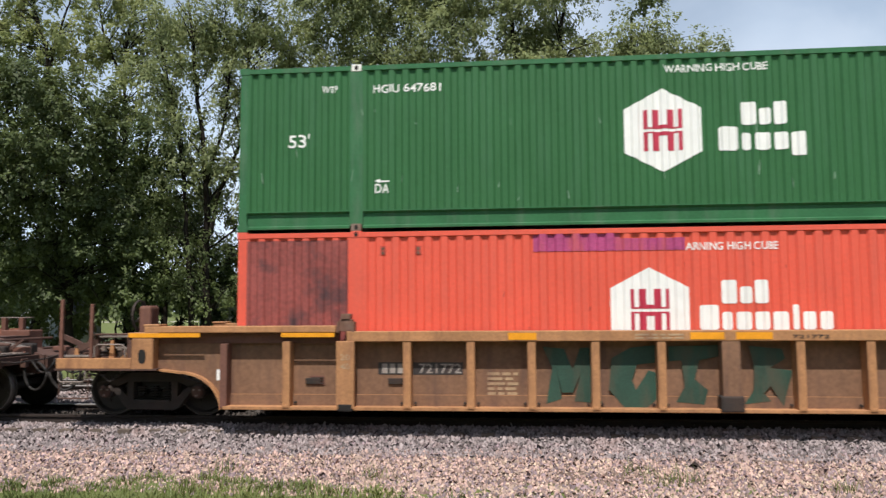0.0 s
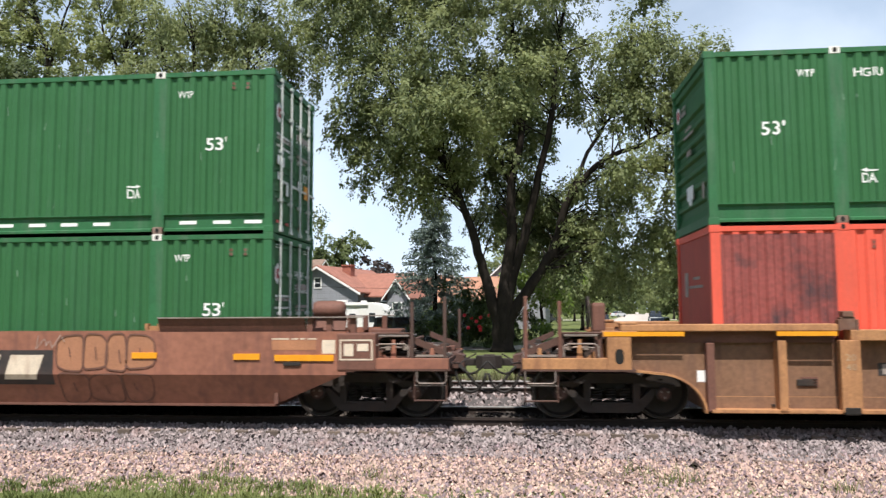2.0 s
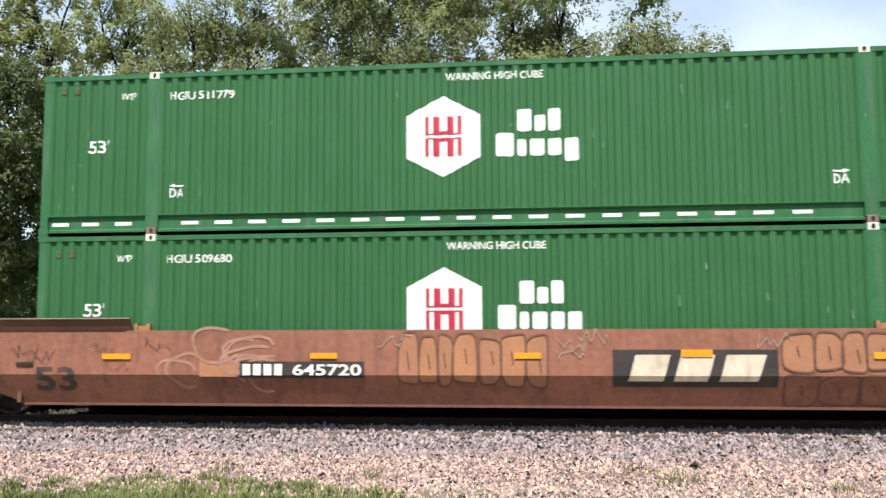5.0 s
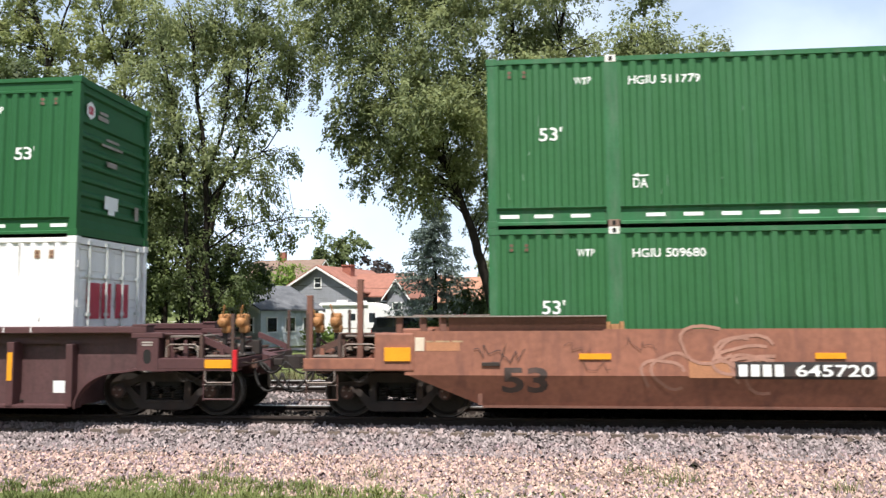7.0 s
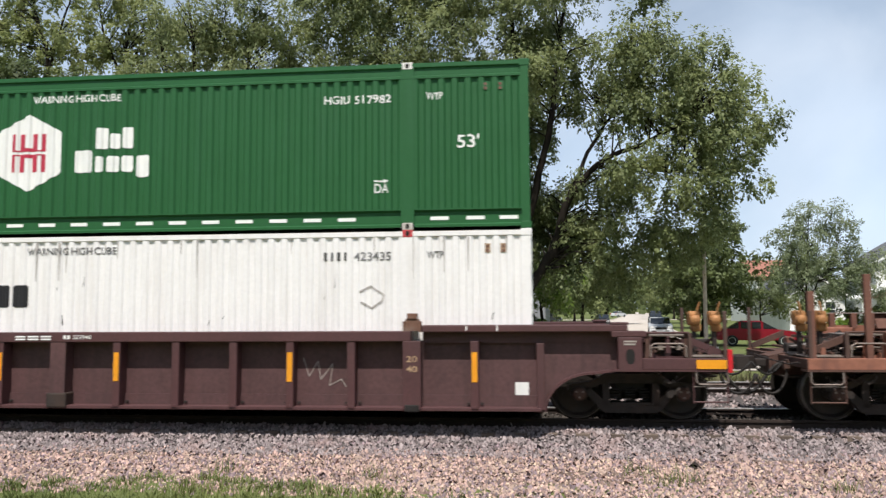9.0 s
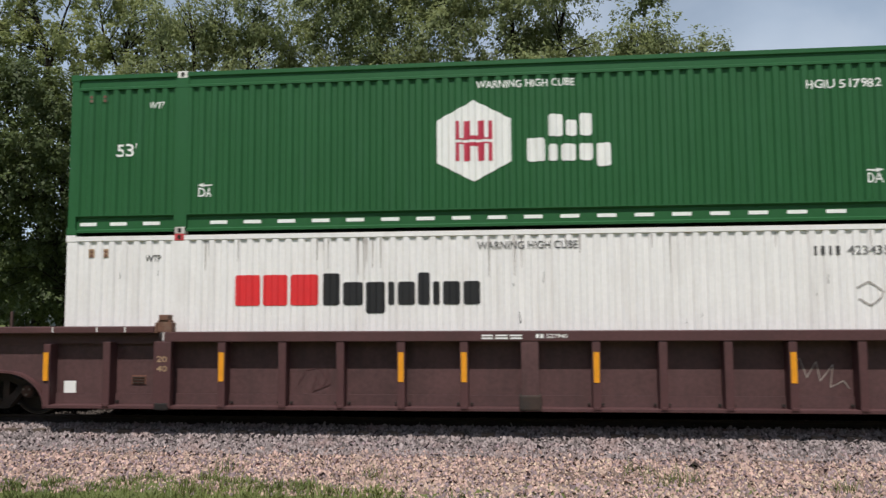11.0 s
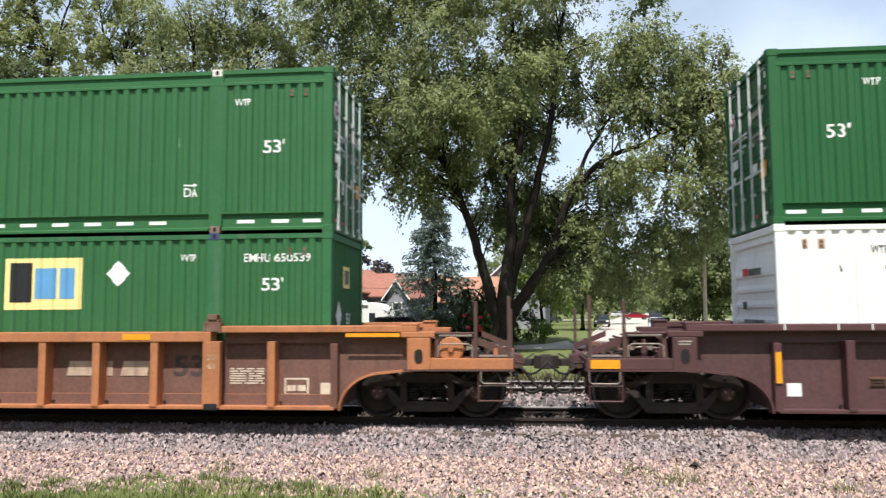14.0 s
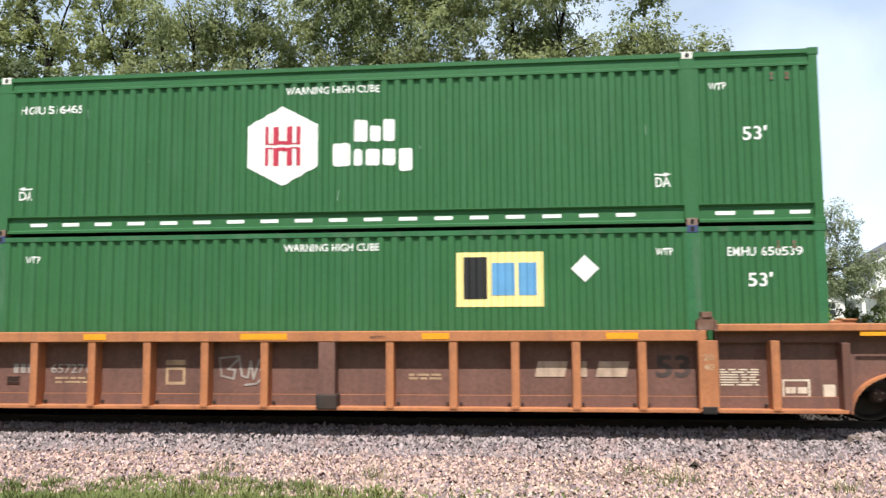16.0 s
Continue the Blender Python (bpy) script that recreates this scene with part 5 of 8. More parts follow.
def make_car_a():
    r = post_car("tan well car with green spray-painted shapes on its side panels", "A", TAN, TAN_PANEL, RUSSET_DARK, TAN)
    end_gear(r, -1, TAN, TAN, WORN, 2, None), end_gear(r, 1, TAN, TAN, WORN, 0)
    for x0, x1 in ((-9.85, -8.6), (-7.2, -6.3), (-3.45, -3.0), (-0.6, -0.08), (0.1, 0.65), (2.6, 3.2), (7.2, 8.2)):
        part("reflector", boxes((min(x0, x1), max(x0, x1), NEAR - 0.006, NEAR - 0.002, 1.36 if abs(x0) < 6 else 1.41, 1.47 if abs(x0) < 6 else 1.48)), ORANGE, r)
    marking("number", lettering("20", -6.2, -6.04, 1.03, 1.13), STENCIL, r, None, NEAR - 0.012), marking("number", lettering("40", -6.2, -6.04, 0.88, 0.98), STENCIL, r, None, NEAR - 0.012)
    marking("number_board", flat(rect(-5.62, -4.2, 0.78, 0.98)), BLACK_BOARD, r, None, PANEL_Y)
    marking("code_bars", flat(*[rect(-5.55 + k * 0.13, -5.46 + k * 0.13, 0.80, 0.96) for k in range(4)]), STENCIL_GREY, r, None, PANEL_Y, 0.008)
    marking("number", lettering("721772", -4.93, -4.23, 0.80, 0.96), STENCIL_GREY, r, None, PANEL_Y, 0.008)
    marking("small_number", lettering("721772", 0.95, 1.5, 1.375, 1.43), BLACK_BOARD, r, None, NEAR, 0.006)
    stencil_bars(r, -1.45, -0.7, 1.37, 1.47, 2, STENCIL, NEAR, seed=3)
    stencil_bars(r, -3.8, -3.3, 0.45, 0.85, 5, STENCIL, PANEL_Y, seed=4)
    marking("sticker", flat(rect(-8.38, -8.24, 0.68, 0.86)), WHITE, r, None, -1.395)
    G = []
    G += [[(-2.9, 1.24), (-2.55, 1.2), (-2.42, 0.86), (-2.3, 1.22), (-2.0, 1.22), (-2.1, 0.55), (-1.95, 0.33), (-2.4, 0.36), (-2.3, 0.8), (-2.42, 0.5), (-2.6, 0.5), (-2.68, 0.9), (-2.6, 0.4), (-2.85, 0.32), (-2.75, 0.9)]]
    G += [[(-1.85, 0.55), (-1.8, 1.05), (-1.5, 1.22), (-1.1, 1.26), (-1.1, 0.98), (-1.4, 0.95), (-1.48, 0.7), (-1.42, 0.55), (-1.22, 0.86), (-1.04, 0.8), (-1.05, 0.45), (-1.25, 0.27), (-1.6, 0.25)]]
    G += [[(-0.9, 1.24), (-0.12, 1.26), (-0.12, 1.08), (-0.42, 1.02), (-0.5, 0.72), (-0.3, 0.55), (-0.36, 0.32), (-0.8, 0.36), (-0.66, 0.6), (-0.7, 1.02), (-0.9, 1.0)]]
    G += [[(0.35, 1.25), (0.6, 1.22), (0.85, 1.2), (0.9, 1.05), (0.66, 0.9), (1.0, 0.86), (0.9, 0.5), (0.85, 0.3), (0.66, 0.62), (0.56, 0.5), (0.66, 0.38), (0.25, 0.33), (0.4, 0.55), (0.42, 0.9)]]
    for g in G:
        marking("spray_paint", flat(g), GRAF_GREEN, r, None, PANEL_Y, 0.034, "dark green spray paint")
    vents(r, (-6.65,)), bolts(r, GRIME)
    for x in (-7.1, -5.7):
        part("tie_down", boxes((x + 0.25, x + 0.5, PANEL_Y - 0.03, PANEL_Y, 0.62, 0.72), bevel=0.01), GRIME, r)


def make_car_d():
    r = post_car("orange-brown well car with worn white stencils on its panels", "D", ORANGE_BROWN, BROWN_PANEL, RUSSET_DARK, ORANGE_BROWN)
    end_gear(r, -1, ORANGE_BROWN, ORANGE_BROWN, WORN, 0), end_gear(r, 1, ORANGE_BROWN, ORANGE_BROWN, WORN, 0, None)
    part("hand_brake_drum", lathe(bmesh.new(), [(0.04, -1.56), (0.05, -1.52), (0.19, -1.51), (0.21, -1.49), (0.21, -1.43), (0.06, -1.42), (0.05, -1.2)], "y", 22, (10.13, 0, 1.2)), ORANGE_BROWN, r, "round cast brake housing")
    for x0, x1 in ((-4.2, -3.8), (-1.45, -0.65), (1.6, 2.05), (4.55, 5.05), (8.4, 9.3)):
        part("reflector", boxes((x0, x1, NEAR - 0.006, NEAR - 0.002, 1.37 if abs(x0) < 6 else 1.41, 1.47)), ORANGE, r)
    marking("code_bars", flat(*[rect(-5.62 + k * 0.13, -5.53 + k * 0.13, 0.79, 0.95) for k in range(4)]), STENCIL_GREY, r, None, PANEL_Y, 0.008)
    marking("number", lettering("657271", -4.93, -4.25, 0.79, 0.95), STENCIL_GREY, r, None, PANEL_Y, 0.008)
    marking("small_number", lettering("657271", 0.75, 1.0, 1.385, 1.43), BLACK_BOARD, r, None, NEAR, 0.006)
    for q in ([(3.42, 0.75), (3.9, 0.75), (3.96, 1.0), (3.48, 1.0)], [(4.16, 0.75), (4.26, 0.75), (4.26, 1.0), (4.16, 1.0)], [(4.4, 0.75), (4.88, 0.75), (4.94, 1.0), (4.46, 1.0)]):
        marking("name_block", flat(q), CREAM_WORN, r, None, PANEL_Y, 0.01)
    marking("number", lettering("53", 5.35, 5.9, 0.74, 1.1, 0.03), NUMERAL, r, None, PANEL_Y)
    for x in (-6.12, 6.12):
        marking("number", lettering("20", x - 0.08, x + 0.08, 1.03, 1.13), STENCIL, r, None, NEAR - 0.012), marking("number", lettering("40", x - 0.08, x + 0.08, 0.88, 0.98), STENCIL, r, None, NEAR - 0.012)
    vents(r, (-5.62,)), bolts(r, GRIME)
    stencil_bars(r, 6.35, 6.95, 0.62, 0.9, 7, CREAM, PANEL_Y, 0.45, 5)
    marking("notice_frame", flat(*frame_rect(7.3, 7.72, 0.43, 0.72, 0.03), rect(7.35, 7.5, 0.5, 0.6), rect(7.53, 7.67, 0.5, 0.6)), CREAM, r, None, PANEL_Y)
    marking("sticker", flat(rect(7.92, 8.1, 0.42, 0.64)), CREAM, r, None, PANEL_Y)
    stencil_bars(r, 1.35, 1.9, 0.7, 0.82, 2, STENCIL, PANEL_Y, 0.4, 7), stencil_bars(r, -4.85, -4.2, 0.62, 0.76, 2, STENCIL, PANEL_Y, 0.5, 8)
    marking("stencil_badge", flat(*frame_rect(-2.85, -2.5, 0.6, 0.9, 0.05), rect(-2.85, -2.5, 0.93, 1.02)), STENCIL, r, None, PANEL_Y)
    tag = [(-1.55, 1.08), (-1.9, 1.05), (-1.86, 0.75), (-1.65, 0.7), (-1.62, 0.85), (-1.75, 0.86), (-1.55, 1.05), (-1.5, 0.75), (-1.4, 0.72), (-1.35, 1.0), (-1.3, 0.7), (-1.2, 1.02), (-1.05, 1.05), (-1.18, 0.85), (-1.0, 0.86), (-1.25, 0.62), (-1.45, 0.6)]
    marking("spray_tag", flat(*ribbon(tag, 0.035)), STENCIL_GREY, r, None, PANEL_Y, 0.008, "pale spray-painted scrawl")


def make_car_c():
    r = post_car("dark maroon well car with orange strips on its posts", "C", MAROON, MAROON_PANEL, MAROON, MAROON)
    end_gear(r, -1, MAROON, MAROON, MAROON, 0), end_gear(r, 1, MAROON, MAROON, MAROON, 1)
    vents(r, (-6.65,)), bolts(r, GRIME)
    part("red_reflector", boxes((11.1, 11.17, NEAR - 0.02, NEAR + 0.06, 0.84, 1.2), bevel=0.01), SIGNAL_RED, r)
    for x in (-8.2, -5.10, -2.07, -1.04, 1.07, 4.08, 7.14):
        part("reflector", boxes((x - 0.045, x + 0.045, NEAR + 0.004, NEAR + 0.01, 0.68, 1.16)), ORANGE, r)
    for s in (-1, 1):
        marking("number", lettering("20", s * 6.12 - 0.09, s * 6.12 + 0.09, 1.0, 1.1), STENCIL, r, None, NEAR - 0.012)
        marking("number", lettering("40", s * 6.12 - 0.09, s * 6.12 + 0.09, 0.84, 0.94), STENCIL, r, None, NEAR - 0.012)
        marking("sticker", flat(rect(s * 7.9 - 0.11, s * 7.9 + 0.11, 0.42, 0.66)), WHITE, r, None, PANEL_Y)
    for k in range(5):
        x = (-8.1, -7.3, -6.8, 7.0, 7.5)[k]
        marking("white_tick", flat(rect(x, x + 0.02, 1.5, 1.59)), WHITE, r, None, NEAR, 0.006)
    marking("code_bars", flat(rect(0.12, 0.17, 1.385, 1.45), rect(0.19, 0.24, 1.385, 1.45)), WHITE, r, None, NEAR, 0.006)
    marking("small_number", lettering("527940", 0.29, 0.62, 1.385, 1.45), WHITE, r, None, NEAR, 0.006)
    stencil_bars(r, -0.75, -0.1, 1.37, 1.46, 2, WHITE, NEAR - 0.002, 0.4, 11)
    for s in (-1, 1):
        stencil_bars(r, s * 9.61 - 0.1, s * 9.61 + 0.1, 1.27, 1.36, 2, STENCIL_GREY, NEAR - 0.002, 0.4, 12)
    scr = [(4.25, 1.05), (4.35, 0.75), (4.5, 1.0), (4.55, 0.7), (4.75, 0.95), (4.7, 0.6), (4.9, 0.7), (4.98, 0.58)]
    marking("spray_tag", flat(*ribbon(scr, 0.015)), STENCIL_GREY, r, None, PANEL_Y, 0.008, "faint grey scrawl")
    scr = [(-3.85, 0.62), (-3.7, 0.85), (-3.5, 0.9), (-3.35, 0.7), (-3.45, 0.55), (-3.55, 0.75), (-3.6, 0.5), (-3.3, 0.62), (-3.35, 0.85)]
    marking("spray_tag", flat(*ribbon(scr, 0.02)), MAROON, r, None, PANEL_Y, 0.008, "faint scrawl")


FOLD = 0.79
GRAF_HAZE = mat("washed-out spray haze", (0.36, 0.19, 0.14), 0.7, 0, 0.25, 3, 0, (0.28, 0.125, 0.085), 0.7, 0.03, 30)


def fold_mark(name, bm, material, parent, lift=0.004, label=""):
    """Lays a marking on the folded side of the flat-sided car."""
    bmesh.ops.bisect_plane(bm, geom=bm.verts[:] + bm.edges[:] + bm.faces[:], plane_co=(0, 0, FOLD), plane_no=(0, 0, 1))
    for v in bm.verts:
        v.co.y += NEAR - lift + max(0.0, FOLD - v.co.z) * 0.25 / 0.51
    return part(name, bm, material, parent, label)


def bubble(r, cx, cz, rx, rz, fill, seed):
    """One round spray-painted letter that cannot be read, with its outline and inner strokes."""
    o = loop(cx, cz, rx, rz, 22, 0.5, 0.07)
    fold_mark("spray_paint", flat(o), fill, r, 0.003 + 0.0004 * (seed % 20), "faded tan spray paint")
    fold_mark("spray_outline", flat(*ribbon(o + o[:1], 0.026)), GRAF_DARK, r, 0.013)
    rnd = random.Random(seed)
    x = cx + rx * rnd.uniform(-0.3, 0.3)
    pts = [(x, cz + rz * rnd.uniform(0.1, 0.45)), (x + 0.03, cz - rz * rnd.uniform(0.1, 0.5))]
    fold_mark("spray_stroke", flat(*ribbon(pts, 0.022)), GRAF_DARK, r, 0.017)


def make_car_b():
    r = thing("well_car", "russet flat-sided well car with faded spray paint", "railway car", pose(CAR_X["B"], CT, 0), "well cars of the train")
    load("B", r)
    bogies(r)
    part("well_floor", boxes((-8.2, 8.2, -1.30, 1.30, 0.24, BASE - 0.002)), RUSSET_DARK, r)
    for y in (-1, 1):
        n = -NEAR * y
        up = [(-9.45, 1.50), (-9.45, 0.79), (9.45, 0.79), (9.45, 1.50), (6.25, 1.50), (6.25, 1.525), (-6.25, 1.525), (-6.25, 1.50)]
        part("side_plate", prism(bmesh.new(), up, n, n - y * 0.03), RUSSET, r)
        # the lower plate leans in towards the track
        bm = bmesh.new()
        lo = [(-9.4, 0.79), (-8.2, 0.28), (8.2, 0.28), (9.4, 0.79)]
        va = [bm.verts.new((x, n if z > 0.5 else n - y * 0.25, z)) for x, z in lo]
        vb = [bm.verts.new((x, (n if z > 0.5 else n - y * 0.25) - y * 0.02, z)) for x, z in lo]
        bm.faces.new(va), bm.faces.new(vb[::-1])
        for k in range(4):
            bm.faces.new((va[k], va[(k + 1) % 4], vb[(k + 1) % 4], vb[k]))
        bmesh.ops.recalc_face_normals(bm, faces=bm.faces)
        part("lower_side_plate", bm, RUSSET, r)
        part("bottom_sill", boxes((-8.2, 8.2, n - y * 0.23, n - y * 0.29, 0.25, 0.29)), RUSSET_DARK, r)
        for s in (-1, 1):
            tilt = [(n - y * 0.13, 1.44), (n - y * 0.02, 1.725), (n - y * 0.05, 1.725), (n - y * 0.17, 1.44)]
            a, b = sorted((s * 6.2, s * 8.74))
            part("guide_board", prism(bmesh.new(), tilt, a, b, "yz"), RUSSET_DARK, r)
            part("guide_lip", boxes((a, s * 9.75 if s > 0 else b, n - y * 0.0, n - y * 0.14, 1.725, 1.745) if s > 0 else (s * 9.75, b, n - y * 0.0, n - y * 0.14, 1.725, 1.745)), ROD_DULL, r)
            for x in (8.82, 9.15, 9.55):
                part("guide_post", boxes((s * x - 0.05, s * x + 0.05, n - y * 0.06, n - y * 0.16, 1.44, 1.73), bevel=0.01), RUSSET_DARK, r)
            part("end_box", boxes((s * 9.30, s * 9.95, n + y * 0.02, n - y * 0.45, 0.86, 1.47), bevel=0.025), RUSSET_DARK if s > 0 else RUSSET, r)
    for s in (-1, 1):
        part("end_bulkhead", boxes((s * 8.2, s * 8.27, -1.45, 1.45, 0.3, 1.5)), RUSSET_DARK, r)
        part("lock_head", boxes((s * 6.05 - 0.14, s * 6.05 - 0.08, -1.45, -1.36, 1.5, 1.64), (s * 6.05 + 0.08, s * 6.05 + 0.14, -1.45, -1.36, 1.5, 1.64), (s * 6.05 - 0.07, s * 6.05 + 0.07, -1.44, -1.34, 1.5, 1.6)), TAN, r)
        end_gear(r, s, RUSSET, RUSSET, WORN, 1 if s < 0 else 0, None)
        bm = lathe(bmesh.new(), [(0.05, 8.78), (0.13, 8.8), (0.15, 8.86), (0.15, 9.25), (0.13, 9.32), (0.05, 9.34)], "x", 16, (0, -1.15, 1.86))
        if s > 0:
            part("air_cylinder", bm, RUSSET_DARK, r, "", True)
        else:
            bm.free()
    # brake end posts on the left
    for x in (-10.2, -11.05):
        part("tall_post", boxes((x - 0.05, x + 0.05, -1.57, -1.49, 1.0, 2.36 if x > -11 else 2.1), bevel=0.01), RUSSET_DARK, r)
    for x0, x1, z0, z1 in ((-9.78, -9.35, 1.02, 1.24), (-6.65, -6.15, 1.05, 1.14), (-3.05, -2.6, 1.06, 1.15), (0.3, 0.72, 1.06, 1.15), (2.9, 3.38, 1.09, 1.2), (5.78, 6.22, 1.06, 1.16), (7.55, 8.0, 1.04, 1.14), (8.25, 9.25, 1.02, 1.12)):
        d = 0.028 if abs(x0) > 9.3 or x1 > 9.3 else 0.006
        part("reflector", boxes((x0, x1, NEAR - d - 0.02, NEAR - d + 0.004, z0, z1)), ORANGE, r)
    # boards and stencils
    b = fold_mark("name_board", flat(rect(1.84, 4.37, 0.61, 1.20)), BLACK_BOARD, r, 0.005, "faded black board")
    for q in ([(2.08, 0.70), (2.62, 0.70), (2.74, 1.12), (2.2, 1.12)], [(2.78, 0.70), (3.3, 0.70), (3.42, 1.12), (2.9, 1.12)], [(3.48, 0.70), (4.06, 0.70), (4.2, 1.12), (3.6, 1.12)]):
        fold_mark("name_block", flat(q), CREAM, b, 0.010)
    b = fold_mark("number_board", flat(rect(-4.25, -2.15, 0.74, 1.01)), BLACK_BOARD, r, 0.013)
    for k in range(4):
        fold_mark("code_bar", flat(rect(-4.2 + k * 0.18, -4.07 + k * 0.18, 0.78, 0.97)), WHITE, b, 0.018)
    fold_mark("number", lettering("645720", -3.35, -2.2, 0.78, 0.97, 0.02), WHITE, b, 0.018)
    fold_mark("number", lettering("53", -7.88, -7.14, 0.50, 0.92, 0.03), NUMERAL, r, 0.004)
    for q in (rect(-9.1, -8.55, 1.18, 1.33), rect(8.2, 8.95, 1.2, 1.36), rect(-0.15, 0.55, 1.22, 1.36), rect(-4.95, -4.3, 0.76, 1.02)):
        marking("primer_patch", flat(q), PRIMER, r, None, NEAR, 0.003)
    stencil_bars(r, -9.1, -8.5, 1.32, 1.36, 1, STENCIL, NEAR, 0.3, 21), stencil_bars(r, 8.2, 8.95, 1.37, 1.4, 1, CREAM, NEAR, 0.3, 22)
    for q in (rect(-9.28, -9.13, 1.18, 1.4), rect(9.05, 9.27, 1.14, 1.36)):
        marking("sticker", flat(q), CREAM, r, None, NEAR, 0.004)
    marking("notice_frame", flat(*frame_rect(9.35, 9.9, 1.03, 1.37, 0.025), rect(9.42, 9.58, 1.1, 1.3), rect(9.64, 9.83, 1.18, 1.3)), CREAM, r, None, NEAR - 0.022, 0.004)
    # faded spray paint
    for k, (cx, cz, rx, rz) in enumerate(((4.68, 1.15, 0.24, 0.30), (5.12, 1.17, 0.21, 0.29), (5.5, 1.15, 0.18, 0.31), (5.92, 1.17, 0.25, 0.28), (4.72, 0.56, 0.26, 0.26), (5.3, 0.55, 0.3, 0.24), (5.86, 0.57, 0.26, 0.24))):
        bubble(r, cx, cz, rx, rz, GRAF_TAN if k < 4 else RUSSET, 60 + k)
    for k, (cx, cz, rx, rz) in enumerate(((-1.42, 1.05, 0.17, 0.42), (-1.1, 1.02, 0.15, 0.38), (-0.82, 1.04, 0.12, 0.42), (-0.5, 1.05, 0.2, 0.40), (-0.1, 1.02, 0.18, 0.37), (0.28, 1.04, 0.2, 0.42), (0.66, 1.02, 0.17, 0.42))):
        bubble(r, cx, cz, rx, rz, PRIMER if k % 2 else GRAF_TAN, 80 + k)
    for k in range(9):
        rnd = random.Random(30 + k)
        cx, cz = rnd.uniform(-5.4, -3.0), rnd.uniform(0.75, 1.3)
        fold_mark("spray_stroke", flat(*ribbon(loop(cx, cz, rnd.uniform(0.2, 0.5), rnd.uniform(0.1, 0.3), 16, 1, 0.12, rnd.uniform(0, 90), rnd.uniform(220, 330)), 0.05)), GRAF_HAZE, r, 0.003 + 0.0008 * k)
    for x, z, seed in ((1.0, 1.3, 1), (4.05, 1.33, 2), (-8.3, 1.2, 3), (-1.9, 1.35, 4), (-6.9, 1.2, 5), (0.95, 1.1, 6), (-8.0, 1.1, 7), (-6.6, 0.95, 8), (-5.9, 1.3, 9), (1.3, 1.42, 10)):
        rnd = random.Random(seed)
        pts = [(x + 0.06 * k + rnd.uniform(-0.05, 0.05), z + rnd.uniform(-0.13, 0.13)) for k in range(9)]
        fold_mark("spray_tag", flat(*ribbon(pts, 0.011)), BLACK_BOARD if seed in (3, 7) else GRAF_DARK if seed in (5, 8, 9) else GRAF_GREY, r, 0.019)
    for x in (-8.2, 8.4):
        part("grab_handle", boxes((x, x + 0.3, NEAR - 0.03, NEAR - 0.001, 0.94, 1.0), bevel=0.008), GRIME, r)


make_containers()
make_car_a()
make_car_b()
make_car_c()
make_car_d()

# ---- ground: one sheet to the horizon, with the raised track bed ----
PROFILE = [(-900, -0.45), (-60, -0.45), (0, -0.47), (8, -0.46), (9.6, -0.45), (10.4, -0.46), (11.7, -0.45), (12.15, -0.36), (12.75, -0.17), (13.0, -0.15), (14.6, -0.15),
           (15.2, -0.16), (15.8, -0.17), (16.6, -0.09), (17.3, -0.06), (18.9, -0.06), (20.2, -0.08), (21.4, -0.30), (23, -0.42), (40, -0.38), (120, -0.30), (2500, -0.30)]


def ground_z(y):
    for (a, za), (b, zb) in zip(PROFILE, PROFILE[1:]):
        if a <= y <= b:
            return za + (zb - za) * (y - a) / (b - a)
    return -0.3


def make_ground():
    xs = [-2500, -400, -120, -60] + [-30 + 1.0 * k for k in range(61)] + [60, 120, 400, 2500]
    ys = []
    for (a, _), (b, _) in zip(PROFILE, PROFILE[1:]):
        k = 1 if b - a > 20 or b - a < 0.5 else max(1, int((b - a) / 0.4))
        ys += [a + (b - a) * i / k for i in range(k)]
    ys.append(PROFILE[-1][0])
    vs = [(x, y, ground_z(y) + (0.035 * noise.noise((x * 0.7, y * 0.7, 0)) if 5 < y < 30 and not 12.9 < y < 19.2 else 0)) for y in ys for x in xs]
    n = len(xs)
    fs = [(j * n + i, j * n + i + 1, (j + 1) * n + i + 1, (j + 1) * n + i) for j in range(len(ys) - 1) for i in range(n - 1)]
    me = bpy.data.meshes.new("ground")
    me.from_pydata(vs, [], fs)
    tagged(link("ground", me, ground_mat(), None, "", True), "gravel track bed and mown lawns to the horizon", "ground", kind="structure")


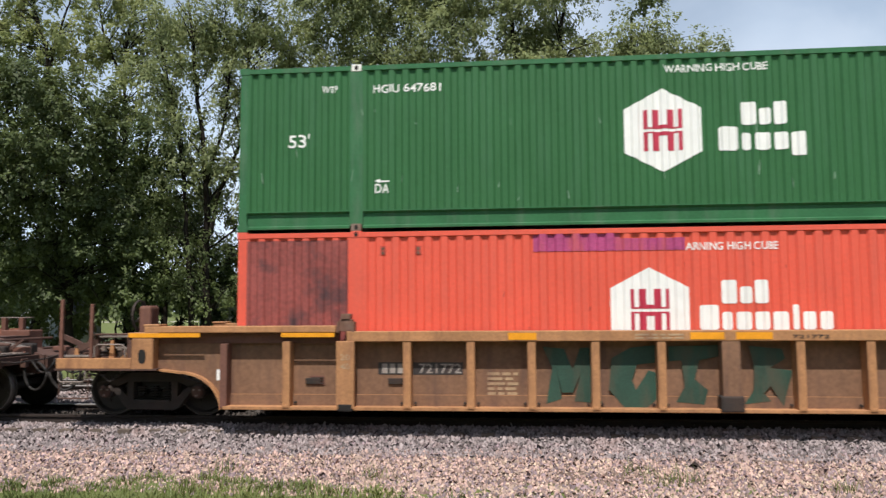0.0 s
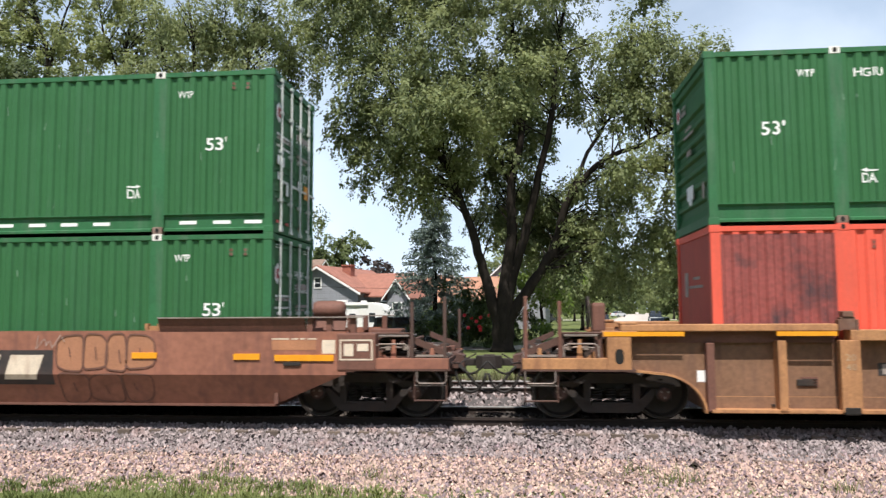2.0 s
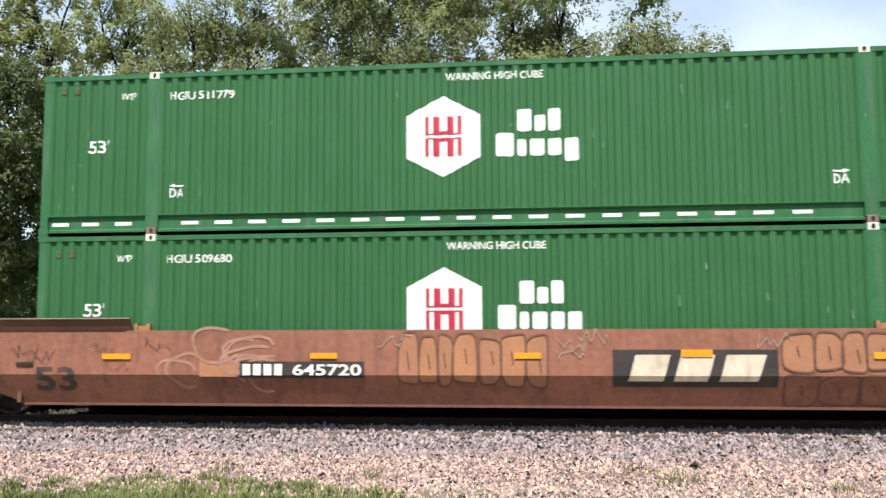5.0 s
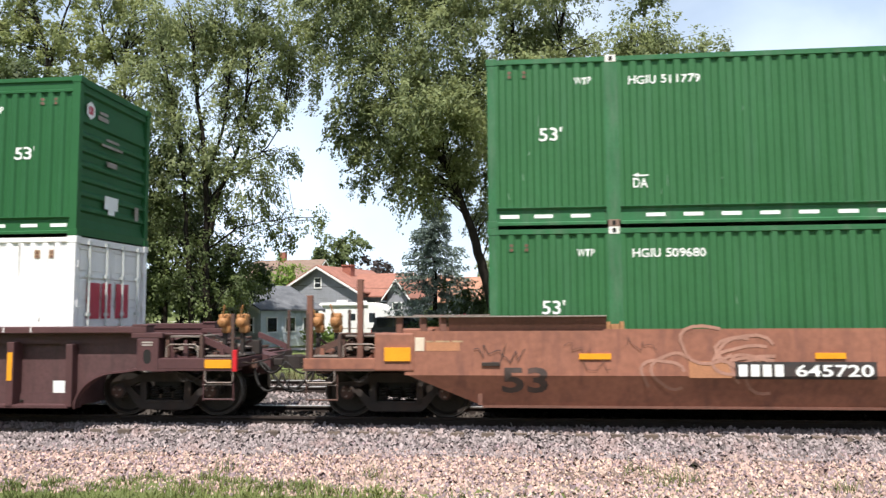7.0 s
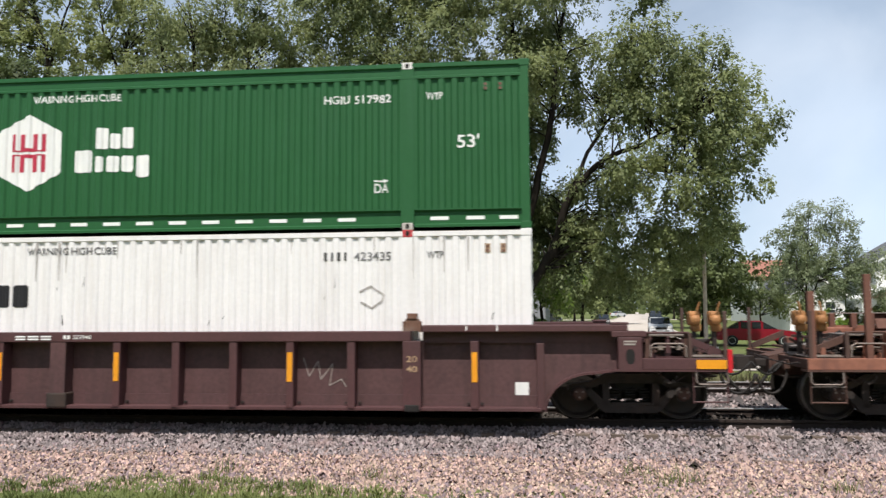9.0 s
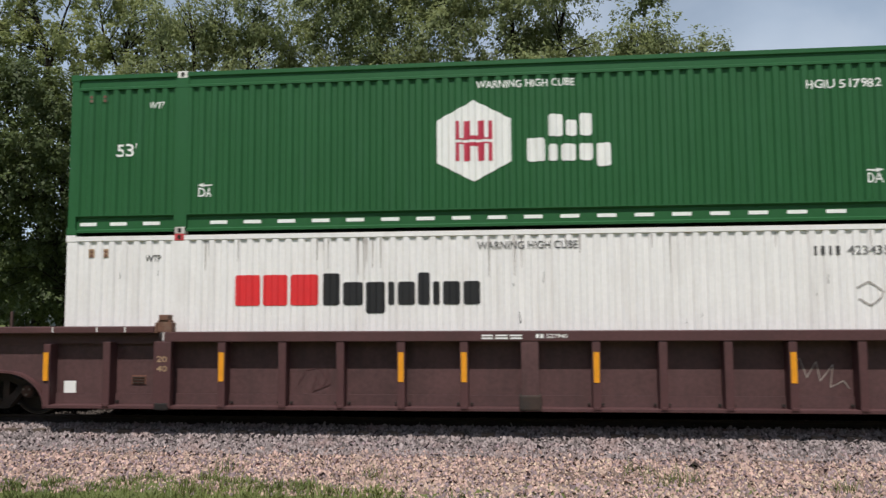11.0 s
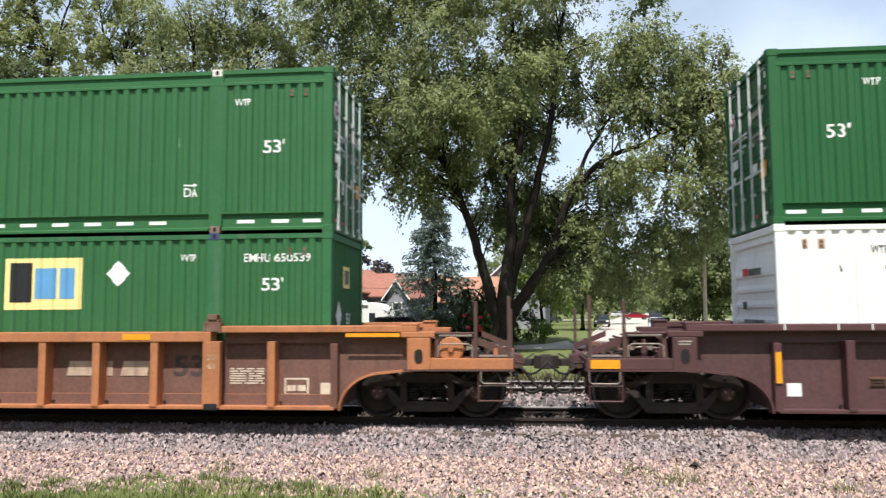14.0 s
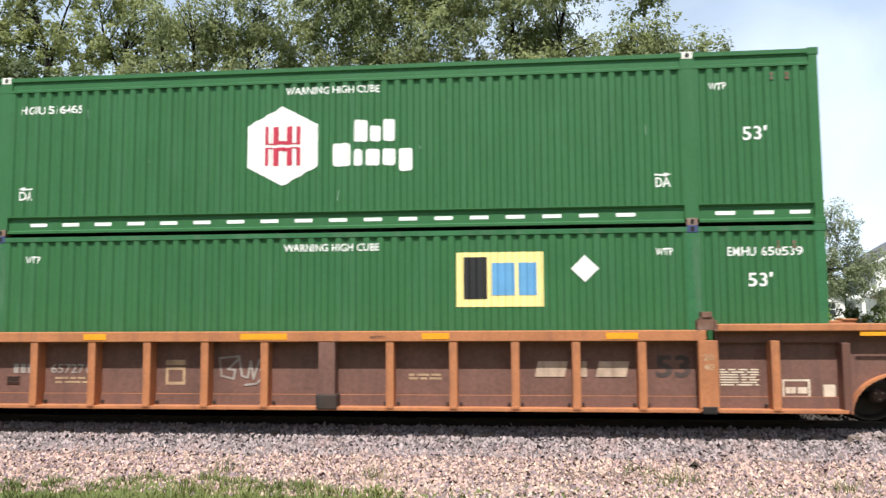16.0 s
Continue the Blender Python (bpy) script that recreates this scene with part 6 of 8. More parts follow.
def stones(name, label, material, count, y0, y1, x0, x1, size, seed, lift=0.0):
    """Loose stones, each an uneven eight-sided lump."""
    g = np.random.default_rng(seed)
    base = np.array([(1, 0, 0), (0.5, 0.87, 0), (-0.5, 0.87, 0), (-1, 0, 0), (-0.5, -0.87, 0), (0.5, -0.87, 0), (0.3, 0.1, 1.0), (-0.35, -0.1, 0.9)], float)
    tri = np.array([(0, 1, 6), (1, 2, 6), (2, 7, 6), (2, 3, 7), (3, 4, 7), (4, 5, 7), (5, 6, 7), (5, 0, 6)])
    y = g.uniform(y0, y1, count)
    x = g.uniform(x0, x1, count) 
    z = np.array([ground_z(v) for v in y]) + lift
    s = size * g.uniform(0.55, 1.5, count)
    v = base[None] * g.uniform(0.65, 1.3, (count, 8, 3)) * s[:, None, None]
    v[:, :, 1] *= g.uniform(0.55, 1.0, count)[:, None]
    a = g.uniform(0, 6.283, count)
    tx, ty = g.normal(0, 0.6, count), g.normal(0, 0.6, count)
    v[:, :, 2] += v[:, :, 0] * tx[:, None] + v[:, :, 1] * ty[:, None]
    c, sn = np.cos(a)[:, None], np.sin(a)[:, None]
    vx = v[:, :, 0] * c - v[:, :, 1] * sn
    vy = v[:, :, 0] * sn + v[:, :, 1] * c
    v[:, :, 0], v[:, :, 1] = vx + x[:, None], vy + y[:, None]
    v[:, :, 2] += z[:, None] + g.uniform(-0.2, 0.35, count)[:, None] * s[:, None]
    f = (tri[None] + (np.arange(count) * 8)[:, None, None]).reshape(-1, 3)
    me = bpy.data.meshes.new(name)
    me.from_pydata(v.reshape(-1, 3).tolist(), [], f.tolist())
    tagged(link(name, me, material), label, "gravel", kind="stuff")


def track(yc):
    root = thing("track", "steel rails on weathered wooden ties in ballast", "railway track", pose(0, yc, 0.09 if yc > CT else 0), kind="structure")
    prof = [(-0.036, 0), (0.036, 0), (0.036, -0.035), (0.009, -0.05), (0.009, -0.14), (0.07, -0.158), (0.07, -0.172), (-0.07, -0.172), (-0.07, -0.158), (-0.009, -0.14), (-0.009, -0.05), (-0.036, -0.035)]
    for s in (-1, 1):
        rail = part("rail", prism(bmesh.new(), [(a + s * 0.753, b - 0.003) for a, b in prof], -120, 120, "yz"), RAIL, root)
        part("rail_head", boxes((-120, 120, s * 0.753 - 0.0365, s * 0.753 + 0.0365, -0.003 if yc == CT and s < 0 else -0.014, 0.0)), RAIL if yc == CT and s < 0 else RAIL_TOP, rail, "polished rail head")
    first = None
    for k in range(-50, 51):
        m = pose(k * 0.52 + random.uniform(-0.03, 0.03), random.uniform(-0.03, 0.03), -0.175)
        if first is None:
            first = part("tie", boxes((-0.11, 0.11, -1.3, 1.3, -0.18, 0.0)), TIE, root)
            first.matrix_basis = m
        else:
            again(first, m)


def grass_patch(name, label, count, place, seed, tall=(0.1, 0.28), wide=0.006, material=None):
    g = np.random.default_rng(seed)
    vs, fs = [], []
    for k in range(count):
        x, y, t = place(g)
        z = ground_z(y)
        h, a, lean = g.uniform(*tall) * t, g.uniform(0, 6.283), g.uniform(0.3, 1.3)
        dx, dy = math.cos(a) * lean * h, math.sin(a) * lean * h
        wx, wy = -math.sin(a) * wide, math.cos(a) * wide
        i = len(vs)
        vs += [(x - wx, y - wy, z - 0.02), (x + wx, y + wy, z - 0.02), (x + dx * 0.45 + wx * 0.7, y + dy * 0.45 + wy * 0.7, z + h * 0.62),
               (x + dx * 0.45 - wx * 0.7, y + dy * 0.45 - wy * 0.7, z + h * 0.62), (x + dx, y + dy, z + h)]
        fs += [(i, i + 1, i + 2, i + 3), (i + 3, i + 2, i + 4)]
    me = bpy.data.meshes.new(name)
    me.from_pydata(vs, [], fs)
    tagged(link(name, me, material or GRASS), label, "grass", kind="stuff")


make_ground()
track(CT)
track(CT + 4.2)
stones("ballast_stones", "grey crushed-stone ballast on the shoulder of the track", STONE_GREY, 17000, 11.8, 12.98, -10.5, 8.5, 0.032, 3)
stones("oily_ballast_stones", "oily ballast between the near rails, train shade in its colour", STONE_OILY_SHADED, 5500, 13.04, 15.1, -12, 10, 0.04, 8)
stones("ballast_bed_stones", "grey ballast between and behind the rails", STONE_GREY, 10000, 15.0, 21.0, -13, 11, 0.042, 4)
stones("gravel_stones", "pinkish crushed gravel beside the ballast", STONE_PINK, 15000, 9.3, 12.05, -9.5, 7.5, 0.026, 5)
stones("gravel_stones", "mauve-grey crushed stones among the gravel", STONE_MAUVE, 10000, 9.3, 12.4, -9.5, 7.5, 0.026, 15)
stones("gravel_stones", "sandy tan stones among the gravel", STONE_TAN, 6000, 9.3, 11.8, -9.5, 7.5, 0.022, 16)


TUFTS = [(random.uniform(-9.5, 0.2), random.uniform(8.7, 10.6)) for k in range(420)]


def edge_place(g):
    if g.uniform() < 0.85:
        while True:
            cx, cy = TUFTS[g.integers(len(TUFTS))]
            x, y = cx + g.normal(0, 0.07), cy + g.normal(0, 0.06)
            edge = 9.62 + 0.6 * math.exp(-((x + 4.2) / 2.0) ** 2) + 0.5 * noise.noise((x * 1.1, 0, 3)) - 0.14 * max(0, x + 3)
            if cy < edge:
                return x, y, 0.7 + 0.5 * noise.noise((cx * 9, cy * 9, 1))
    while True:
        x, y = g.uniform(-9.5, 0.6), g.uniform(8.6, 10.75)
        edge = 9.32 + 0.45 * math.exp(-((x + 4.2) / 2.0) ** 2) + 0.32 * noise.noise((x * 1.3, 0, 3)) - 0.12 * max(0, x + 3)
        if y < edge:
            return x, y, 0.6 + 0.6 * max(0, min(1, (edge - y)))


def weed_place(g):
    cx, cy = ((1.6, 10.9), (2.2, 10.4), (1.9, 10.2), (-4.2, 10.6), (-2.0, 10.35), (4.0, 10.0))[g.integers(6)]
    return cx + g.normal(0, 0.13), cy + g.normal(0, 0.12), 0.8


grass_patch("grass", "tufts of sunlit grass at the edge of the gravel", 6200, edge_place, 6, (0.05, 0.20), 0.009)
grass_patch("verge_grass", "rough dry grass along the far side of the tracks", 9000, lambda g: (g.uniform(-13, 11), 20.4 + 4.2 * g.uniform() ** 1.3, 0.75 + 0.5 * g.uniform()), 10, (0.10, 0.45), 0.014, GRASS_DRY)
grass_patch("weeds", "thin weeds that grow out of the gravel", 260, weed_place, 7, (0.1, 0.32), 0.005)

# ---- trees ----


def tree(name, label, base, stems, masses, material, seed, size=(0.20, 0.06), droop=0.5, clump=0.4, dense=520, twigs=5, group="", deep=1.4):
    """stems: rows of points from the base upwards; masses: crown masses (x, y, z, rx, rz), all from the base.
    Every mass is made of boughs, every bough of hanging sprays, every spray of leaves; deep is how far the crown reaches from front to back."""
    g = np.random.default_rng(seed)
    root = thing(name, label, "tree", pose(base[0], base[1], ground_z(base[1])), group)
    ends = []
    for pts, r0, r1 in stems:
        bm = bmesh.new()
        pts = [Vector(p) for p in pts]
        fine = []
        for i, (a, b) in enumerate(zip(pts, pts[1:])):
            before, after = pts[max(i - 1, 0)], pts[min(i + 2, len(pts) - 1)]
            for k in range(5):
                u = k / 5
                p = 0.5 * (2 * a + (b - before) * u + (2 * before - 5 * a + 4 * b - after) * u * u + (3 * a - before - 3 * b + after) * u ** 3)
                fine.append(p + Vector(g.normal(0, 0.035, 3)) * (0 if p.z < 0.3 else 1))
        fine.append(pts[-1])
        n = len(fine)
        radii = [r0 + (r1 - r0) * (k / (n - 1)) ** 0.8 for k in range(n)]
        if fine[0].z < 0.1:
            radii[0] *= 1.5
            radii[1] *= 1.12
        tube(bm, fine, radii, 10)
        ends += [(p, radii[k]) for k, p in enumerate(fine) if k > n * 0.3]
        part("trunk" if fine[0].z < 0.1 else "limb", bm, BARK, root, "", True)
    org, way, out, lims = [], [], [], bmesh.new()
    for mx, my, mz, rx, rz in masses:
        c, r = np.array((mx, my, mz)), np.array((rx, min(rx, rz) * deep + 0.2, rz))
        n = max(3, int(dense * rx * rz / 105))
        d = g.normal(0, 1, (n, 3))
        d /= np.linalg.norm(d, axis=1)[:, None]
        q = c + d * r * (g.uniform(0.1, 1.0, n) ** 0.45)[:, None] * (1 + 0.13 * g.normal(0, 1, n))[:, None]
        # every bough carries three sprays that reach outwards and hang
        o = np.repeat(q, 3, 0) + g.normal(0, clump * 0.6, (n * 3, 3))
        w = np.repeat(d, 3, 0) * np.array((0.9, 0.7, 0.3)) + g.normal(0, 0.45, (n * 3, 3)) - np.array((0, 0, droop))
        org.append(o), way.append(w / np.linalg.norm(w, axis=1)[:, None]), out.append(np.repeat(d, 3, 0))
        for k in range(min(twigs * 3, n)):
            tip = Vector(q[k])
            p, pr = min(ends, key=lambda e: (e[0] - tip).length * g.uniform(0.7, 1.4) + 0.8 * max(0, e[0].z - tip.z + 1.0))
            if (tip - p).length > 4.0:
                continue
            mid = p.lerp(tip, 0.5) + Vector((0, 0, 0.12 * (tip - p).length)) + Vector(g.normal(0, 0.15, 3))
            rr = min(pr * 0.6, 0.014 + 0.010 * (tip - p).length)
            tube(lims, [p, mid, tip], [rr, rr * 0.6, 0.01], 5, False)
    tagged(part("twig_mass", lims, BARK, root), kind="stuff")
    org, way, out = np.concatenate(org), np.concatenate(way), np.concatenate(out)
    m, per = len(org), 35
    reach = clump * g.uniform(1.2, 2.6, m)
    u = g.uniform(0, 1, (m, per))
    off = g.normal(0, 1, (m, per, 3)) * (clump * (0.50 - 0.28 * u))[:, :, None]
    sag = np.zeros((m, per, 3))
    sag[:, :, 2] = -droop * 0.55 * reach[:, None] * u ** 2
    pos = (org[:, None] + way[:, None] * (reach[:, None] * u)[:, :, None] + off + sag).reshape(-1, 3)
    n = len(pos)
    # the leaves of a spray lie like shingles, facing up and away from its stalk
    soft = off.reshape(-1, 3) / (clump * 0.5) * 0.55 + np.repeat(out, per, 0) * 0.55 + np.array((0, 0, 0.55)) + np.repeat(g.normal(0, 0.22, (m, 3)), per, 0)
    soft /= np.linalg.norm(soft, axis=1)[:, None]
    face = soft + g.normal(0, 0.3, (n, 3))
    face /= np.linalg.norm(face, axis=1)[:, None]
    axis = np.repeat(way, per, 0) + g.normal(0, 0.75, (n, 3)) - np.array((0, 0, droop * 0.6))
    axis -= face * (axis * face).sum(1)[:, None] * 0.9
    axis /= np.linalg.norm(axis, axis=1)[:, None]
    side = np.cross(face, axis)
    side /= np.linalg.norm(side, axis=1)[:, None]
    ln, wd = size[0] * g.uniform(0.55, 1.3, n)[:, None], size[1] * g.uniform(0.6, 1.35, n)[:, None]
    v = np.stack([pos, pos + axis * ln * 0.45 - side * wd, pos + axis * ln, pos + axis * ln * 0.45 + side * wd], 1)
    v[:, :, 2] = np.maximum(v[:, :, 2], 0.05)
    me = bpy.data.meshes.new("crown")
    me.vertices.add(n * 4), me.loops.add(n * 4), me.polygons.add(n)
    me.vertices.foreach_set("co", v.reshape(-1))
    me.loops.foreach_set("vertex_index", np.arange(n * 4, dtype=np.int32))
    me.polygons.foreach_set("loop_start", np.arange(0, n * 4, 4, dtype=np.int32))
    me.update(calc_edges=True)
    me.polygons.foreach_set("use_smooth", [True] * n)
    flat_n = np.cross(v[:, 1] - v[:, 0], v[:, 3] - v[:, 0])
    soft *= np.sign((flat_n * soft).sum(1))[:, None]
    round_n = soft * 0.8 + flat_n / (np.linalg.norm(flat_n, axis=1)[:, None] + 1e-9) * 0.25
    me.normals_split_custom_set_from_vertices(np.repeat(round_n / np.linalg.norm(round_n, axis=1)[:, None], 4, 0))
    link("crown", me, material, root)
    return root


def conifer(base, h, r, seed):
    g = np.random.default_rng(seed)
    root = thing("spruce", "blue-green spruce with tiered drooping boughs", "tree", pose(base[0], base[1], ground_z(base[1])))
    part("trunk", tube(bmesh.new(), [(0, 0, 0), (0, 0, h * 0.5), (0, 0, h)], [0.22, 0.13, 0.03], 8), BARK, root)
    vs, fs = [], []
    z = 0.6
    while z < h:
        rr = r * (1 - z / h) ** 0.8 + 0.12
        for k in range(11):
            a = g.uniform(0, 6.283)
            length = rr * g.uniform(0.7, 1.12)
            for j in range(60):
                f = g.uniform(0.12, 1)
                p = np.array((math.cos(a) * length * f, math.sin(a) * length * f, z - 0.28 * length * f + 0.12 * f * f * length))
                p += g.normal(0, 0.09, 3)
                ax = np.array((math.cos(a), math.sin(a), -0.5)) + g.normal(0, 0.7, 3)
                ax *= 0.30 / np.linalg.norm(ax)
                sd = np.cross(ax, g.normal(0, 1, 3))
                sd *= 0.055 / np.linalg.norm(sd)
                i = len(vs)
                vs += [p, p + ax * 0.5 + sd, p + ax, p + ax * 0.5 - sd]
                fs.append((i, i + 1, i + 2, i + 3))
        z += 0.42
    me = bpy.data.meshes.new("crown")
    me.from_pydata([tuple(v) for v in vs], [], fs)
    link("crown", me, LEAF_SPRUCE, root)


def make_trees():
    # the great multi-stemmed maple in the middle: the near side, the top, the wide arm and the low boughs
    sunny = [(-7.9, 0, 18.2, 2.6, 2.3), (-5.6, 0, 20.3, 3.3, 1.8), (-6.1, -0.8, 14.3, 2.4, 1.9), (-7.9, -0.5, 12.4, 1.3, 1.6), (-7.2, -0.5, 10.1, 0.8, 1.2), (-4.9, -1, 11.2, 1.9, 1.8), (-4.5, -0.6, 9.1, 1.0, 1.2),
             (-2.8, -0.6, 15.5, 2.4, 2.5), (-2.5, 0, 19.5, 2.4, 1.8), (-2.5, -0.8, 11.7, 1.6, 1.8), (-2.9, 0, 9.0, 1.2, 1.2), (-1.1, 0.8, 13.4, 1.4, 1.8), (-1.3, 1.2, 10.0, 1.2, 1.4), (-9.6, 0, 20.2, 1.8, 1.5)]
    summit = [(2.1, -0.4, 18.2, 2.2, 2.2), (0.7, 0.8, 15.8, 1.7, 1.5), (3.3, 1, 16.1, 1.4, 1.5), (2.5, 0, 21.2, 3.3, 1.5), (1.8, 2, 13.6, 1.3, 1.3), (0.6, 2, 10.4, 1.1, 1.3),
              (4.6, 1.5, 14.0, 1.0, 0.9), (1.0, 4.5, 8.4, 2.0, 1.4), (1.5, 4, 12.8, 1.7, 1.6), (6.6, 3, 9.3, 1.7, 1.2), (2.2, 3.2, 8.6, 1.5, 1.1), (3.7, 3.6, 6.9, 1.6, 1.4), (1.6, 3.4, 6.4, 1.4, 1.3), (-0.6, 3.4, 7.4, 1.2, 1.4),
              (-3.2, -4.6, 11.6, 2.0, 1.1), (-0.4, -5, 12.2, 2.0, 1.1), (1.6, -5, 13.4, 1.5, 0.9)]
    arm = [(6.2, 0, 15.4, 1.7, 1.7), (7.5, 0, 16.7, 1.5, 0.8), (8.3, -0.8, 14.4, 1.6, 1.6), (10.2, 0, 15.3, 1.6, 1.1), (12.0, 0.2, 13.9, 1.3, 1.2), (13.1, 0.2, 11.7, 1.1, 1.4), (12.7, 0.2, 9.4, 0.9, 1.0),
           (10.3, -1, 12.5, 2.0, 1.3), (6.7, -0.6, 12.4, 1.6, 1.2), (9.4, -2.6, 10.2, 1.8, 1.0), (11.6, 0, 10.8, 1.2, 1.2), (6.8, -2.8, 9.2, 1.5, 0.9), (9.0, -2.0, 8.1, 1.7, 0.9), (11.0, 0, 7.2, 1.0, 1.2)]
    low = [(5.3, 1.2, 7.1, 1.6, 1.2), (8.7, 1.4, 6.7, 0.9, 0.8), (9.3, 1.6, 6.1, 1.9, 1.3), (5.2, 1.4, 5.3, 1.2, 1.1), (7.3, 1.6, 4.8, 1.7, 1.1), (3.9, 2.0, 6.2, 0.9, 1.2), (4.4, 1.2, 9.1, 0.8, 0.9), (3.0, 3.0, 4.6, 1.2, 1.2)]
    tree("maple_tree", "great multi-stemmed silver maple with wide drooping crown", (-0.86, 40),
         [([(-0.1, 0, 0), (-0.2, 0, 1.7), (-0.6, 0, 3.1), (-1.2, 0, 5.2), (-1.9, -0.3, 7.5), (-2.8, -0.6, 9.7), (-4.2, -0.8, 11.8), (-5.8, -1, 14.3)], 0.42, 0.07),
          ([(0, 0, 0), (0, 0, 1.7), (0.2, 0, 3.7), (0.6, 0, 6.1), (0.6, 0, 8.8), (1.2, 0, 11.8), (1.0, 0, 15.3), (0.6, 0, 19.1)], 0.48, 0.09),
          ([(0.15, 0, 0), (0.2, 0, 1.7), (0.5, 0, 3.6), (1.2, -0.2, 6.0), (1.9, -0.4, 8.7), (2.7, -0.6, 11.9), (3.1, -0.5, 15), (3.6, 0, 18.9)], 0.40, 0.08),
          ([(0.2, 0, 0), (0.4, 0, 1.7), (1.6, 0, 3.5), (2.9, 0, 5.7), (3.6, -0.4, 8.0), (5.4, -0.8, 9.9), (7.7, -1, 10.8), (10.3, -1, 12.2)], 0.40, 0.06),
          ([(3.6, -0.4, 8.0), (4.7, 0, 10.5), (6.2, 0, 12.9), (7.7, 0, 15.3)], 0.14, 0.04), ([(5.4, -0.8, 9.9), (8, -1, 9.3), (10.5, -1, 9)], 0.12, 0.03),
          ([(0.6, 0, 8.8), (-0.5, 1, 11.8), (-1.7, 1, 14.7), (-2.5, 0, 17.3)], 0.14, 0.04), ([(1.2, 0, 11.8), (2.4, 0.8, 14.8), (5.2, 0.6, 17.2)], 0.12, 0.03)],
         sunny + summit + arm + low, LEAF_MAPLE, 11, (0.21, 0.062), 0.62, 0.40, 1850, 6, deep=2.3)
    tree("maple_tree", "tall dark maple whose branch tip hangs over the street", (15, 27),
         [([(0, 0, 0), (0.2, 0, 8), (0, 0, 16)], 0.35, 0.12), ([(0, 0, 15), (-5, 0, 17.2), (-9.4, 0, 16.2), (-10.4, 0, 13.3)], 0.09, 0.012), ([(-9.4, 0, 16.2), (-11.2, 0, 15.4), (-11.5, 0, 13.4)], 0.03, 0.008)],
         [(-10.4, 0, 13.45, 0.5, 0.25), (-11.5, 0, 13.7, 0.4, 0.2), (-9, 0, 16.8, 2.2, 0.7), (0.5, 0, 19, 4.2, 2.4), (-4, 0, 19, 3.2, 1.5)], LEAF_DARK, 24, (0.17, 0.05), 0.5, 0.2, 520, 4)
    # the grove on the other side of the gap
    head = [(-1.0, 0, 17.3, 1.9, 1.5), (1.7, 0, 17.1, 1.9, 1.4), (4.4, 0, 16.7, 1.6, 1.6), (5.3, 0, 14.6, 0.9, 1.1), (2.9, 0, 14.2, 1.5, 1.2), (0.4, 0.4, 14.4, 1.2, 1.2), (-2.0, -0.3, 14.2, 1.3, 1.3), (4.1, 0, 12.4, 0.8, 1.1),
            (2.4, 0, 11.6, 1.0, 1.1), (3.9, 0, 10.2, 0.6, 0.9), (2.1, 0, 9.3, 0.9, 0.9), (-0.9, 0, 11.7, 1.1, 1.4), (0.5, 0, 10.2, 0.6, 1.1), (2.7, 0, 8.1, 1.0, 0.8), (-0.5, 0.6, 9.2, 1.1, 1.4)]
    skirt = [(1.1, 0, 7.0, 0.8, 1.0), (3.3, 0, 6.6, 1.0, 0.5), (5.3, 0, 6.9, 0.9, 0.5), (4.7, 0, 6.1, 0.7, 0.4), (-0.8, 0, 8.2, 1.1, 1.2), (-0.2, -0.6, 5.6, 1.2, 1.2), (-1.2, -0.8, 4.2, 1.1, 1.2), (0.2, -0.6, 3.2, 1.3, 1.0),
             (1.4, 0.6, 5.2, 1.0, 1.1), (1.6, 0.8, 3.7, 0.9, 1.0), (-2.0, -0.4, 7.0, 0.8, 1.3)]
    tree("maple_tree", "tall thin maple with a loose feathery crown", (-15.7, 36),
         [([(0.4, 0, 0), (0.4, 0, 1.8), (0.3, 0, 5.1), (0.2, 0, 8.5), (-0.2, 0, 12.2), (-0.6, 0, 15.8), (-0.9, 0, 18.1)], 0.24, 0.05),
          ([(-0.4, 0, 0), (-0.4, 0, 1.8), (-0.7, 0, 5.6), (-1.0, 0, 9.4), (-1.6, 0, 12.6), (-2.3, 0, 15.8)], 0.18, 0.04),
          ([(0.3, 0, 5.6), (1.1, 0, 8.4), (2.0, 0, 11), (2.3, 0, 14.2), (2.6, 0, 17.4)], 0.13, 0.03), ([(0.2, 0, 8.5), (1.2, 0, 12.2), (1.2, 0, 15.1), (1.0, 0, 17.8)], 0.1, 0.02),
          ([(0.3, 0, 5.1), (1.9, 0, 6.3), (3.9, 0, 6.7), (5.9, 0, 6.8)], 0.06, 0.015), ([(0.2, 0, 7.5), (1.6, 0, 9.2), (3.4, 0, 10.4), (4.3, 0, 12.6)], 0.07, 0.02)],
         head + [(1.5, 0.5, 12.8, 1.2, 1.1), (3.1, 0, 9.2, 0.8, 0.9), (0.6, 0.4, 16.2, 2.2, 1.2), (3.2, 0.4, 16, 1.8, 1.2)], LEAF_MAPLE, 12, (0.19, 0.052), 0.75, 0.36, 1280, 7, deep=2.0)
    # the thin maple's low boughs on an added stem, in a shade-darkened green
    tree("small_tree", "low skirt of the thin maple, shade in its leaf colour", (-15.7, 36.4), [([(0, 0, 0), (0.1, 0, 1.6), (-0.2, 0, 4), (0.3, 0, 6.6)], 0.09, 0.02), ([(0, 0, 3), (1.2, 0, 5), (2.6, 0, 6.4)], 0.05, 0.015)],
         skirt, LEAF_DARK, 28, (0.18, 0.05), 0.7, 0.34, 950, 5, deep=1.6)
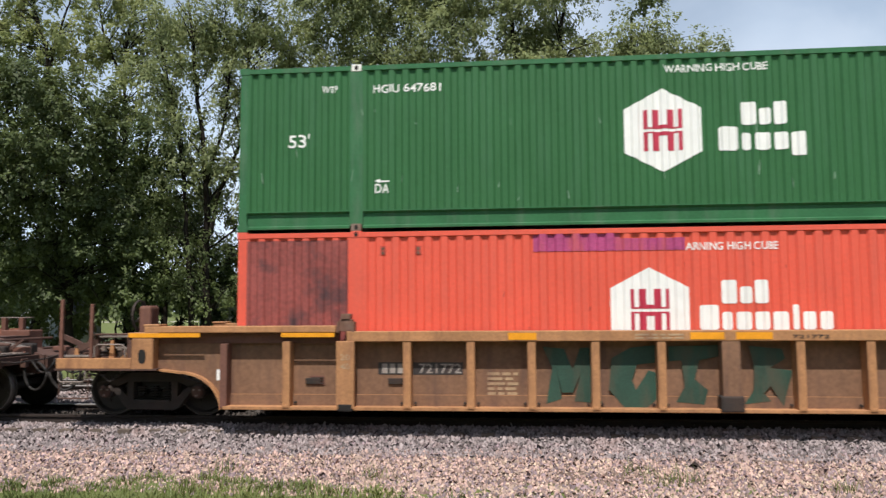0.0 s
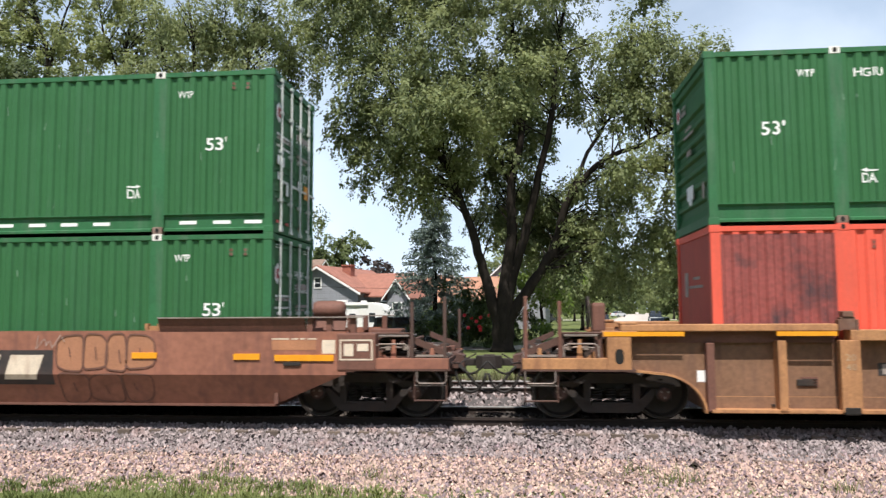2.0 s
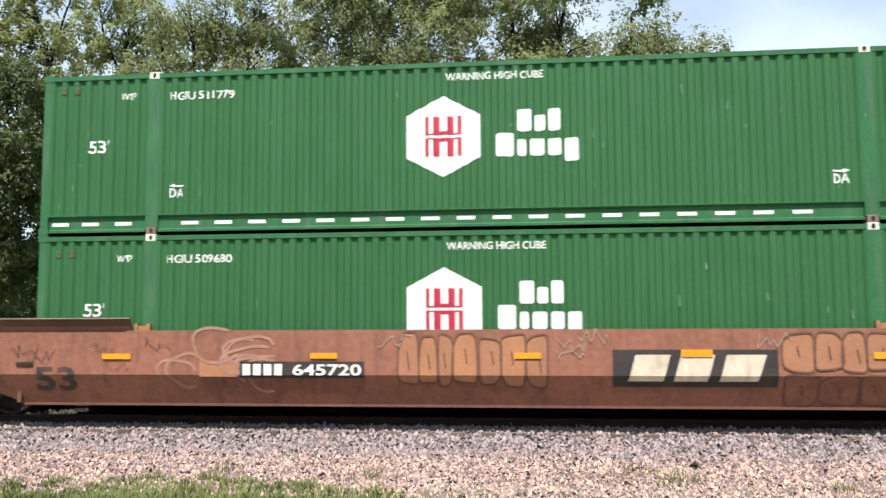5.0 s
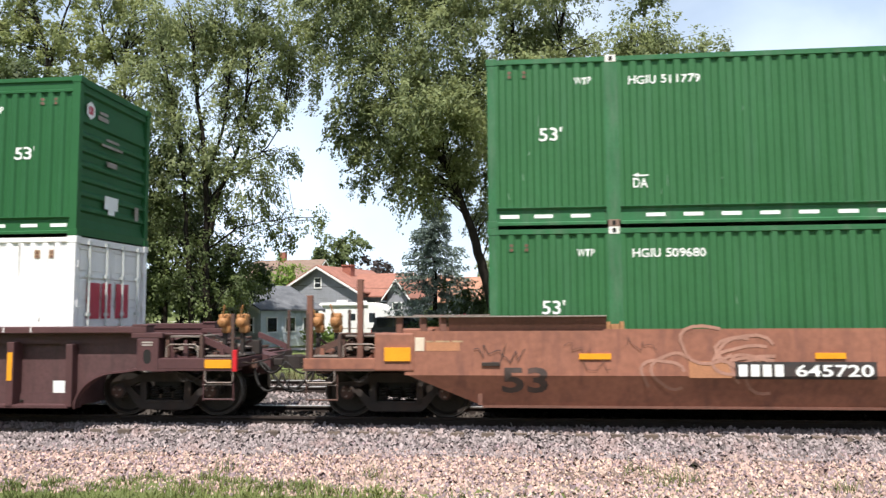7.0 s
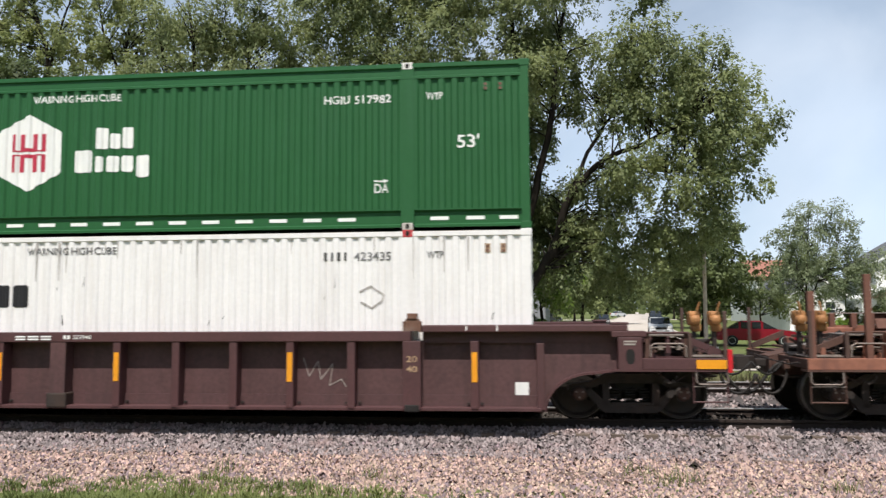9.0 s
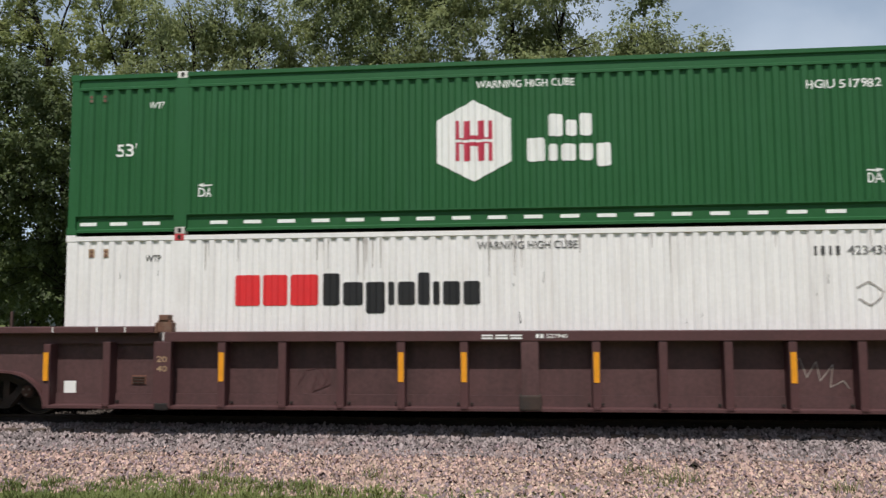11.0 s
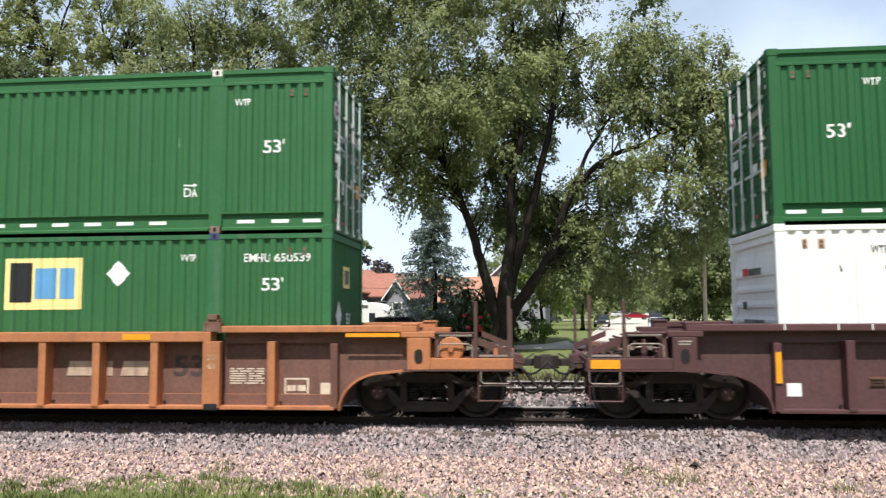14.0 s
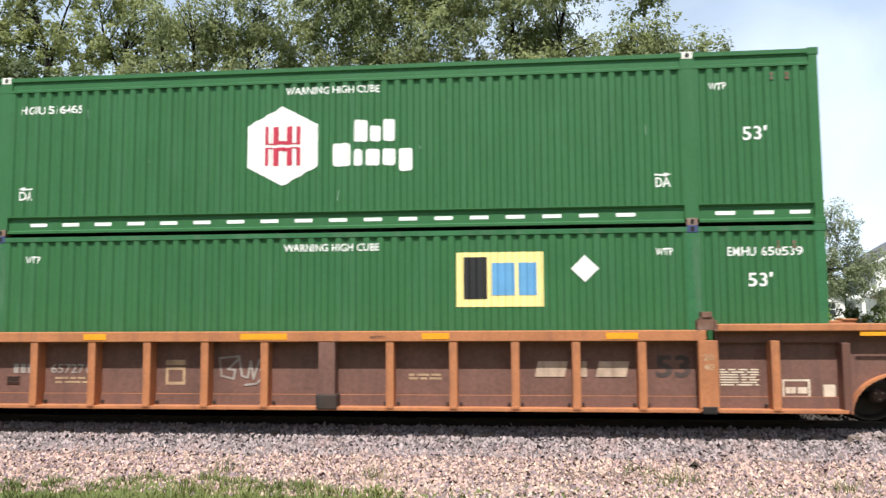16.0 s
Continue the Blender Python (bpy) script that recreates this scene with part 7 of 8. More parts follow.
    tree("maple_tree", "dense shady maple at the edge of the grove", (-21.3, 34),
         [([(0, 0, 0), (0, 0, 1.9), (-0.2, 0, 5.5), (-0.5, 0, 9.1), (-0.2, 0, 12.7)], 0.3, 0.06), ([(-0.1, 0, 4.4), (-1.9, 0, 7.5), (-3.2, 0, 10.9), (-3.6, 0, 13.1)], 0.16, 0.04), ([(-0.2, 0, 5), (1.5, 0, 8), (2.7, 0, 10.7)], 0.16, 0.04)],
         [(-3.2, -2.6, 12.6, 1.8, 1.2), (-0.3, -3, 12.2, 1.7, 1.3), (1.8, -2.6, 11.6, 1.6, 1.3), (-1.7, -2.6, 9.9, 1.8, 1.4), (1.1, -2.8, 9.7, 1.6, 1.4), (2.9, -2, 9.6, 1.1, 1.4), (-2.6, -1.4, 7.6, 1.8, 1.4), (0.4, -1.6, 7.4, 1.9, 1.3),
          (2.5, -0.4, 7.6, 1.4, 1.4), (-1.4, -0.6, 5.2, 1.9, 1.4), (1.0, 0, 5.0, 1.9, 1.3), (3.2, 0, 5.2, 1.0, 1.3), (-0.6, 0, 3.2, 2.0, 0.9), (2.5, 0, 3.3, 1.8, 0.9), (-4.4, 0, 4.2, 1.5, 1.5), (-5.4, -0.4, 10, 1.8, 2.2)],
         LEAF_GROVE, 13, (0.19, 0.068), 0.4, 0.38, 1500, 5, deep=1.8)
    tree("maple_tree", "pair of tall open-crowned trees behind the grove", (-30.2, 46),
         [([(0, 0, 0), (0, 0, 1.7), (-0.4, 0, 11.6), (-0.6, 0, 18.4), (-1.3, 0, 21.1), (-2.1, 0, 23.9)], 0.28, 0.06), ([(-0.6, 0, 18), (0.1, 0, 20.7), (0.8, 0, 23)], 0.15, 0.04),
          ([(5.3, 0, 0), (5.3, 0, 1.7), (5.1, 0, 11.4), (4.7, 0, 18.2), (5.2, 0, 22)], 0.22, 0.05), ([(4.8, 0, 16.7), (3.5, 0, 19.8), (2.8, 0, 22.5)], 0.13, 0.03)],
         [(-3.4, 0, 22.0, 1.9, 1.6), (-1.7, 0, 20.0, 1.7, 1.2), (1.1, 0, 21.0, 1.6, 1.4), (1.9, 0, 19.1, 1.7, 1.2), (3.6, 0, 22.1, 1.7, 1.4), (4.8, 0, 19.7, 1.7, 1.4), (6.5, 0, 21.5, 1.7, 1.6), (-0.2, 0, 23.8, 2.1, 1.0), (6.6, 0, 18.5, 1.4, 1.4),
          (-4.1, 0, 19.3, 1.6, 1.6), (-3.1, 0, 23.9, 1.7, 1.0), (4.5, 0, 23.9, 2.1, 1.0), (1, 0, 16.6, 2.6, 1.6), (5.5, 0, 16, 2.2, 1.8), (8.5, 1, 19.8, 1.7, 1.7)],
         LEAF_BACK, 26, (0.23, 0.08), 0.4, 0.40, 760, 7)
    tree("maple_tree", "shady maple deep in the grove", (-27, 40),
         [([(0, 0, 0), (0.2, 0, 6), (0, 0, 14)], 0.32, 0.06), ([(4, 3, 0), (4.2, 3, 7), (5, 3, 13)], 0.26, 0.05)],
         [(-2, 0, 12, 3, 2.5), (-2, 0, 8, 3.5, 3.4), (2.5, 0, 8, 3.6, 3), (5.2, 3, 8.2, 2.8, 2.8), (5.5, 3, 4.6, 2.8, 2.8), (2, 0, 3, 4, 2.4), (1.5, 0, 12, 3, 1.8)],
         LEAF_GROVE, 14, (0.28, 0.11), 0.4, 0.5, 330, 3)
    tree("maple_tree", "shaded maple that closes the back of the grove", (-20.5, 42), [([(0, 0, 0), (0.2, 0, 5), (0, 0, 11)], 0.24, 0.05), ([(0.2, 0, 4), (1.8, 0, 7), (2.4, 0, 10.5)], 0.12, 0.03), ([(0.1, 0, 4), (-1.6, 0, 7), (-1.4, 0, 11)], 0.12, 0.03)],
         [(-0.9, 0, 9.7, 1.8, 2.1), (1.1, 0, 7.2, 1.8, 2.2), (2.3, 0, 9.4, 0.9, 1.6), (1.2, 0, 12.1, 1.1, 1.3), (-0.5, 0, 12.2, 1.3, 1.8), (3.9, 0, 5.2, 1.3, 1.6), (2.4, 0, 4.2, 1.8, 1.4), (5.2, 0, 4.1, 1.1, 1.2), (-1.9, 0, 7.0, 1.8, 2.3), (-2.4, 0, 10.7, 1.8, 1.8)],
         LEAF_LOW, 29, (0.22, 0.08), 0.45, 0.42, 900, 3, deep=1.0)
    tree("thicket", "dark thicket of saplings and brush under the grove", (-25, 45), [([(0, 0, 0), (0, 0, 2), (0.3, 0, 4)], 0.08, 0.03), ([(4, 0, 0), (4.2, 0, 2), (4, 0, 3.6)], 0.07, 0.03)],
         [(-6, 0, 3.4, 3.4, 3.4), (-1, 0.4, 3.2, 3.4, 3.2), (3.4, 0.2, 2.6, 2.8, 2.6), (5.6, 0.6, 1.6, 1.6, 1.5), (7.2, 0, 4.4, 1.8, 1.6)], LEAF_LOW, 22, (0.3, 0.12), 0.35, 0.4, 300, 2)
    tree("small_tree", "bright young tree behind the grove", (-23.5, 72), [([(0, 0, 0), (0, 0, 4), (0.2, 0, 7)], 0.14, 0.04)],
         [(0, 0, 5.4, 2.2, 1.7), (-2.2, 0, 4.0, 2.0, 2.0), (1.4, 0, 3.6, 1.3, 1.3)], LEAF_LIGHT, 15, (0.26, 0.09), 0.4, 0.4, 700, 3)
    conifer((-6.0, 54.6), 10.6, 4.2, 16)
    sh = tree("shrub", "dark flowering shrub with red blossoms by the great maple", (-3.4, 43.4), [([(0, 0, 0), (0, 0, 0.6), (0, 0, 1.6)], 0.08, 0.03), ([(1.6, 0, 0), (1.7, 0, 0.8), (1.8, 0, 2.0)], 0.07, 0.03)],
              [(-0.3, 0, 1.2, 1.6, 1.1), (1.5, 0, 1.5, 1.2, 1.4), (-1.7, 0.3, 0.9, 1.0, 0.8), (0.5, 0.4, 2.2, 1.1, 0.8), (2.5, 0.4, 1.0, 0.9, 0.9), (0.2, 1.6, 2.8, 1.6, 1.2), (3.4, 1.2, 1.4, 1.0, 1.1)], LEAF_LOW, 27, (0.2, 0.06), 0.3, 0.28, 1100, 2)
    rnd = random.Random(5)
    for k in range(9):
        c = Vector((1.1 + rnd.uniform(-0.7, 0.8), -1.6 + rnd.uniform(-0.1, 0.1), 1.6 + rnd.uniform(-0.5, 0.35)))
        part("blossom", lathe(bmesh.new(), [(0.02, -0.05), (0.09, -0.02), (0.11, 0.03), (0.05, 0.06)], "y", 7, c), SIGNAL_RED, sh)
    tree("small_tree", "bright green lawn tree beyond the great maple", (1.7, 54), [([(0, 0, 0), (0, 0, 3), (0.1, 0, 8)], 0.16, 0.04)],
         [(0, 0, 7.8, 2.0, 2.4), (-0.7, 0, 4.6, 2.0, 1.7), (1.0, 0, 4.2, 1.5, 1.5)], LEAF_LIGHT, 17, (0.24, 0.09), 0.35, 0.4, 900, 3)
    tree("small_tree", "dark rounded street tree by the utility pole", (14.2, 60), [([(0, 0, 0), (0, 0, 3), (0.1, 0, 8)], 0.2, 0.05)],
         [(0, 0, 5.4, 2.7, 2.6), (-1.6, 0, 3.2, 1.7, 1.7), (1.8, 0, 3.2, 1.7, 1.7), (0.9, 0, 7.6, 2.2, 2.0), (2.6, 0, 5.0, 1.7, 2.0)], LEAF_DARK, 18, (0.26, 0.10), 0.35, 0.42, 850, 2)
    tree("birch_tree", "slender silvery tree with an airy crown", (20.0, 55), [([(0, 0, 0), (0.1, 0, 4), (0.5, 0, 8.6)], 0.11, 0.02), ([(0.1, 0, 2.5), (1.2, 0, 4.4), (2.4, 0, 6.6)], 0.06, 0.015), ([(0.1, 0, 3), (-0.9, 0, 5), (-1.0, 0, 7)], 0.05, 0.012)],
         [(0.9, 0, 8.6, 1.6, 1.2), (-0.6, 0, 7.4, 1.2, 1.2), (2.4, 0, 7.4, 1.2, 1.1), (0.4, 0, 6.0, 1.7, 1.3), (2.8, 0, 5.6, 1.6, 1.3), (1.2, 0, 3.8, 2.2, 1.2), (4.2, 0, 4.2, 1.3, 1.1), (-1.2, 0, 4.4, 1.0, 1.2), (4.6, 0.5, 5.8, 0.9, 0.7)], LEAF_SILVER, 19, (0.17, 0.05), 0.5, 0.34, 1500, 4)
    tree("small_tree", "round far tree over the rooftops", (-26.5, 112), [([(0, 0, 0), (0, 0, 8), (0.1, 0, 13)], 0.3, 0.06)],
         [(-1.6, 0, 10, 3.2, 3.2), (1.0, 0, 11.9, 2.3, 2.2), (-3.4, 0, 7, 2.2, 2.2)], LEAF_DARK, 20, (0.5, 0.2), 0.4, 0.6, 260, 2)
    tree("small_tree", "round purple-leaved tree over the rooftops", (-21.4, 110), [([(0, 0, 0), (0, 0, 8)], 0.2, 0.06)],
         [(0, 0, 8.0, 2.6, 2.5)], LEAF_PURPLE, 21, (0.4, 0.18), 0.4, 0.5, 350, 2)
    tree("small_tree", "leafy yard tree before a white house", (19.4, 63), [([(0, 0, 0), (0, 0, 2), (0.1, 0, 4)], 0.1, 0.03)],
         [(0, 0, 3.6, 1.7, 1.6), (2.6, 0, 2.6, 1.6, 1.4)], LEAF_MAPLE, 23, (0.2, 0.07), 0.4, 0.34, 750, 3)
    # street trees along the road
    for k, (x, y, h, m) in enumerate(((6.5, 78, 9, LEAF_MAPLE), (12, 105, 11, LEAF_DARK), (9.5, 130, 12, LEAF_MAPLE), (25, 110, 11, LEAF_DARK), (30, 150, 13, LEAF_MAPLE), (14, 170, 13, LEAF_DARK), (19, 84, 9, LEAF_MAPLE), (35, 190, 14, LEAF_DARK), (2, 100, 10, LEAF_DARK), (-2, 92, 9, LEAF_MAPLE), (27, 76, 8, LEAF_DARK), (36, 100, 10, LEAF_MAPLE), (45, 140, 12, LEAF_DARK))):
        tree("street_tree", "leafy street tree along the road", (x, y), [([(0, 0, 0), (0.1, 0, h * 0.4), (0, 0, h * 0.85)], 0.2, 0.05)],
             [(0, 0, h * 0.68, h * 0.34, h * 0.31), (h * 0.2, 0, h * 0.45, h * 0.23, h * 0.18), (-h * 0.2, 0, h * 0.45, h * 0.23, h * 0.18)],
             m, 40 + k, (0.34, 0.13), 0.4, 0.6, 360, 1, "trees along the street")


def far_woods():
    """A far belt of woods along the horizon."""
    g = np.random.default_rng(77)
    vs, fs = [], []
    for k in range(26000):
        x = g.uniform(-330, 330)
        d = 260 + 60 * noise.noise((x * 0.02, 0, 0)) + g.uniform(-6, 30)
        top = 11 + 4 * noise.noise((x * 0.05, 1, 0)) + 2.5 * noise.noise((x * 0.2, 5, 0))
        z = top * g.uniform(0, 1) ** 0.8
        a = g.uniform(0, 6.28)
        s = g.uniform(0.5, 1.5)
        i = len(vs)
        p = np.array((x, d, z))
        for q in range(4):
            b = a + q * 1.57
            vs.append(tuple(p + np.array((math.cos(b) * s, g.uniform(-0.5, 0.5), math.sin(b) * s * 0.8))))
        fs.append((i, i + 1, i + 2, i + 3))
    me = bpy.data.meshes.new("far_woods")
    me.from_pydata(vs, [], fs)
    tagged(link("far_woods", me, LEAF_DARK), "belt of dark green woods along the horizon", "woods", kind="stuff")


def sky_block_woods():
    """Unseen leafy belts added beside and behind the camera to cut low sky light."""
    g = np.random.default_rng(78)
    belts = (((-78, -60), (-92, 150)), ((86, -60), (120, 150)), ((-78, -34), (86, -34)))
    for (xa, ya), (xb, yb) in belts:
        n, long = 9000, math.hypot(xb - xa, yb - ya)
        u, z = g.uniform(0, 1, n), g.uniform(0, 1, n) ** 0.85
        top = np.array([13 + 5 * noise.noise((k * long * 0.09, xa, 0)) + 2 * noise.noise((k * long * 0.3, ya, 0)) for k in u])
        c = np.stack([xa + (xb - xa) * u + g.uniform(-4, 4, n), ya + (yb - ya) * u + g.uniform(-4, 4, n), ground_z(60) + z * top], 1)
        e1, e2 = g.normal(0, 1, (n, 3)), g.normal(0, 1, (n, 3))
        e1 *= (g.uniform(0.5, 1.3, n) / np.linalg.norm(e1, axis=1))[:, None]
        e2 *= (g.uniform(0.4, 1.0, n) / np.linalg.norm(e2, axis=1))[:, None]
        v = np.stack([c - e1, c - e2, c + e1, c + e2], 1).reshape(-1, 3)
        me = bpy.data.meshes.new("woods")
        me.from_pydata(v.tolist(), [], np.arange(n * 4).reshape(-1, 4).tolist())
        tagged(link("woods", me, LEAF_DARK), "unseen leafy belt added to hold back sky light", "woods", kind="stuff")


# ---- houses ----
SIDING_GREY = mat("grey lap siding", (0.26, 0.27, 0.295), 0.7, 0, 0.12, 1.5, 1, (0.15, 0.15, 0.16), 0.4, 0.1, 30)
SIDING_PALE = mat("pale blue grey siding", (0.58, 0.63, 0.65), 0.7, 0, 0.15, 1.5, 1, (0.28, 0.31, 0.32), 0.5, 0.1, 30)
SIDING_CREAM = mat("cream siding", (0.62, 0.56, 0.42), 0.7, 0, 0.12, 1.5, 1, (0.45, 0.4, 0.3), 0.5, 0.1, 30)
SIDING_WHITE = mat("white siding", (0.72, 0.72, 0.70), 0.65, 0, 0.1, 1.5, 1, (0.5, 0.5, 0.48), 0.4, 0.1, 30)
TRIM = mat("white house trim", (0.78, 0.78, 0.75), 0.55, 0, 0.1, 4, bump=0.05)
SHINGLE_RED = mat("weathered red shingles", (0.30, 0.135, 0.098), 0.9, 0, 0.25, 2, 0, (0.25, 0.1, 0.07), 0.6, 0.6, 25)
SHINGLE_DARK = mat("dark grey shingles", (0.11, 0.115, 0.125), 0.7, 0, 0.35, 2, 0, (0.22, 0.23, 0.24), 0.7, 0.6, 25)
SHINGLE_BROWN = mat("brown shingles", (0.21, 0.145, 0.11), 0.9, 0, 0.25, 2, 0, (0.14, 0.1, 0.08), 0.6, 0.6, 25)
SHINGLE_ORANGE = mat("orange brown shingles", (0.36, 0.19, 0.122), 0.9, 0, 0.25, 2, 0, (0.28, 0.13, 0.08), 0.6, 0.6, 25)
BRICK = mat("brick chimney", (0.30, 0.11, 0.075), 0.85, 0, 0.35, 6, 0, (0.2, 0.08, 0.06), 0.6, 0.4, 40)
PANE = glass_mat("window glass")
CONCRETE = mat("sunlit concrete road", (0.52, 0.47, 0.41), 0.85, 0, 0.12, 0.8, 0, (0.42, 0.38, 0.33), 0.5, 0.2, 20)


def siding(root, wall, x0, x1, y, z0, z1, m, step=0.2, cut=None):
    """Overlapping boards on a wall that faces -y; cut gives the half-width at a height for gables."""
    z, mid = z0, (x0 + x1) / 2
    while z < z1 - 0.02:
        a, b = (x0, x1) if cut is None else (mid - cut(z + step), mid + cut(z + step))
        if b - a > 0.15:
            part("siding_board", prism(bmesh.new(), [(y - 0.028, z), (y - 0.006, z + step), (y + 0.02, z + step), (y + 0.02, z)], a, b, "yz"), m, wall)
        z += step


def window(root, x, z, w, h, y, m=TRIM):
    f = part("window", boxes((x - w / 2 - 0.08, x + w / 2 + 0.08, y - 0.06, y + 0.02, z - h / 2 - 0.08, z - h / 2), (x - w / 2 - 0.08, x + w / 2 + 0.08, y - 0.06, y + 0.02, z + h / 2, z + h / 2 + 0.08),
                            (x - w / 2 - 0.08, x - w / 2, y - 0.06, y + 0.02, z - h / 2, z + h / 2), (x + w / 2, x + w / 2 + 0.08, y - 0.06, y + 0.02, z - h / 2, z + h / 2),
                            (x - w / 2, x + w / 2, y - 0.045, y + 0.01, z - 0.025, z + 0.025)), m, root)
    part("pane", boxes((x - w / 2, x + w / 2, y - 0.03, y - 0.015, z - h / 2, z + h / 2)), PANE, f)


def gable(root, x0, x1, y0, y1, z0, eave, ridge, wall, roof, trim=TRIM, over=0.45, along="y", boards=True):
    """Walls and a pitched roof; the ridge runs along y (gables face -y and +y) or along x."""
    mid = (x0 + x1) / 2 if along == "y" else (y0 + y1) / 2
    bm = bmesh.new()
    if along == "y":
        w = part("wall", prism(bm, [(x0, z0), (x1, z0), (x1, eave), (mid, ridge), (x0, eave)], y0, y1), wall, root)
        half = (x1 - x0) / 2
    else:
        w = part("wall", prism(bm, [(y0, z0), (y1, z0), (y1, eave), (mid, ridge), (y0, eave)], x0, x1, "yz"), wall, root)
        half = (y1 - y0) / 2
    k = (ridge - eave) / half
    for s in (-1, 1):
        o = [(mid, ridge + 0.02), (mid + s * (half + over), eave - k * over + 0.02), (mid + s * (half + over), eave - k * over + 0.14), (mid, ridge + 0.16)]
        b0, b1 = (y0 - over, y1 + over) if along == "y" else (x0 - over, x1 + over)
        part("roof", prism(bmesh.new(), o, b0, b1, "xz" if along == "y" else "yz"), roof, root)
        t = [(mid, ridge - 0.12), (mid + s * (half + over), eave - k * over - 0.12), (mid + s * (half + over), eave - k * over + 0.06), (mid, ridge + 0.06)]
        for b in (b0 - 0.04, b1):
            part("bargeboard", prism(bmesh.new(), t, b, b + 0.04, "xz" if along == "y" else "yz"), trim, root)
    if boards and along == "y":
        siding(root, w, x0, x1, y0, z0, eave, wall)
        siding(root, w, x0, x1, y0, eave, ridge, wall, 0.2, lambda z: half * (ridge - z) / (ridge - eave))
    return w


def make_houses():
    h = thing("house", "grey clapboard house with red shingle roof", "house", pose(-16.2, 60.5, ground_z(60), 0, 0, -16))
    gable(h, -3.6, 3.6, 0, 9, 0, 3.75, 5.75, SIDING_GREY, SHINGLE_RED)
    gable(h, 2.0, 6.3, 1.4, 6.6, 0, 3.5, 5.15, SIDING_GREY, SHINGLE_RED, along="x", boards=False)
    gable(h, 5.9, 7.7, 0.6, 5.6, 0, 3.45, 4.6, SIDING_GREY, SHINGLE_RED, over=0.35)
    window(h, 6.8, 2.2, 0.7, 1.1, 0.57)
    window(h, -0.1, 4.45, 0.55, 0.75, -0.03), window(h, -2, 2.0, 1.0, 1.3, -0.03), window(h, 1.8, 2.2, 0.6, 1.1, -0.03), window(h, 5.0, 2.3, 0.9, 1.1, 1.37)
    part("chimney", boxes((0.7, 1.5, 2.6, 3.3, 4.6, 5.95), (0.62, 1.58, 2.52, 3.38, 5.95, 6.05)), BRICK, h)
    g = thing("garage", "pale blue-grey clapboard garage with dark shingle roof", "garage", pose(-18.34, 46.6, ground_z(46), 0, 0, -35))
    gable(g, -3.4, 3.4, 0, 4.5, 0, 2.3, 3.75, SIDING_PALE, SHINGLE_DARK, over=0.3)
    window(g, 0.8, 1.35, 0.9, 0.8, -0.03), window(g, 2.2, 1.35, 0.9, 0.8, -0.03)
    part("door", boxes((-1.6, -0.7, -0.05, 0.01, 0, 2.0)), TRIM, g)
    for y in (0.8, 2.2, 3.6):
        f = part("window", boxes((3.39, 3.45, y - 0.42, y + 0.42, 0.85, 1.85)), TRIM, g)
        part("pane", boxes((3.43, 3.46, y - 0.33, y + 0.33, 0.94, 1.76)), PANE, f)
    k = thing("shed", "small grey clapboard shed under the grove", "shed", pose(-28.0, 42, ground_z(42), 0, 0, -20))
    gable(k, -1.5, 1.5, 0, 3, 0, 1.9, 2.7, SIDING_PALE, SHINGLE_DARK, over=0.25)
    window(k, 0.5, 1.3, 0.7, 0.6, -0.03)
    f = thing("porch_fence", "low white picket fence beside the garage", "fence", pose(-16.6, 48, ground_z(48), 0, 0, 8))
    part("rail", boxes((0, 3.6, -0.02, 0.02, 0.85, 0.92), (0, 3.6, -0.02, 0.02, 0.2, 0.27)), TRIM, f)
    first = None
    for k in range(25):
        if first is None:
            first = part("picket", boxes((-0.03, 0.03, -0.035, -0.02, 0.05, 0.98)), TRIM, f)
        else:
            again(first, pose(k * 0.148, 0, 0))
    b = thing("house", "cream house with brown hip-style roof", "house", pose(-28.3, 86, ground_z(86), 0, 0, -8))
    gable(b, -4.2, 4.2, 0, 8, 0, 5.8, 8.2, SIDING_CREAM, SHINGLE_BROWN, along="x", boards=False)
    for x in (-2.5, 0, 2.5):
        window(b, x, 4.6, 0.9, 1.3, -0.03)
    part("chimney", boxes((-1.2, -0.5, 3.6, 4.2, 7.5, 9.3)), BRICK, b)
    o = thing("house", "low house with wide orange-brown roof", "house", pose(-6.9, 76, ground_z(76), 0, 0, -10))
    gable(o, -4.4, 4.4, 0, 9, 0, 3.1, 5.5, SIDING_GREY, SHINGLE_ORANGE, along="x", boards=False)
    window(o, -2, 1.8, 1.1, 1.2, -0.03), window(o, 1.5, 1.8, 1.1, 1.2, -0.03)
    o = thing("house", "orange-roofed house behind its neighbour", "house", pose(-13.5, 84, ground_z(84)))
    gable(o, -5.5, 5.5, 0, 8, 0, 3.6, 6.1, SIDING_CREAM, SHINGLE_ORANGE, along="x", boards=False)
    window(o, 0, 2, 1, 1.2, -0.03)
    o = thing("house", "grey-roofed grey house behind the great maple", "house", pose(-0.5, 84, ground_z(84), 0, 0, -6))
    gable(o, -3.5, 3.5, 0, 8, 0, 5.0, 8.2, SIDING_GREY, SHINGLE_DARK, boards=False)
    window(o, -1.2, 4, 0.8, 1.2, -0.03), window(o, 1.2, 4, 0.8, 1.2, -0.03)
    p = thing("house", "pale house with a gabled porch roof", "house", pose(31.8, 66, ground_z(66), 0, 0, -8))
    gable(p, -2.0, 5.5, 0, 9, 0, 6.0, 8.2, SIDING_WHITE, SHINGLE_DARK, boards=False)
    part("porch_roof", prism(bmesh.new(), [(-4.2, 2.7), (-4.2, 2.9), (0.4, 5.2), (5.2, 2.9), (5.2, 2.7), (0.4, 4.8)], -3.0, 0.3), TRIM, p)
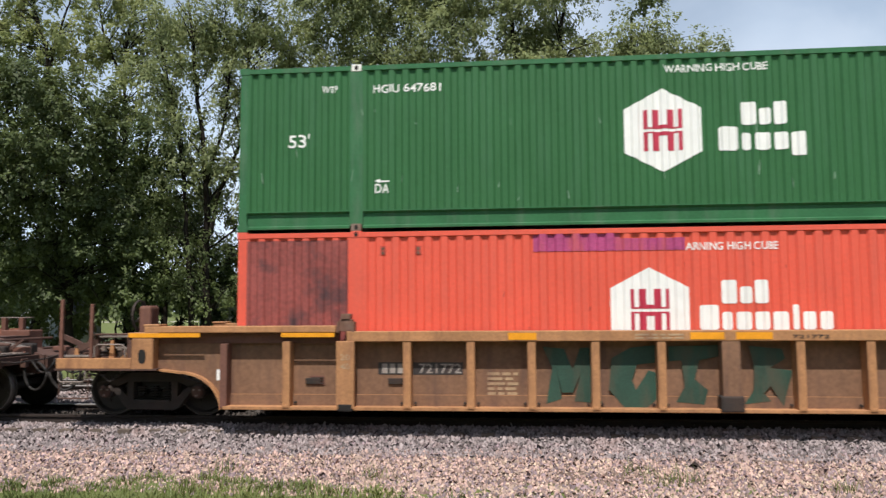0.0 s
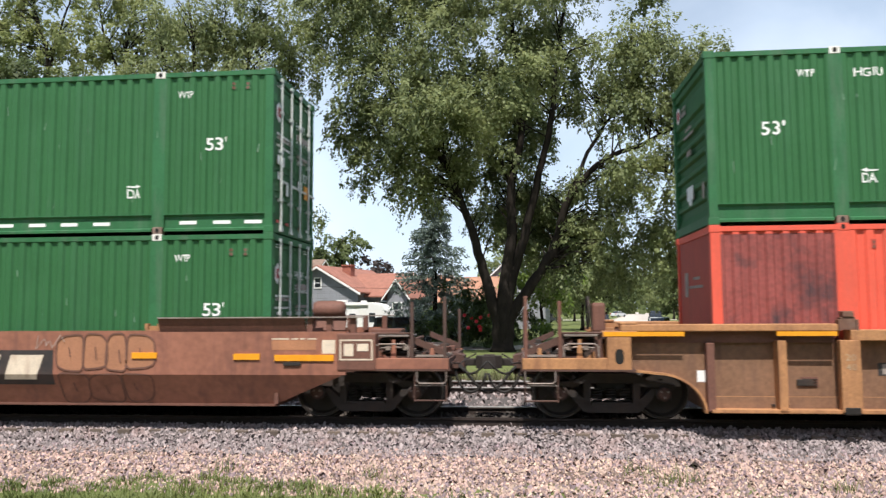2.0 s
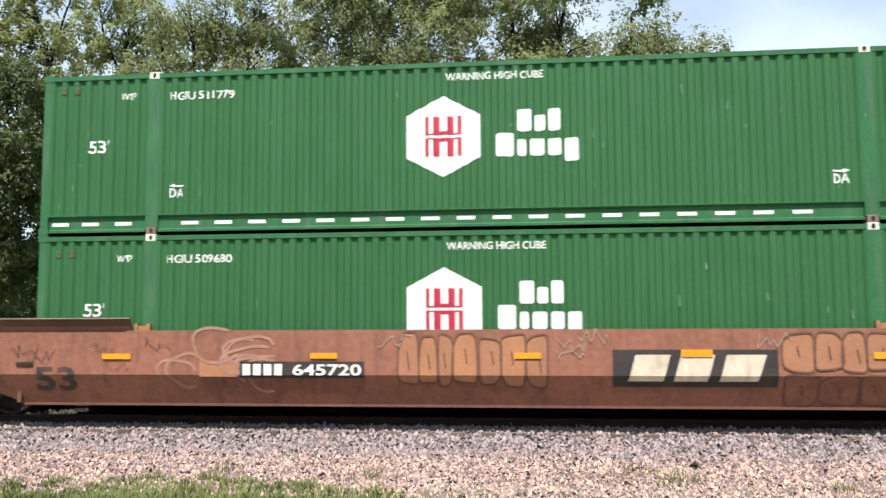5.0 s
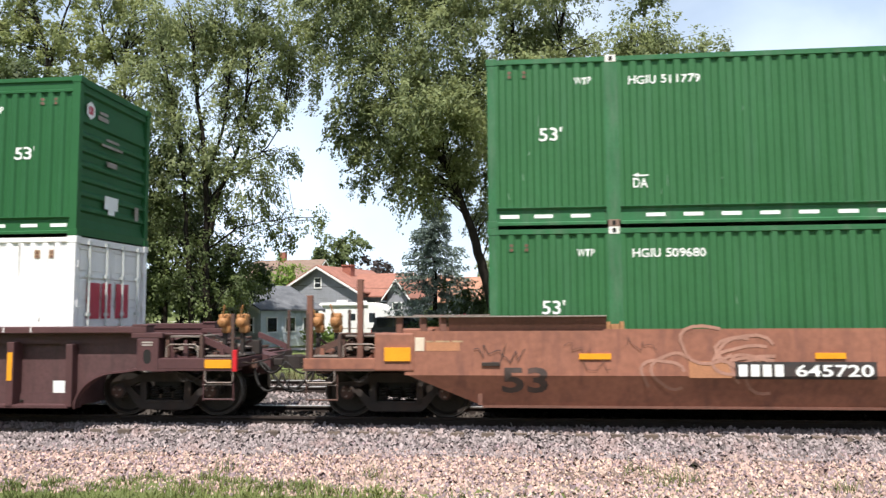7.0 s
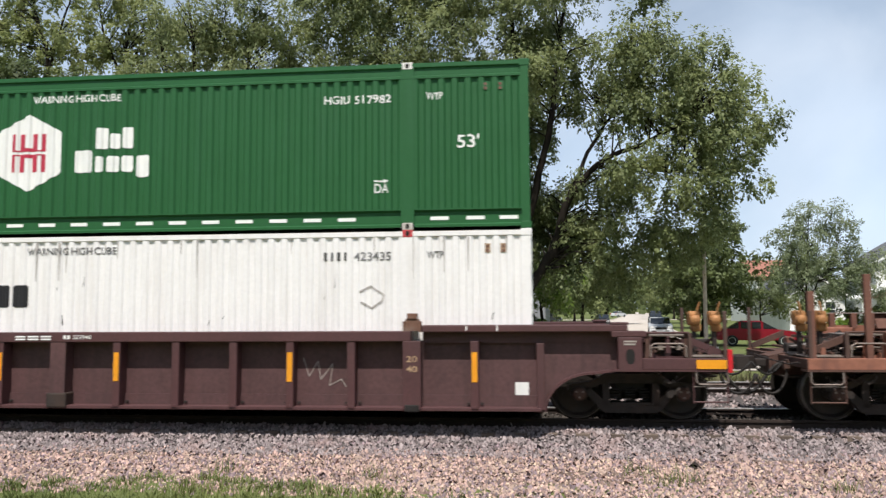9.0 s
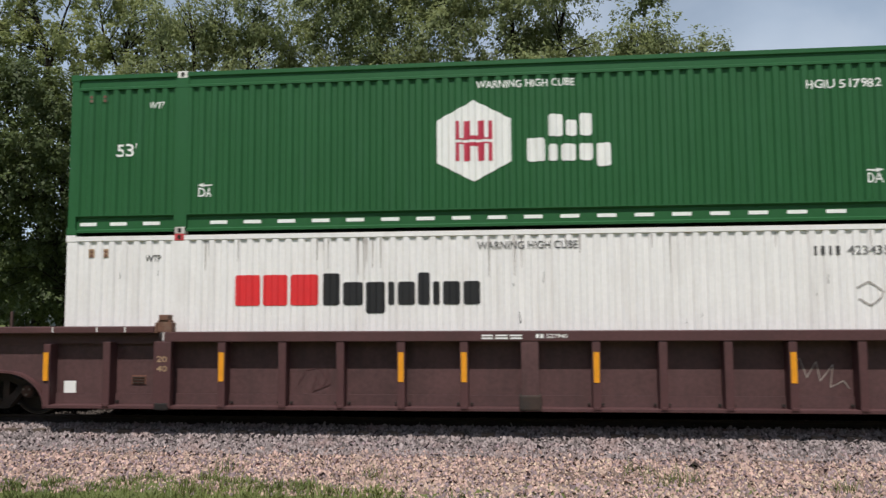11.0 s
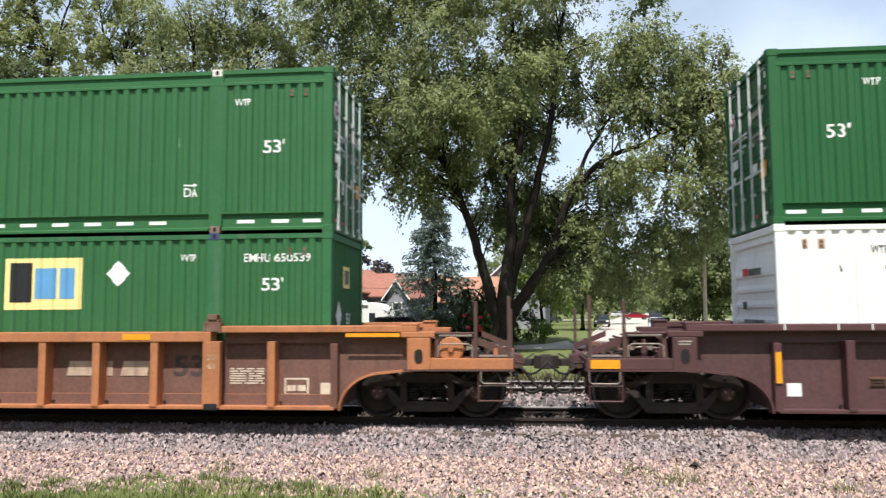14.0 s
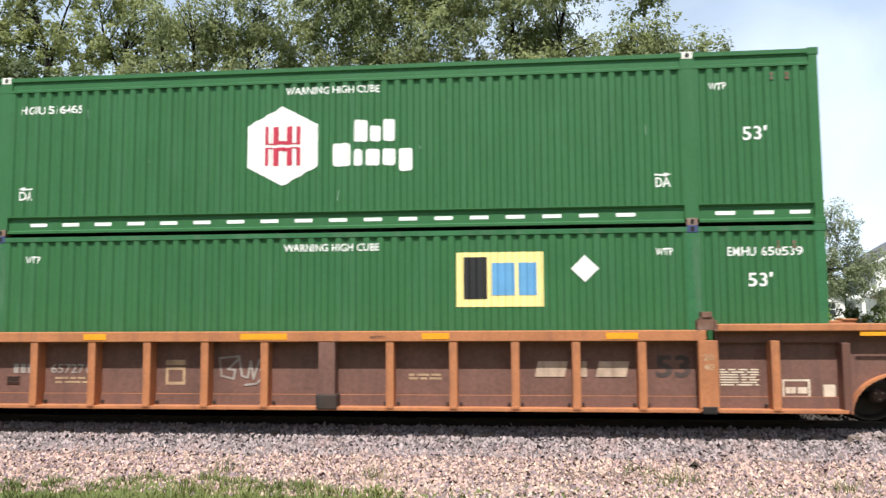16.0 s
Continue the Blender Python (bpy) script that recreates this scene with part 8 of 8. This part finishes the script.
    part("porch_gable", prism(bmesh.new(), [(-3.4, 2.9), (0.4, 4.75), (4.3, 2.9)], -2.9, -2.7), SHINGLE_BROWN, p)
    for x in (-3.8, -1.2, 1.6, 4.6):
        part("porch_column", boxes((x - 0.14, x + 0.14, -2.9, -2.6, 0, 2.75)), TRIM, p)
    part("porch_railing", boxes((-3.8, 4.6, -2.8, -2.74, 0.85, 0.95), *[(x * 0.2 - 3.8, x * 0.2 - 3.74, -2.79, -2.75, 0.1, 0.86) for x in range(42)]), TRIM, p)
    window(p, -0.8, 5.0, 0.9, 1.3, -0.03), window(p, 2.2, 5.0, 0.9, 1.3, -0.03), window(p, -0.6, 1.7, 1.1, 1.5, -0.03)
    p = thing("house", "white house with a railed porch", "house", pose(27.2, 72, ground_z(72), 0, 0, 8))
    gable(p, -2.6, 2.6, 0, 8, 0, 3.3, 5.0, SIDING_WHITE, SHINGLE_DARK, boards=False)
    part("porch_railing", boxes((-2.6, 2.6, -1.5, -1.44, 1.0, 1.1), *[(x * 0.2 - 2.6, x * 0.2 - 2.54, -1.49, -1.45, 0.1, 1.0) for x in range(26)], (-2.7, 2.7, -1.55, 0, 0, 0.15)), TRIM, p)
    window(p, -1.2, 2.0, 0.9, 1.3, -0.03), window(p, 1.2, 2.0, 0.9, 1.3, -0.03)
    p = thing("house", "two-storey house with red-brown roof down the street", "house", pose(40.2, 121, ground_z(121), 0, 0, 10))
    gable(p, -3.6, 3.6, 0, 9, 0, 6.6, 9.6, SIDING_WHITE, SHINGLE_RED, along="x", boards=False)
    for x in (-2, 0.2, 2.2):
        window(p, x, 4.8, 0.9, 1.4, -0.03)


# ---- street, vehicles, pole ----
CAR_WHITE = mat("silver white car paint", (0.62, 0.64, 0.66), 0.25, 0.1, 0.04, 3, bump=0)
CAR_RED = mat("red car paint", (0.24, 0.012, 0.024), 0.25, 0.1, 0.05, 3, bump=0)
CAR_DARK = mat("dark grey car paint", (0.05, 0.055, 0.06), 0.25, 0.2, 0.05, 3, bump=0)
RUBBER = mat("tyre rubber", (0.02, 0.02, 0.02), 0.85, 0, 0.2, 8, bump=0.2)
TRAILER = mat("white trailer skin", (0.80, 0.80, 0.79), 0.4, 0, 0.05, 2, 1, (0.66, 0.66, 0.65), 0.3, 0.03, 20)
LAMP_GLASS = mat("headlight glass", (0.75, 0.76, 0.75), 0.15, 0, 0.05, 9, bump=0)
TAIL = mat("tail light glass", (0.45, 0.02, 0.02), 0.2, 0, 0.05, 9, bump=0)


def vehicle(label, m, paint, kind="sedan"):
    """The nose points to +x."""
    v = thing("car", label, "car", m, "cars on the street")
    if kind == "sedan":
        body = [(-2.25, 0.35), (-2.3, 0.75), (-2.2, 0.98), (-1.5, 1.02), (1.0, 0.98), (2.0, 0.84), (2.3, 0.62), (2.3, 0.32)]
        cab = [(-1.65, 1.0), (-0.95, 1.42), (0.25, 1.44), (1.1, 0.98)]
    else:
        body = [(-2.25, 0.4), (-2.3, 0.9), (-2.25, 1.1), (1.2, 1.1), (2.1, 1.0), (2.3, 0.75), (2.3, 0.38)]
        cab = [(-2.2, 1.08), (-2.0, 1.7), (-1.8, 1.74), (0.3, 1.74), (1.3, 1.08)]
    bm = prism(bmesh.new(), body, -0.88, 0.88)
    bmesh.ops.bevel(bm, geom=bm.edges[:], offset=0.06, segments=2, affect="EDGES")
    part("body", bm, paint, v)
    bm = prism(bmesh.new(), cab, -0.74, 0.74)
    bmesh.ops.bevel(bm, geom=bm.edges[:], offset=0.05, segments=2, affect="EDGES")
    part("cabin_glass", bm, PANE, v)
    top = max(z for _, z in cab)
    part("roof", boxes((cab[1][0] + 0.1, cab[-2][0], -0.72, 0.72, top - 0.05, top + 0.02), bevel=0.03), paint, v)
    for x in (cab[1][0], (cab[1][0] + cab[-2][0]) / 2, cab[-2][0]):
        for s in (-1, 1):
            part("pillar", boxes((x - 0.06, x + 0.06, s * 0.73, s * 0.77, 1.0, top - 0.02)), paint, v)
    for x in (-1.4, 1.4):
        for s in (-1, 1):
            t = part("wheel", lathe(bmesh.new(), [(0.2, s * 0.70), (0.31, s * 0.70), (0.33, s * 0.74), (0.33, s * 0.86), (0.31, s * 0.91), (0.2, s * 0.91)], "y", 18, (x, 0, 0.33)), RUBBER, v)
            part("rim", lathe(bmesh.new(), [(0.05, s * 0.90), (0.2, s * 0.912), (0.2, s * 0.88)], "y", 14, (x, 0, 0.33)), ROD, t)
    for s in (-1, 1):
        part("headlight", boxes((2.2, 2.31, s * 0.5, s * 0.82, 0.64, 0.78), bevel=0.02), LAMP_GLASS, v)
        part("tail_light", boxes((-2.32, -2.2, s * 0.6, s * 0.84, 0.7, 0.95), bevel=0.02), TAIL, v)
    part("bumper", boxes((2.24, 2.36, -0.82, 0.82, 0.34, 0.52), (-2.36, -2.24, -0.82, 0.82, 0.34, 0.54), bevel=0.03), paint, v)
    part("grille", boxes((2.27, 2.33, -0.4, 0.4, 0.56, 0.72)), DARK, v)
    return v


RUNNERS = []


def make_street():
    rd = bmesh.new()
    edges = [(4.2, 9.6, 28), (3.4, 10.2, 40), (2.2, 11.2, 44), (4.6, 12.2, 53), (6.4, 13.6, 66), (13.9, 21.2, 120), (43, 52, 300), (60, 70, 400)]
    rows = [[rd.verts.new((x, y, ground_z(y) + 0.03)) for x in (a, b)] for a, b, y in edges]
    for p, q in zip(rows, rows[1:]):
        rd.faces.new((p[0], p[1], q[1], q[0]))
    # the side street that runs beside the tracks and bends into it
    bend_to = [(-16, 41.2, 43.6), (-6, 41.4, 44.0), (-1, 41.6, 45.2), (1.6, 41.8, 48.0), (3.4, 42.0, 53.0)]
    rows = [[rd.verts.new((x, y, ground_z(y) + 0.024)) for y in (a, b)] for x, a, b in bend_to]
    for p, q in zip(rows, rows[1:]):
        rd.faces.new((p[0], q[0], q[1], p[1]))
    tagged(part("road", rd, CONCRETE), "sunlit concrete street that leads away from the tracks", "road", kind="structure")
    cr = bmesh.new()
    rows = [[cr.verts.new((x, y, ground_z(y) + 0.02)) for y in (143, 150)] for x in (-320, 340)]
    cr.faces.new((rows[0][0], rows[1][0], rows[1][1], rows[0][1]))
    tagged(part("road", cr, CONCRETE), "pale cross street far behind the tracks", "road", kind="structure")
    RUNNERS.append(vehicle("bright red sedan that drives along the cross street", pose(20.9, 146, ground_z(146) + 0.02), CAR_RED))
    kb = bmesh.new()
    for a, b in (((6.4, 66), (13.9, 120)), ((13.6, 66), (21.2, 120)), ((13.9, 120), (43, 300)), ((21.2, 120), (52, 300))):
        d = Vector((b[0] - a[0], b[1] - a[1], 0)).normalized()
        n = Vector((-d.y, d.x, 0)) * 0.09
        za, zb = ground_z(a[1]), ground_z(b[1])
        v = [kb.verts.new(Vector((*p, z)) + n * s) for p, z0 in ((a, za), (b, zb)) for s in (-1, 1) for z in (z0 - 0.05, z0 + 0.13)]
        for f in ((0, 1, 5, 4), (2, 6, 7, 3), (1, 3, 7, 5), (0, 2, 3, 1), (4, 5, 7, 6)):
            kb.faces.new([v[i] for i in f])
    bmesh.ops.recalc_face_normals(kb, faces=kb.faces)
    tagged(part("kerb", kb, CONCRETE), "pale concrete kerb along the street", "kerb", kind="structure")
    z = ground_z(54) + 0.012
    vehicle("silver-white sedan that faces the tracks", pose(11.3, 62, z + 0.02, 0, 0, -98), CAR_WHITE)
    vehicle("dark red sedan parked on the grass verge", pose(13.9, 46, ground_z(46), 0, 0, -12), CAR_RED)
    vehicle("black estate car parked by the travel trailer", pose(-7.3, 49.3, ground_z(49), 0, 0, 8), CAR_DARK, "suv")
    vehicle("dark sedan parked on the street", pose(18.0, 102, ground_z(102) + 0.03, 0, 0, -98), CAR_DARK)
    vehicle("dark sedan parked at the kerb facing the tracks", pose(9.9, 91, ground_z(91) + 0.03, 0, 0, -98), CAR_DARK)
    vehicle("white sedan far down the street", pose(24.4, 188, ground_z(188) + 0.03, 0, 0, 50), CAR_WHITE)
    vehicle("dark estate car far down the street", pose(20.4, 115, ground_z(115) + 0.03, 0, 0, -98), CAR_DARK, "suv")
    vehicle("dark sedan parked on a lawn under street trees", pose(4.6, 119, ground_z(119), 0, 0, 40), CAR_DARK)
    vehicle("silver sedan in a yard", pose(26.5, 58, ground_z(58), 0, 0, 10), CAR_WHITE)
    u = thing("utility_pole", "weathered wooden utility pole at the street corner", "utility pole", pose(10.3, 43, ground_z(43)))
    part("pole", tube(bmesh.new(), [(0, 0, 0), (0.02, 0, 3), (0.05, 0, 5.8)], [0.12, 0.11, 0.10], 10), mat("weathered pole wood", (0.52, 0.43, 0.35), 0.9, 0, 0.2, 4, 0, (0.2, 0.16, 0.13), 0.5, 0.4, 30), u)
    w = bmesh.new()
    for x, z0 in ((-0.08, 5.5), (0.12, 5.3)):
        tube(w, [(x + k * 2.0, k * 12, z0 - 0.35 * math.sin(math.pi * k / 6)) for k in range(7)], 0.012, 4)
    tube(w, [(-k * 5.2, k * 0.6, 3.9 - 0.5 * math.sin(math.pi * k / 5)) for k in range(6)], 0.015, 4)
    part("wire", w, GRIME_BLACK, u)
    c = thing("camper_trailer", "white travel trailer with a rounded front beside the house", "trailer", pose(-12.0, 56.3, ground_z(56), 0, 0, -4))
    o = [(-2.7, 0.45), (-2.7, 2.75), (-2.5, 2.85), (1.2, 2.85), (1.9, 2.7), (2.35, 2.3), (2.6, 1.7), (2.65, 1.0), (2.4, 0.45)]
    bm = prism(bmesh.new(), o, -1.15, 1.15)
    bmesh.ops.bevel(bm, geom=bm.edges[:], offset=0.05, segments=2, affect="EDGES")
    part("body", bm, TRAILER, c)
    for x, wd, z0, z1 in ((-1.4, 0.6, 1.5, 2.05), (-0.15, 0.45, 1.5, 2.0), (1.3, 0.45, 1.35, 2.05)):
        part("window", boxes((x - wd / 2, x + wd / 2, -1.175, -1.145, z0, z1), bevel=0.01), PANE, c)
    part("door", boxes((0.35, 0.95, -1.17, -1.145, 0.65, 2.45), bevel=0.01), TRIM, c)
    part("awning", boxes((-2.4, 1.0, -1.3, -1.16, 2.62, 2.74), bevel=0.03), TRIM, c)
    part("stripe", boxes((-2.6, 2.3, -1.162, -1.148, 0.85, 0.93)), STENCIL_GREY, c)
    part("roof_vent", boxes((-1.6, -0.9, -0.3, 0.3, 2.85, 3.05), bevel=0.03), TRIM, c)
    part("roof_vent", boxes((0.2, 0.6, -0.2, 0.2, 2.85, 3.0), bevel=0.03), TRIM, c)
    for x in (-0.9, -0.1):
        part("wheel", lathe(bmesh.new(), [(0.1, -1.12), (0.33, -1.1), (0.33, -0.9), (0.1, -0.88)], "y", 16, (x, 0, 0.33)), RUBBER, c)
    part("hitch", boxes((2.4, 3.6, -0.1, 0.1, 0.4, 0.52), (3.3, 3.4, -0.05, 0.05, 0, 0.45)), GRIME_BLACK, c)
    c.scale = (1.04, 1.0, 0.975)
    tree("shrub", "leafy garden shrub beside the trailer", (-12.3, 46.8), [([(0, 0, 0), (0, 0, 0.4), (0, 0, 0.9)], 0.05, 0.02)], [(0, 0, 0.8, 1.0, 0.7)], LEAF_LIGHT, 90, (0.2, 0.05), 0.2, 0.24, 2200, 2)
    for k, (x, y, s) in enumerate(((1.4, 50, 1.0), (-3.6, 56, 1.6), (19.2, 50, 1.2), (24.0, 55, 1.6), (-7.4, 60, 1.4), (-1.6, 60, 1.8))):
        tree("shrub", "rounded green garden shrub", (x, y), [([(0, 0, 0), (0, 0, s * 0.4), (0, 0, s * 0.8)], 0.05, 0.02)], [(0, 0, s * 0.75, s, s * 0.7)], LEAF_LIGHT if k % 2 == 0 else LEAF_DARK, 91 + k, (0.2, 0.07), 0.2, 0.24, 1700, 1)


make_trees()
far_woods()
sky_block_woods()
make_houses()
make_street()
stones("debris", "small dark piece of scrap on the gravel", RAIL, 3, 11.3, 11.38, 2.4, 2.55, 0.06, 9)


# ---- motion: the train rolls past at a steady pace ----
def motions():
    times = [float(k) for k in range(0, 17)]
    for ob, x0, z in MOVERS:
        walk(ob, [(t, pose(x0 + run(t), CT, z)) for t in times])
    for ob in RUNNERS:
        walk(ob, [(t, pose(20.9 + 14.2 * (t - 13.9), 146, ground_z(146) + 0.02)) for t in times])
    steps = [k * 0.1 for k in range(161)]
    for ob, x in ROLLERS:
        walk(ob, [(t, pose(x, 0, WHEEL_R, 0, math.degrees(run(t) / WHEEL_R), 0)) for t in steps])


motions()
